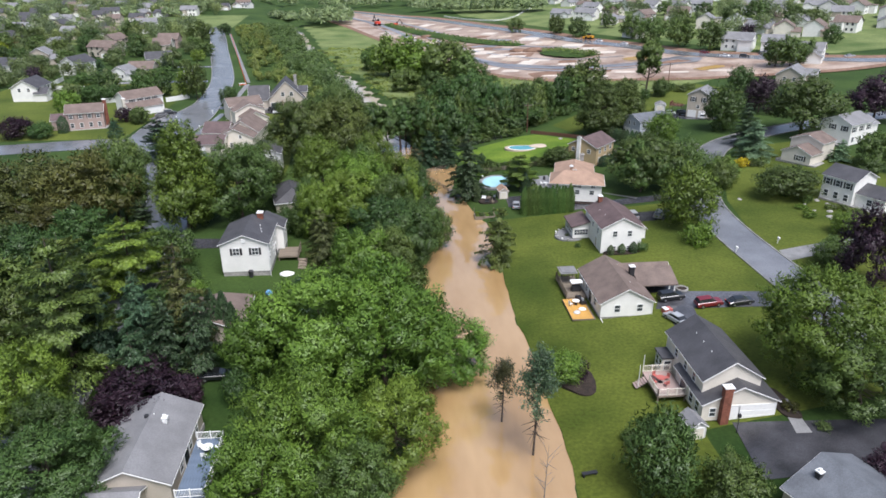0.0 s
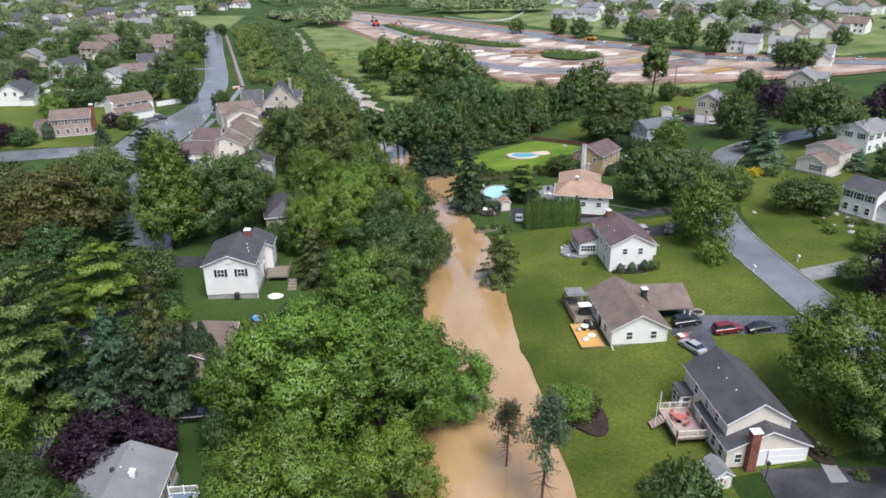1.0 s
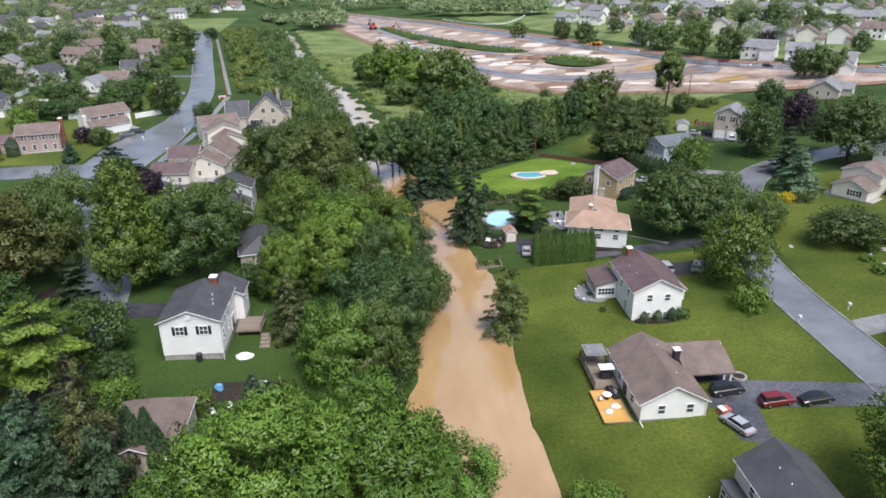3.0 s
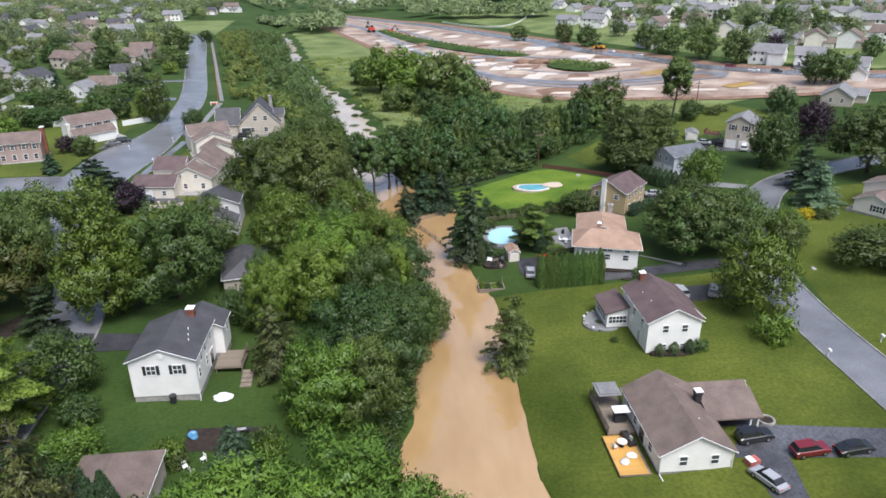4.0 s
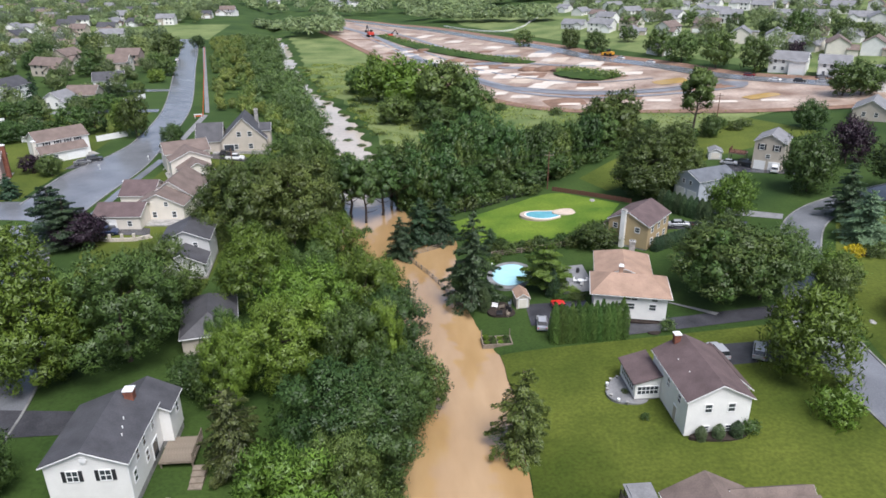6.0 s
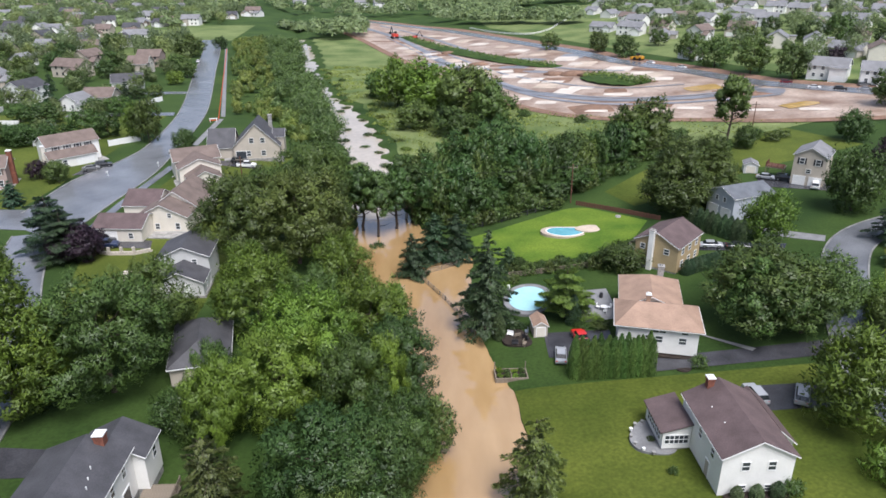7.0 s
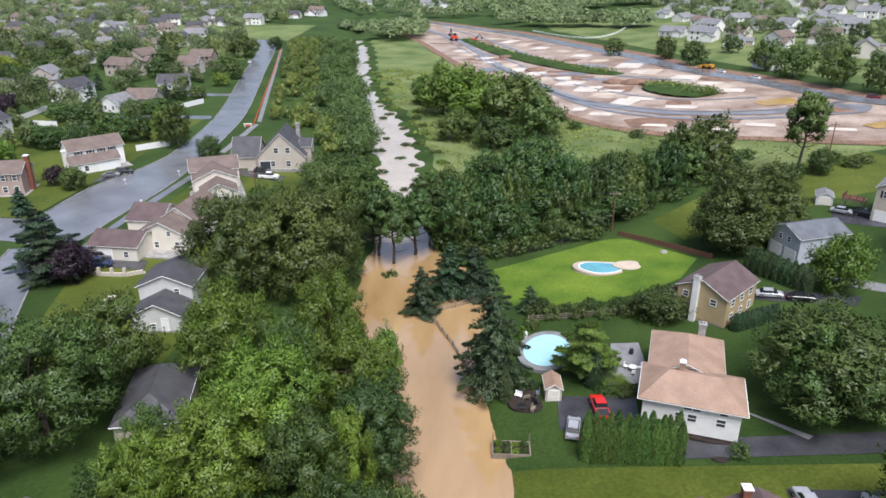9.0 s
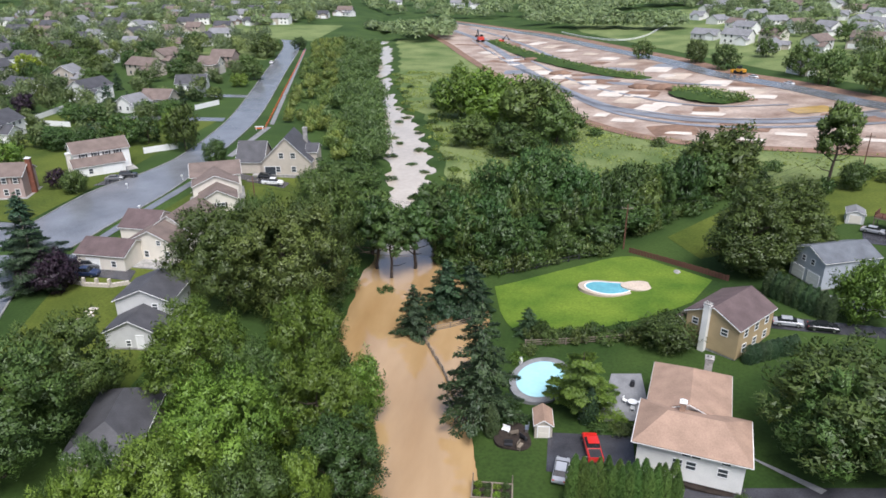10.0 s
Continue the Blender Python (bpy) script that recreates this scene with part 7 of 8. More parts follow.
for i, (x, y) in enumerate(((23.3, 169.8), (24.6, 172.2), (35.0, 160.6), (35.2, 159.4), (34.4, 160.0), (38.2, 164.0))):
    b = thing("barrel", pose(x, y, ground(x, y)), "dark garden container on the terrace", "container", "terrace clutter")
    bm = B()
    tube(bm, (0, 0, -0.2), (0, 0, 0.5), 0.28, 0.34, 10)
    tube(bm, (0, 0, 0.5), (0, 0, 0.95), 0.34, 0.25, 10)
    part("drum", bm, (TRIM, BLACK, BLACK, STEEL)[i % 4], b)
patch("terrace", [(33.0, 156.2), (39.6, 156.6), (39.8, 167.0), (35.8, 167.0)], PATH, 0.1, "grey paved terrace behind the white house", "patio")
b = thing("parasol", pose(48.6, 181.2, ground(48.6, 181.2)), "folded blue garden parasol", "parasol")
bm = B()
tube(bm, (0, 0, 0), (0, 0, 1.9), 0.03, 0.03, 6)
part("pole", bm, STEEL, b)
bm = B()
tube(bm, (0, 0, 1.5), (0, 0, 2.0), 1.1, 0.05, 10)
part("canopy", bm, BLUEPLASTIC, b)
b = thing("lamp_post", pose(39.6, 63.9, ground(39.6, 63.9)), "black yard lamp on a post beside the drive", "lamp post")
bm = B()
tube(bm, (0, 0, -0.3), (0, 0, 2.3), 0.05, 0.045, 8)
part("post", bm, BLACK, b)
bm = B()
box(bm, -0.16, 0.16, -0.16, 0.16, 2.3, 2.7)
part("lantern", bm, BLACK, b)
b = thing("bench", pose(20.9, 60.0, ground(20.9, 60.0), 0, 0, 8), "dark low bench by the flooded bank", "bench")
bm = B()
box(bm, -0.9, 0.9, -0.25, 0.25, 0.4, 0.48)
part("seat", bm, BLACK, b)
for u in (-0.7, 0.7):
    bm = B()
    box(bm, u - 0.06, u + 0.06, -0.2, 0.2, -0.3, 0.4)
    part("leg", bm, BLACK, b)

# ---------------------------------------------------------------- yards of the left bank
d = deck(-18.6, 115.6, 5.5, 0, 3.6, 4.2, WOOD, "grey wooden deck beside the white house", 0.3, 1.4)
rail(d, (1.75, -2.1), (1.75, 2.1), material=WOOD)
s = thing("garden_steps", pose(-16.6, 113.2, 4.6), "grey timber garden steps down the bank", "steps")
for k in range(6):
    bm = B()
    box(bm, -0.1, 1.3, -0.75 * k - 0.75, -0.75 * k, -0.9 - 0.16 * k, 0.55 - 0.2 * k)
    part("step", bm, WOOD, s)
s = thing("plastic_sheet", pose(-18.3, 108.0, ground(-18.3, 108.0)), "crumpled white plastic sheet on the lawn", "sheet")
bm = B()
bmesh.ops.create_icosphere(bm, subdivisions=3, radius=1.0, matrix=Matrix.Diagonal((1.25, 0.85, 0.4, 1)))
for v in bm.verts:
    v.co *= 1 + 0.3 * noise.noise(v.co * 1.9)
    v.co.z = max(0.0, v.co.z) + 0.02
part("sheet", bm, TRIM, s, smooth=True)
s = thing("rubbish_bin", pose(-24.0, 107.2, ground(-24.0, 107.2)), "dark grey wheeled rubbish bin against the house", "bin")
bm = B()
tube(bm, (0, 0, 0), (0, 0, 1.05), 0.34, 0.42, 10)
part("body", bm, BLACK, s)
bm = B()
tube(bm, (0, 0, 1.05), (0, 0, 1.15), 0.46, 0.4, 10)
part("lid", bm, BLACK, s)
d = deck(-20.6, 58.4, 6.2, 0, 3.0, 9.0, DECKBLUE, "slate blue raised deck with white railings", 0.3, 1.8)
rail(d, (1.45, -4.4), (1.45, 4.4))
rail(d, (-1.4, 4.4), (1.45, 4.4))
rail(d, (-1.4, -4.4), (1.45, -4.4))
table_set(-20.4, 60.6, 6.2, TRIM, "white deck table beside the grey roof", 3)
h = house(-25.0, 89.2, 4.7, 2, "low house with grey-brown hipped roof under trees")
footing(h, -3.9, 3.9, -5.2, 5.2, -1.2, 0.4)
gable_block(h, -3.8, 3.8, -5.2, 5.2, 0.3, 2.8, 4.5, "y", BEIGE, R_BROWN, hip=(0, 2.4))
g = thing("barbecue_grill", pose(-14.6, 100.6, ground(-14.6, 100.6), 0, 0, 8), "steel barbecue grill on the mulched terrace", "grill")
bm = B()
box(bm, -0.55, 0.55, -0.3, 0.3, 0.75, 1.0)
part("body", bm, STEEL, g)
bm = B()
for k in range(7):
    a0, a1 = math.pi * k / 7, math.pi * (k + 1) / 7
    vs = [bm.verts.new((x, 0.3 * math.cos(a), 1.0 + 0.3 * math.sin(a))) for x, a in ((-0.5, a0), (0.5, a0), (0.5, a1), (-0.5, a1))]
    bm.faces.new(vs)
bmesh.ops.solidify(bm, geom=bm.faces[:] + bm.edges[:] + bm.verts[:], thickness=0.03)
part("lid", bm, STEEL, g, "rounded steel lid")
for x in (-0.45, 0.45):
    bm = B()
    box(bm, x - 0.05, x + 0.05, -0.25, 0.25, 0.0, 0.75)
    part("leg", bm, BLACK, g)
for x in (-0.85, 0.85):
    bm = B()
    box(bm, x - 0.28, x + 0.28, -0.28, 0.28, 0.93, 0.97)
    part("side_shelf", bm, BLACK, g)
t = thing("folded_tarpaulin", pose(-20.0, 100.4, ground(-20.0, 100.4)), "crumpled light blue tarpaulin on a stand", "tarpaulin")
bm = B()
bmesh.ops.create_icosphere(bm, subdivisions=3, radius=0.6, matrix=Matrix.Diagonal((1.0, 0.8, 1.1, 1)))
for v in bm.verts:
    v.co *= 1 + 0.35 * noise.noise(v.co * 2.3)
    v.co.z = max(-0.3, v.co.z) + 0.32
part("sheet", bm, BLUEPLASTIC, t, smooth=True)
for x, y, turn in ((-19.6, 95.2, 30), (-18.6, 94.4, 120), (-18.0, 96.4, -40)):
    c = thing("garden_chair", pose(x, y, ground(x, y), 0, 0, turn), "white garden chair on the shaded lawn", "chair", "garden chairs")
    bm = B()
    box(bm, -0.26, 0.26, -0.26, 0.26, 0.4, 0.45)
    part("seat", bm, TRIM, c)
    bm = B()
    box(bm, -0.26, 0.26, 0.22, 0.27, 0.45, 0.95)
    part("backrest", bm, TRIM, c)
    for u in (-0.22, 0.22):
        for v in (-0.22, 0.22):
            bm = B()
            tube(bm, (u, v, 0), (u, v, 0.4), 0.025, 0.025, 6)
            part("leg", bm, TRIM, c)
for x, y, h, r in ((-21.6, 97.2, 2.2, 1.7), (-20.6, 95.8, 1.6, 1.4), (-12.0, 99.6, 2.0, 1.5), (-11.0, 97.0, 2.6, 1.8)):
    tree("shrub", x, y, h, r, LIGHT if h > 2 else GREEN, place="beside the mulched terrace")
w = thing("retaining_wall", pose(0, 0, 0), "pale stone retaining wall with lamp posts beside the drive", "wall")
pts = [(-52.5, 180.2), (-48.5, 179.0), (-44.0, 179.0), (-41.2, 180.6)]
for a, b in zip(pts, pts[1:]):
    n = max(2, int(math.dist(a, b) / 0.6))
    ang = math.degrees(math.atan2(b[1] - a[1], b[0] - a[0]))
    for k in range(n):
        for c in range(3):
            bm = B()
            box(bm, -0.29, 0.29, -0.2, 0.2, -0.5 + 0.42 * c, -0.1 + 0.42 * c)
            part("stone", bm, PAD, w).matrix_local = pose(a[0] + (b[0] - a[0]) * (k + 0.5 * (c % 2)) / n, a[1] + (b[1] - a[1]) * (k + 0.5 * (c % 2)) / n, 4.9, 0, 0, ang)
for x, y in ((-52.5, 180.2), (-50.5, 179.6), (-48.5, 179.0), (-46.2, 179.0), (-44.0, 179.0)):
    bm = B()
    box(bm, x - 0.22, x + 0.22, y - 0.22, y + 0.22, 5.6, 6.5)
    part("pier", bm, PAD, w)
for i in range(7):
    s = thing("stepping_stone", pose(-42.2 + 0.5 * math.sin(i * 2), 165.0 + i * 1.1, ground(-42, 165 + i * 1.1)), "pale flat stepping stone in the lawn", "stepping stone", "stepping stones")
    bm = B()
    box(bm, -0.7, 0.7, -0.35, 0.35, -0.1, 0.12)
    bmesh.ops.bevel(bm, geom=bm.edges[:], offset=0.05, segments=1)
    part("slab", bm, PAD, s)
# orange safety fence and white barrier by the straight street
f = thing("safety_fence", pose(0, 0, 0), "orange plastic safety fence along the street verge", "fence")
a, b = Vector((-57.2, 290, 0)), Vector((-98.5, 470, 0))
for k in range(46):
    p, q = a.lerp(b, k / 46), a.lerp(b, (k + 1) / 46)
    bm = B()
    zp, zq = ground(p.x, p.y), ground(q.x, q.y)
    for r in range(3):
        tube(bm, (p.x, p.y, zp + 0.2 + 0.3 * r), (q.x, q.y, zq + 0.2 + 0.3 * r), 0.045, 0.045, 4)
    part("netting", bm, ORANGE, f)
    bm = B()
    tube(bm, (p.x, p.y, zp - 0.2), (p.x, p.y, zp + 1.25), 0.05, 0.05, 5)
    part("stake", bm, ORANGE, f)
s = thing("road_barrier", pose(-58.2, 287.6, ground(-58.2, 287.6), 0, 0, 10), "white and orange road barrier at the verge", "barrier")
for z in (0.5, 1.0):
    bm = B()
    box(bm, -1.3, 1.3, -0.06, 0.06, z, z + 0.3)
    part("board", bm, TRIM if z > 0.7 else ORANGE, s)
for u in (-1.0, 1.0):
    bm = B()
    box(bm, u - 0.06, u + 0.06, -0.35, 0.35, -0.1, 1.2)
    part("leg", bm, TRIM, s)


# ---------------------------------------------------------------- machines on the building site
def excavator(x, y, rz, s=1.0):
    e = thing("excavator", pose(x, y, ground(x, y) + 0.3, 0, 0, rz) @ Matrix.Diagonal((s, s, s, 1)), "red and dark tracked excavator on the mud", "excavator")
    for v in (-1.2, 1.2):
        bm = B()
        box(bm, -2, 2, v - 0.35, v + 0.35, 0, 0.9)
        bmesh.ops.bevel(bm, geom=[g for g in bm.edges if abs(g.verts[0].co.y - g.verts[1].co.y) > 0.5], offset=0.35, segments=2)
        part("track", bm, RUBBER, e)
    bm = B()
    box(bm, -2.0, 1.2, -1.3, 1.3, 1.0, 2.2)
    part("body", bm, REDPLASTIC, e)
    bm = B()
    box(bm, 0.2, 1.4, -1.3, -0.2, 2.2, 3.2)
    part("cab", bm, CARGLASS, e)
    bm = B()
    tube(bm, (1.0, 0.3, 1.8), (3.6, 0.3, 5.2), 0.3, 0.25, 6)
    part("boom", bm, BLACK, e)
    bm = B()
    tube(bm, (3.6, 0.3, 5.2), (5.4, 0.3, 2.6), 0.24, 0.18, 6)
    part("arm", bm, BLACK, e)
    bm = B()
    box(bm, 5.0, 5.9, -0.3, 0.9, 1.6, 2.6)
    part("bucket", bm, BLACK, e)


excavator(-6.0, 552.0, 110, 1.4)
excavator(8.0, 548.0, 20, 0.9)
e = thing("loader", pose(113.0, 394.0, ground(113.0, 394.0) + 0.4, 0, 0, 130), "yellow wheel loader beside the site road", "loader")
bm = B()
box(bm, -2.6, 1.0, -1.1, 1.1, 0.8, 2.0)
part("body", bm, YELLOW, e)
bm = B()
box(bm, -0.6, 0.8, -0.8, 0.8, 2.0, 3.2)
part("cab", bm, CARGLASS, e)
bm = B()
box(bm, 2.6, 3.4, -1.4, 1.4, 0.2, 1.3)
box(bm, 0.9, 2.7, -0.5, 0.5, 0.8, 1.2)
part("bucket", bm, YELLOW, e)
for x in (-1.8, 1.2):
    for v in (-1.1, 1.1):
        bm = B()
        tube(bm, (x, v - 0.3, 0.7), (x, v + 0.3, 0.7), 0.75, 0.75, 12)
        part("wheel", bm, RUBBER, e)

for k in CARS:
    for c in list(CARS[k].children_recursive):
        bpy.data.objects.remove(c)
    bpy.data.objects.remove(CARS[k])

# white fence round the detention basin beyond the site road
f = thing("fence", pose(0, 0, 0), "white rail fence round a grassy basin beyond the site", "fence")
ring = smooth_line([(48, 590), (62, 552), (80, 528), (96, 540), (112, 578), (120, 596)], 6)
for a, b in zip(ring, ring[1:]):
    for z in (0.5, 1.1):
        bm = B()
        tube(bm, (*a, ground(*a) + z), (*b, ground(*b) + z), 0.12, 0.12, 4)
        part("rail", bm, TRIM, f)
    bm = B()
    tube(bm, (*a, ground(*a) - 0.2), (*a, ground(*a) + 1.4), 0.1, 0.1, 5)
    part("post", bm, TRIM, f)

# ---------------------------------------------------------------- the wider suburb
HOUSES = []


def dark_window(parent, x, y, z, face):
    bm = B()
    box(bm, -0.5, 0.5, -0.05, 0.02, 0, 1.25)
    part("window", bm, PANE, parent).matrix_local = pose(x, y, z, 0, 0, FACE[face])


def far_house(x, y, rz, w, wall, roof, group="suburban houses"):
    """A detached suburban house: main block, garage wing, windows, garage door."""
    rr = random.Random(int(x * 13 + y * 7))
    HOUSES.append((x, y))
    words = {WHITE: "white", BEIGE: "beige", CREAM: "cream", PALEGREY: "pale grey", GREYB: "blue-grey", PINK: "pinkish", TAN: "tan", BRICK: "red brick"}[wall]
    rwords = {R_DARK: "charcoal", R_GREY: "grey", R_BROWN: "brown", R_PLUM: "plum-brown", R_BLUE: "blue-grey"}[roof]
    h = house(x, y, ground(x, y), rz, f"{words} suburban house with {rwords} shingle roof")
    h["group"] = group
    near = TRIM if math.hypot(x, y - 80) < 330 else None
    tall = rr.random() < 0.62
    e = 4.9 if tall else 2.9
    dpt = 4.5
    gable_block(h, -w / 2, w / 2, -dpt, dpt, -1.2, e, e + 2.7, "x", wall, roof, over=0.4, trim=near)
    s = rr.choice((-1, 1))
    a, b = (w / 2 - 5.2, w / 2 + 0.6) if s > 0 else (-w / 2 - 0.6, -w / 2 + 5.2)
    gable_block(h, a, b, -dpt - 3.2, -dpt + 1.0, -1.2, 2.8 if rr.random() < 0.7 else e, 4.6 if tall else 4.4, "y", rr.choice((wall, wall, BEIGE)), roof, over=0.35, trim=near)
    door(h, (a + b) / 2, -dpt - 3.2, 0.05, "S", 4.2, 2.1, TRIM, "garage_door", 0, False)
    for z in ((0.9, 3.5) if tall else (0.9,)):
        for k in range(2):
            window(h, -s * (w * 0.1 + k * w * 0.22), -dpt, z, "S", 1.0, 1.2) if near else dark_window(h, -s * (w * 0.1 + k * w * 0.22), -dpt, z, "S")
    if not near:
        return
    for y0 in (-1.6, 1.6):
        window(h, -w / 2, y0, 3.5 if tall else 1.0, "W", 0.9, 1.2)
        window(h, w / 2, y0, 3.5 if tall else 1.0, "E", 0.9, 1.2)


far_house(-171.0, 337.6, -20, 14.2, WHITE, R_DARK)
far_house(-165.1, 357.2, 90, 8.0, BEIGE, R_GREY)
far_house(-136.9, 326.7, 75, 12.6, WHITE, R_DARK)
far_house(-131.0, 269.4, 90, 11.5, WHITE, R_DARK)
far_house(-217.1, 432.2, 75, 13.0, BRICK, R_DARK)
far_house(-183.9, 416.7, 75, 8.0, PALEGREY, R_GREY)
far_house(-150.4, 412.8, 75, 12.6, BEIGE, R_BROWN)
far_house(-143.8, 380.9, -20, 15.0, BEIGE, R_BROWN)
far_house(-106.6, 319.7, 0, 10.4, BEIGE, R_BROWN)
far_house(-108.7, 350.9, 15, 11.4, WHITE, R_DARK)
far_house(-119.6, 410.2, 0, 10.7, PINK, R_BROWN)
far_house(-111.0, 309.1, 75, 8.0, WHITE, R_GREY)
far_house(-116.7, 387.9, 0, 9.0, CREAM, R_BROWN)
far_house(-226.7, 525.3, 0, 11.8, WHITE, R_DARK)
far_house(-211.4, 452.8, 0, 10.2, BEIGE, R_DARK)
far_house(-238.6, 548.5, 90, 11.5, WHITE, R_GREY)
far_house(-271.4, 669.6, 15, 11.0, PINK, R_BROWN)
far_house(-192.0, 457.0, 0, 8.0, BEIGE, R_GREY)
far_house(-202.8, 639.0, 15, 8.7, WHITE, R_GREY)
far_house(-179.4, 604.2, -20, 10.0, PALEGREY, R_DARK)
far_house(-159.0, 612.0, 0, 13.0, WHITE, R_GREY)
far_house(-130.9, 696.3, -20, 15.0, WHITE, R_GREY)
far_house(-324.2, 663.6, 0, 13.8, WHITE, R_GREY)
far_house(-193.9, 540.3, 0, 9.8, BEIGE, R_BROWN)
far_house(-162.0, 483.4, 75, 9.5, PALEGREY, R_DARK)
far_house(-212.3, 542.0, 0, 9.8, WHITE, R_BROWN)
far_house(-324.0, 705.9, 15, 11.5, PALEGREY, R_GREY)
far_house(-249.3, 667.5, 90, 10.0, WHITE, R_DARK)
far_house(-47.9, 846.5, 0, 15.0, WHITE, R_GREY)
far_house(-27.9, 832.0, 15, 13.9, WHITE, R_GREY)
far_house(-165.0, 645.2, 0, 13.5, WHITE, R_GREY)
far_house(-145.1, 668.2, 0, 14.0, WHITE, R_DARK)
far_house(-130.8, 696.9, 0, 12.6, WHITE, R_BROWN)
far_house(-179.3, 623.2, -20, 12.2, PINK, R_BROWN)
far_house(-203.4, 650.4, -20, 9.1, WHITE, R_GREY)
far_house(-115.8, 857.6, 15, 13.3, WHITE, R_GREY)
far_house(-263.1, 563.1, 0, 11.9, PALEGREY, R_DARK)
far_house(-252.5, 534.4, 0, 11.2, BEIGE, R_DARK)
far_house(-335.5, 641.1, 0, 12.0, PINK, R_BROWN)
far_house(-245.2, 616.3, 0, 9.6, CREAM, R_BROWN)
far_house(-328.6, 710.7, 0, 11.3, WHITE, R_GREY)
far_house(-234.3, 678.9, 0, 9.6, WHITE, R_GREY)
far_house(-300.6, 772.3, 0, 10.0, PALEGREY, R_GREY)
far_house(-239.1, 565.2, 0, 12.7, WHITE, R_GREY)
far_house(137.1, 488.5, -40, 15.0, WHITE, R_GREY)
far_house(127.4, 516.2, -40, 15.0, PALEGREY, R_GREY)
far_house(144.5, 456.6, 60, 15.0, WHITE, R_GREY)
far_house(179.8, 521.0, 20, 13.6, WHITE, R_BROWN)
far_house(187.4, 500.9, -60, 11.6, WHITE, R_GREY)
far_house(206.4, 499.5, -60, 13.0, WHITE, R_GREY)
far_house(182.8, 402.1, 60, 14.4, CREAM, R_GREY)
far_house(192.1, 385.9, 60, 14.9, WHITE, R_GREY)
far_house(196.6, 365.9, -60, 14.7, CREAM, R_GREY)
far_house(199.6, 348.6, 60, 15.0, CREAM, R_BROWN)
far_house(211.2, 340.8, 50, 12.2, WHITE, R_BROWN)
far_house(163.5, 321.9, -40, 13.2, WHITE, R_GREY)
far_house(172.0, 306.1, -30, 10.4, WHITE, R_GREY)
far_house(173.3, 278.8, -40, 8.6, WHITE, R_GREY)
far_house(147.5, 246.4, 50, 11.3, BEIGE, R_GREY)
far_house(272.4, 492.4, 60, 15.0, WHITE, R_GREY)
far_house(261.3, 413.5, 60, 15.0, PALEGREY, R_GREY)
far_house(224.1, 515.8, -40, 11.2, WHITE, R_GREY)
far_house(213.3, 478.6, -30, 12.5, PALEGREY, R_GREY)
far_house(250.7, 513.8, -40, 12.7, CREAM, R_GREY)
far_house(288.6, 487.1, -40, 12.8, WHITE, R_GREY)
far_house(174.0, 546.5, 20, 13.5, WHITE, R_GREY)
far_house(176.0, 592.3, 20, 12.9, WHITE, R_GREY)
far_house(220.5, 572.1, -30, 10.8, PALEGREY, R_GREY)
far_house(136.6, 389.8, 20, 8.0, WHITE, R_GREY)

# houses further off, in loose rows along the streets
fill = random.Random(9)


def rows_of_houses(x0, x1, y0, y1, dx, dy, turns, palette, roofs, skew=0.0):
    y = y0
    while y < y1:
        x = x0 + fill.uniform(0, dx * 0.5)
        while x < x1:
            px, py = x + fill.uniform(-5, 5) + skew * (y - y0), y + fill.uniform(-5, 5)
            if all(math.hypot(px - a, py - b) > 17 for a, b in HOUSES) and abs(px - float(np.interp(py, [312, 478, 900], [-71, -109, -190]))) > 22:
                far_house(round(px, 1), round(py, 1), fill.choice(turns), fill.uniform(10, 14), fill.choice(palette), fill.choice(roofs))
            x += dx
        y += dy


PALE = (WHITE, WHITE, CREAM, BEIGE, PALEGREY, PINK)
rows_of_houses(-330, -182, 265, 470, 27, 32, (0, 10, 90, -12, 80), PALE, (R_DARK, R_DARK, R_BROWN), -0.14)
rows_of_houses(-380, -150, 470, 620, 28, 34, (0, 10, 90, -12, 80), PALE, (R_DARK, R_GREY, R_BROWN), -0.14)
rows_of_houses(-420, -190, 640, 880, 40, 50, (0, 10, 90, -12, 80), PALE, (R_DARK, R_GREY, R_BROWN))
rows_of_houses(150, 200, 450, 640, 27, 36, (-35, 55, -50, 40), (WHITE, WHITE, WHITE, CREAM, PALEGREY), (R_GREY, R_GREY, R_BROWN))
rows_of_houses(216, 330, 345, 640, 25, 32, (-35, 55, -50, 40), (WHITE, WHITE, WHITE, CREAM, PALEGREY), (R_GREY, R_GREY, R_BROWN))
rows_of_houses(160, 420, 650, 860, 40, 50, (-35, 55, -50, 40), (WHITE, WHITE, CREAM, PALEGREY), (R_GREY, R_GREY, R_BROWN))

# street and garden trees of the suburb
def clear_of(x, y, gap):
    return all(math.hypot(x - a, y - b) > gap for a, b in HOUSES)


def off_site(x, y):
    lo = float(np.interp(y, [262, 285, 297, 318, 340, 395, 485, 600], [118, 80, 61, 47, 38, 20, -8, -45]))
    hi = float(np.interp(y, [262, 288, 325, 364, 398, 489, 592, 690], [205, 178, 146, 130, 113, 81, 39, -30]))
    return x < lo - 4 or x > hi + 12


def street_x(y):
    return float(np.interp(y, [190, 242, 275, 312, 395, 478, 520], [-69, -63, -65, -71, -90, -109, -124]))


scatter = random.Random(23)


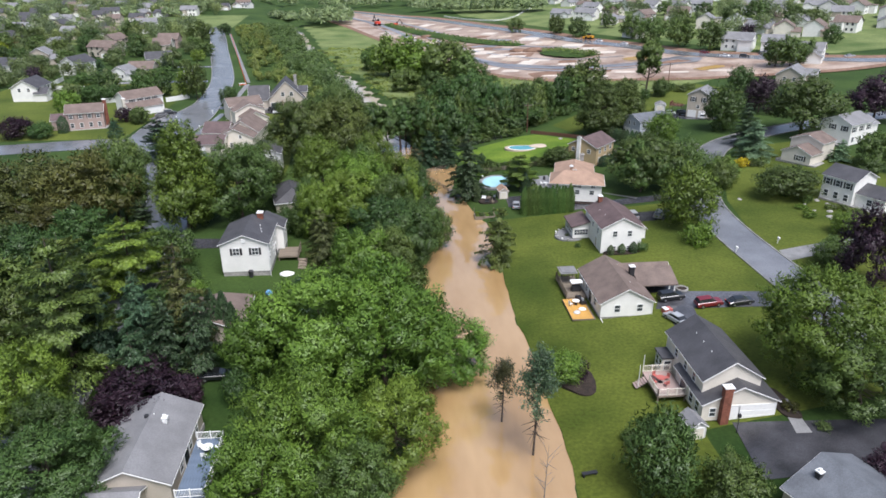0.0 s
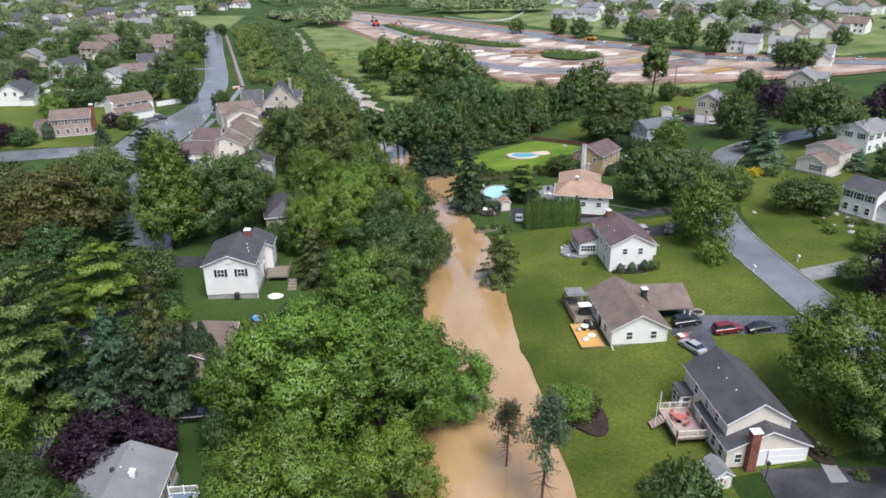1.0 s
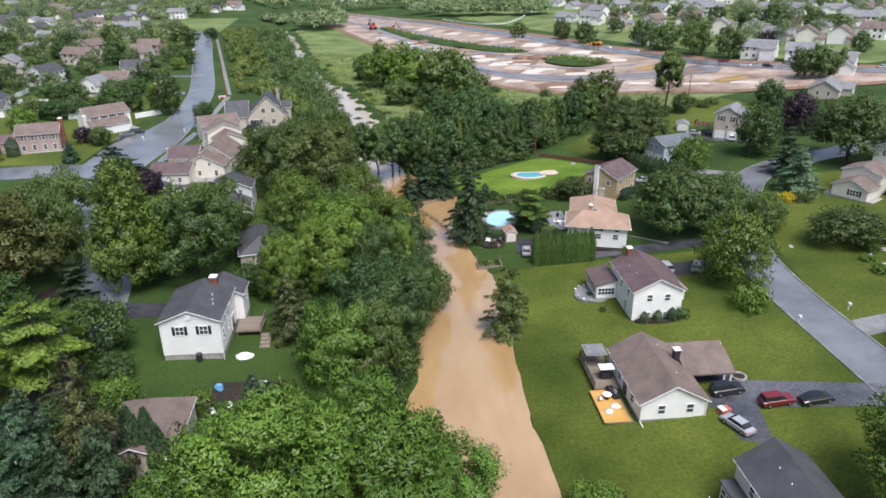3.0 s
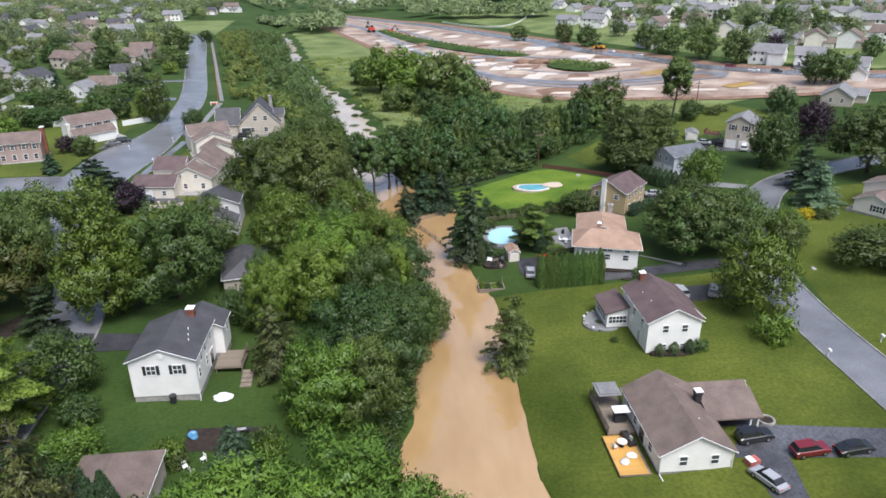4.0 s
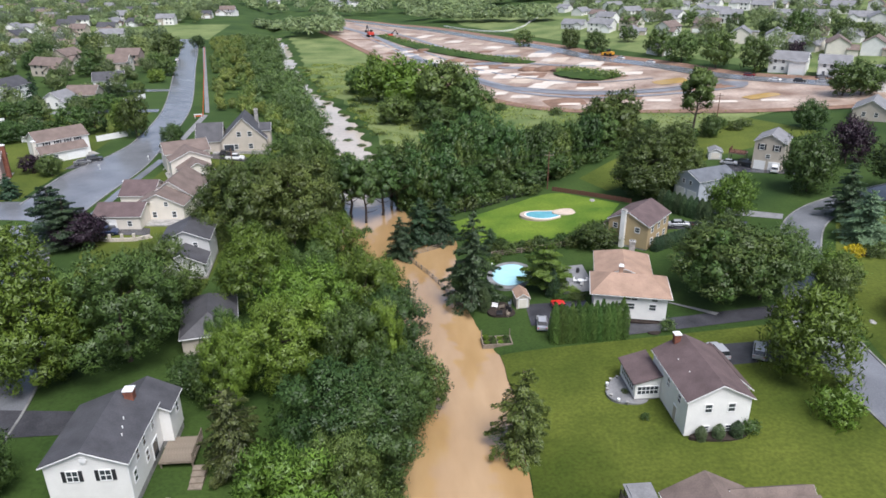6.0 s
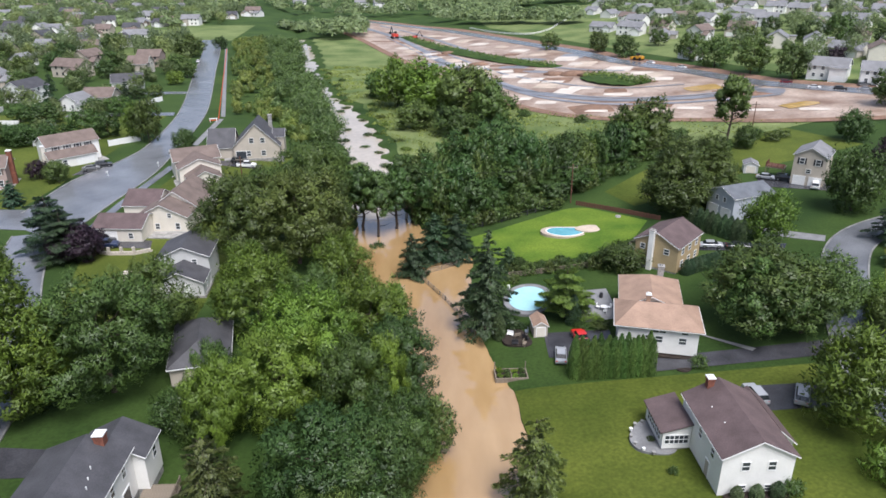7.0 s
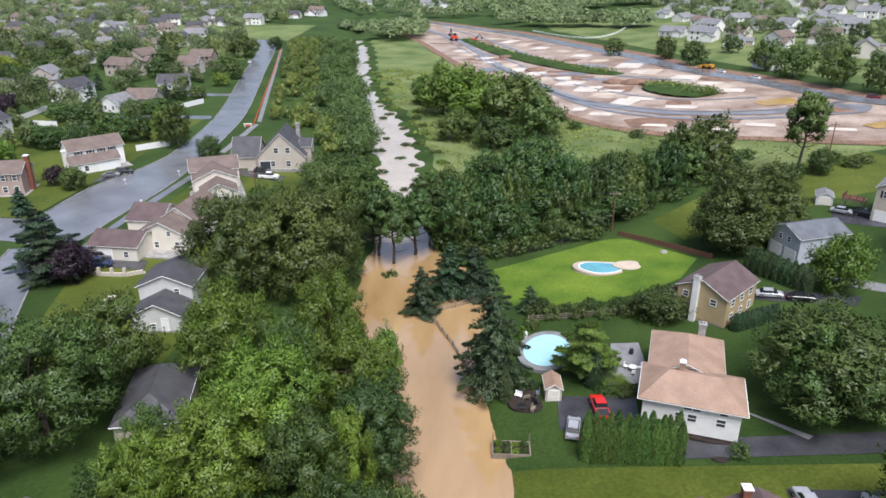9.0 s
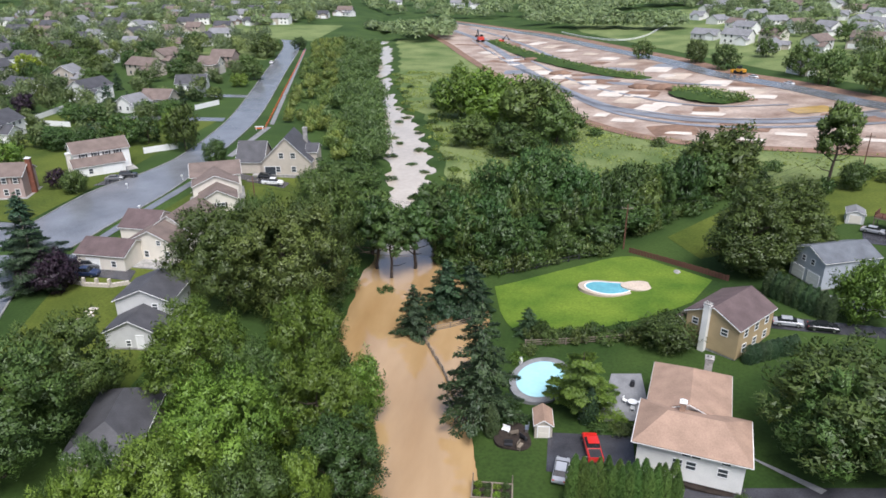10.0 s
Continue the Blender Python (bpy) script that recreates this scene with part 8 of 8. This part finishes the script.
def grove(pts, label, per=500, size=0.72, tint=(1, 1, 1), category="trees"):
    """Many trees too far off to count, in one mesh: trunkless crowns of lobes."""
    rng = np.random.default_rng(len(pts) + 7)
    ps, ns = [], []
    for x, y, h, r in pts:
        k = 12
        d = unit(rng.normal(size=(k, 3)))
        cs = np.array((0, 0, h * 0.52)) + d * np.array((r, r, h * 0.46)) * rng.uniform(0.35, 0.75, (k, 1))
        pick = rng.integers(0, k, per)
        e = unit(rng.normal(size=(per, 3)))
        q = cs[pick] + e * r * 0.42 * rng.uniform(0.7, 1.15, (per, 1))
        q[:, 2] = np.maximum(q[:, 2], 0.2)
        ps.append(q + np.array((x, y, ground(x, y))))
        ns.append(unit(e + 0.4 * unit(q - np.array((0, 0, h * 0.4))) + rng.normal(size=e.shape) * 0.4))
    ns = np.concatenate(ns)
    ob = leaf_cloud("tree_grove", np.concatenate(ps), ns, size, LEAF, None, rng, -0.3, shade=ns)
    ob.color = (*tint, 1)
    return tagged(ob, label, category, kind="stuff")


def suburb_trees(count, xs, ys, ok, rr):
    pts = []
    while len(pts) < count:
        x, y = scatter.uniform(*xs), scatter.uniform(*ys)
        if not ok(x, y):
            continue
        r = scatter.uniform(*rr)
        if clear_of(x, y, 4.5 + r * 0.8) and all(math.hypot(x - a, y - b) > (r + q) * 0.62 for a, b, c, q in pts):
            pts.append((x, y, r * scatter.uniform(1.7, 2.3), r))
    return pts


# crown tints lifted and blued to paint distance haze into the leaves
HAZE_TINTS = (((1.8, 1.55, 2.9), "dark green"), ((2.1, 1.8, 3.1), "green"), ((2.4, 1.95, 2.8), "olive green"), ((1.5, 1.35, 2.7), "deep green"))
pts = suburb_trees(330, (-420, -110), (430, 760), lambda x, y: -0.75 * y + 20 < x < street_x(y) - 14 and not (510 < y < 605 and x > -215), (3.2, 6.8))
for k, (tint, word) in enumerate(HAZE_TINTS):
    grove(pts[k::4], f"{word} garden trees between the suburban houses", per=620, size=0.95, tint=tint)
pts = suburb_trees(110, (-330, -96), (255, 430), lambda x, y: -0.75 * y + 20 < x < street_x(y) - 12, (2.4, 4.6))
for k, (tint, word) in enumerate(HAZE_TINTS[:2]):
    # nearer gardens take a weaker share of the haze tint
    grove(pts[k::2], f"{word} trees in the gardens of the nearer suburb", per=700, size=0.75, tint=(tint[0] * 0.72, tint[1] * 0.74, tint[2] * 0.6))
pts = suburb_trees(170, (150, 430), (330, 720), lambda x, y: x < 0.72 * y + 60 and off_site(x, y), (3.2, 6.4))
for k, (tint, word) in enumerate(HAZE_TINTS[:2]):
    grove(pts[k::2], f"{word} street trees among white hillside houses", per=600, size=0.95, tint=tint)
# thicket between the straight street and the creek
near_pts, bank_pts = [], []
for k in range(330):
    y = scatter.uniform(262, 505)
    x0, x1 = street_x(y) + 13.0, edges(y)[0] - 1.5
    if y < 300:
        x0 = max(x0, -27 - (y - 262) * 0.6)
    x = scatter.uniform(x0, x1)
    u = (x - x0) / (x1 - x0)
    (bank_pts if u > 0.5 else near_pts).append((x, y, scatter.uniform(2.2, 4.5) + 5.5 * u, scatter.uniform(1.5, 2.6) + 2.2 * u * u))
grove(near_pts[::2], "light green scrub thicket beside the straight street", 420, 0.62, (2.1, 1.7, 1.6), "thicket")
grove(near_pts[1::2], "green scrub thicket beside the straight street", 420, 0.62, (1.6, 1.5, 1.5), "thicket")
grove(bank_pts, "green trees and scrub along the upper creek", 640, 0.72, (1.15, 1.2, 1.4), "thicket")
# woodland belt behind the pool lawn
FRONT = ([-4, 19, 32, 39, 48, 58, 66, 76], [205, 199, 206, 208, 219, 227, 235, 240])
for i in range(50):
    u = i / 49
    x = -3 + 78 * u + 2 * math.sin(i * 2.4)
    y = float(np.interp(x, *FRONT)) + 4.5 + 5.5 * (i % 3) + 2 * math.sin(i * 1.7)
    if abs(x - 42.8) < 3.5 and y < 217 or edges(y)[0] - 1 < x < edges(y)[1] + 1:
        continue
    tree("wood", x, y, 11.5 + 4.0 * math.sin(i * 2.3) - 4.0 * u, 3.9 + 1.3 * math.sin(i * 1.7), (DARK, OLIVE, GREEN, DARK)[i % 4], place="in the dark woodland belt", group="woodland belt")
for i in range(40):
    u = i / 39
    x = 2 + 68 * u + 2 * math.sin(i * 3.1)
    y = float(np.interp(x, *FRONT)) + 2.4 + 1.5 * math.sin(i * 2.2)
    if abs(x - 42.8) < 2.5 or edges(y)[0] - 1 < x < edges(y)[1] + 1:
        continue
    tree("shrub", x, y, 3.2 + math.sin(i * 1.9), 2.6, (DARK, GREEN, OLIVE)[i % 3], place="under the woodland belt", group="woodland shrubs")
# low shrubs and rough edges along the water
for i in range(60):
    y = 62 + i * 2.3
    x = edges(y)[0] - 1.2 - 1.6 * abs(math.sin(i * 2.7))
    tree("shrub", x, y, 2.2 + 1.4 * math.sin(i * 1.3), 2.2, (GREEN, DARK, OLIVE)[i % 3], place="on the wooded bank", group="bank shrubs")
for i in range(18):
    y = 232 + i * 11
    x = edges(y)[1] + 2.5 + 4.5 * abs(math.sin(i * 1.9))
    tree("shrub", x, y, 1.0 + 0.5 * math.sin(i), 1.8, (LIGHT, OLIVE, GREEN)[i % 3], place="at the meadow's edge", group="meadow shrubs")
for x, y in ((34.9, 330), (74, 262), (85, 258), (104, 252), (98, 246), (106, 246), (110, 249), (45, 300), (62, 285)):
    tree("shrub", x, y, 2.6, 2.4, GREEN, place="on rough grass by the site")


for i in range(15):
    y = 243 + i * 7.3
    xl, xr = edges(y)
    tree("shrub", xl + (xr - xl) * (0.5 + 0.42 * math.sin(i * 2.3)), y, 0.8 + 0.3 * math.sin(i * 1.3), 1.3 + 0.6 * abs(math.sin(i * 0.9)), GREEN, z=water_level(y) - 0.1, place="standing in the shallow creek", group="creek grass")


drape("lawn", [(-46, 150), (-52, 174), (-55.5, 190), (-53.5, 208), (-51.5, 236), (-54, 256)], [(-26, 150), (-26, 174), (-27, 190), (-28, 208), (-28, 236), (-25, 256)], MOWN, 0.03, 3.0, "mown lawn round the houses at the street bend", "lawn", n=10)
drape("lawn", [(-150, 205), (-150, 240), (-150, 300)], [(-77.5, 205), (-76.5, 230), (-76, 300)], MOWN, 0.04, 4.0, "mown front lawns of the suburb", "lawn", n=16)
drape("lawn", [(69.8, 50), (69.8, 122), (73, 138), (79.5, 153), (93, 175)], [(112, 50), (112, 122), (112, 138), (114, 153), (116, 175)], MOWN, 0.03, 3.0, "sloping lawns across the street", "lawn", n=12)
drape("lawn", [(52, 216), (64, 228), (84, 246), (116, 258)], [(56, 205), (72, 212), (92, 224), (126, 236)], MOWN, 0.05, 3.0, "open lawn behind the houses by the site", "lawn", n=8)
# far lawns in the pale meadow colour, standing in for haze over them
drape("lawn", [(float(np.interp(y, [288, 325, 364, 398, 489, 592], [192, 160, 146, 128, 96, 60])), y) for y in range(290, 720, 20)], [(440, y) for y in range(290, 720, 20)], MEADOW, 0.12, 15.0, "lawns of the hillside suburb, paled in colour for haze", "lawn", n=24)
drape("lawn", [(-430, y) for y in range(430, 800, 20)], [(street_x(min(y, 515)) - 9 - max(0, y - 515) * 0.2, y) for y in range(430, 800, 20)], MEADOW, 0.1, 15.0, "lawns of the distant suburb, paled in colour for haze", "lawn", n=24)
drape("meadow", smooth_line([(-196, 533), (-150, 520), (-106, 512)]), smooth_line([(-220, 596), (-175, 603), (-112, 612)]), MEADOW, 0.15, 6.0, "open rough grass field beyond the straight street", "field", n=10)


# tall grass tufts of the meadow, one mesh
def tufts(name, count, region, size, tint, label):
    rng = np.random.default_rng(count)
    pts = []
    while len(pts) < count:
        y = rng.uniform(*region)
        x0 = edges(y)[1] + 3
        x1 = float(np.interp(y, [210, 218, 226, 234, 245, 262, 285, 297, 318, 340, 395, 470], [32, 42, 51, 60, 78, 125, 78, 58, 44, 35, 17, -7]))
        x = rng.uniform(x0, x1)
        if noise.noise(Vector((x * 0.12, y * 0.12, 3))) > -0.15:
            pts.append((x, y, ground(x, y) + 0.3))
    p = np.array(pts)
    nrm = unit(rng.normal(size=p.shape) * 0.5 + np.array((0, -0.3, 0.8)))
    ob = leaf_cloud(name, p, nrm, size, LEAF, None, rng, 0.0)
    ob.color = (*tint, 1)
    tagged(ob, label, "grass", kind="stuff")


tufts("meadow_grass", 16000, (225, 430), 0.75, (2.0, 1.65, 1.2), "tufts of tall light green meadow grass")


# far woods, one mesh each: too many trees to count; tint carries painted haze
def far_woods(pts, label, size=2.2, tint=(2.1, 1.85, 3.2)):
    rng = np.random.default_rng(len(pts))
    ps, ns = [], []
    for x, y, h, r in pts:
        d = unit(rng.normal(size=(220, 3)))
        d[:, 2] = np.abs(d[:, 2]) - 0.25
        ps.append(np.array((x, y, ground(x, y) + h * 0.5)) + d * np.array((r, r, h * 0.55)) * rng.uniform(0.8, 1.1, (220, 1)))
        ns.append(unit(d + np.array((0, 0, 0.4)) + rng.normal(size=d.shape) * 0.3))
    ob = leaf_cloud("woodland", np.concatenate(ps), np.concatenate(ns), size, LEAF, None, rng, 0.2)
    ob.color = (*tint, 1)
    tagged(ob, label, "woodland", kind="stuff")


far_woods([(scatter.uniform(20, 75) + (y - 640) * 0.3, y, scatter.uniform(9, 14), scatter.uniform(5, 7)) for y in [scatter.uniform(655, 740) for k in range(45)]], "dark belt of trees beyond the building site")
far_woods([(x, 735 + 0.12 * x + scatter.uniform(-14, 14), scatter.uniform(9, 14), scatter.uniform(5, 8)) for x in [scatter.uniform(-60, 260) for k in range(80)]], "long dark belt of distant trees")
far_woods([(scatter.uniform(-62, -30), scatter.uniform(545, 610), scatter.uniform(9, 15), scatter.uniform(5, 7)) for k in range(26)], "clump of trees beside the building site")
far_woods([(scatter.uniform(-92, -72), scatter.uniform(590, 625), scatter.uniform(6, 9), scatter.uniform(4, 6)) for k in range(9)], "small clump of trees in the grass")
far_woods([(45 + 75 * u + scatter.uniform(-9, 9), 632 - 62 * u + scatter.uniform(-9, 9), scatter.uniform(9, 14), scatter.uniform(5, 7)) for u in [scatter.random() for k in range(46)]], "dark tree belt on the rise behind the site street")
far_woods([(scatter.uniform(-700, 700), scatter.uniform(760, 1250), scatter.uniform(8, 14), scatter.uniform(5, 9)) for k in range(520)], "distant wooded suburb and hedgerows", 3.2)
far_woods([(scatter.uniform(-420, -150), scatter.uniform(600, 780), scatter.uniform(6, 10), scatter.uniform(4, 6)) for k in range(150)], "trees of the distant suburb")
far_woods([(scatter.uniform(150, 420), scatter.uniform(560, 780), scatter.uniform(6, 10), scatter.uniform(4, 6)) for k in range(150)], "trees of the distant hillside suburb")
# grassy spoil banks on the site
for pts, w in (([(0, 560), (20, 505), (40, 455), (62, 412), (76, 394)], 7), ([(84, 364), (92, 350), (99, 338)], 12)):
    line = smooth_line(pts)
    bm = B()
    prev = None
    for i, p in enumerate(line):
        t = i / (len(line) - 1)
        ww = w * (0.35 + 0.65 * math.sin(math.pi * min(1, max(0.05, t))) ** 0.5)
        a = line[min(len(line) - 1, i + 1)] - line[max(0, i - 1)]
        a = np.array((-a[1], a[0])) / np.linalg.norm(a)
        ring = [bm.verts.new((*(p + a * ww * u), ground(*p) + 0.3 + 1.6 * (1 - u * u) * math.sin(math.pi * t) ** 0.4 + 0.25 * math.sin(i * 1.9 + u * 5))) for u in (-1, -0.6, -0.2, 0.2, 0.6, 1)]
        if prev:
            for k in range(5):
                bm.faces.new((prev[k], ring[k], ring[k + 1], prev[k + 1]))
        prev = ring
    weeds = np.random.default_rng(int(w))
    wp = np.array([(*(line[int(t * (len(line) - 1))] + weeds.uniform(-w, w, 2) * 0.45), 0) for t in weeds.uniform(0.06, 0.94, 900)])
    wp[:, 2] = [ground(a, b) + 1.2 + 0.8 * weeds.random() for a, b, c in wp]
    ob = leaf_cloud("weeds", wp, unit(weeds.normal(size=wp.shape) * 0.5 + np.array((0, -0.2, 0.8))), 1.3, LEAF, None, weeds, 0.0)
    ob.color = (1.3, 1.25, 1.0, 1)
    tagged(ob, "rough green weeds on the spoil bank", "weeds", kind="stuff")
    bmesh.ops.recalc_face_normals(bm, faces=bm.faces)
    tagged(part("spoil_bank", bm, GRASS, smooth=True), "long grassy spoil bank across the mud", "earth bank", kind="structure")

clear_stock()
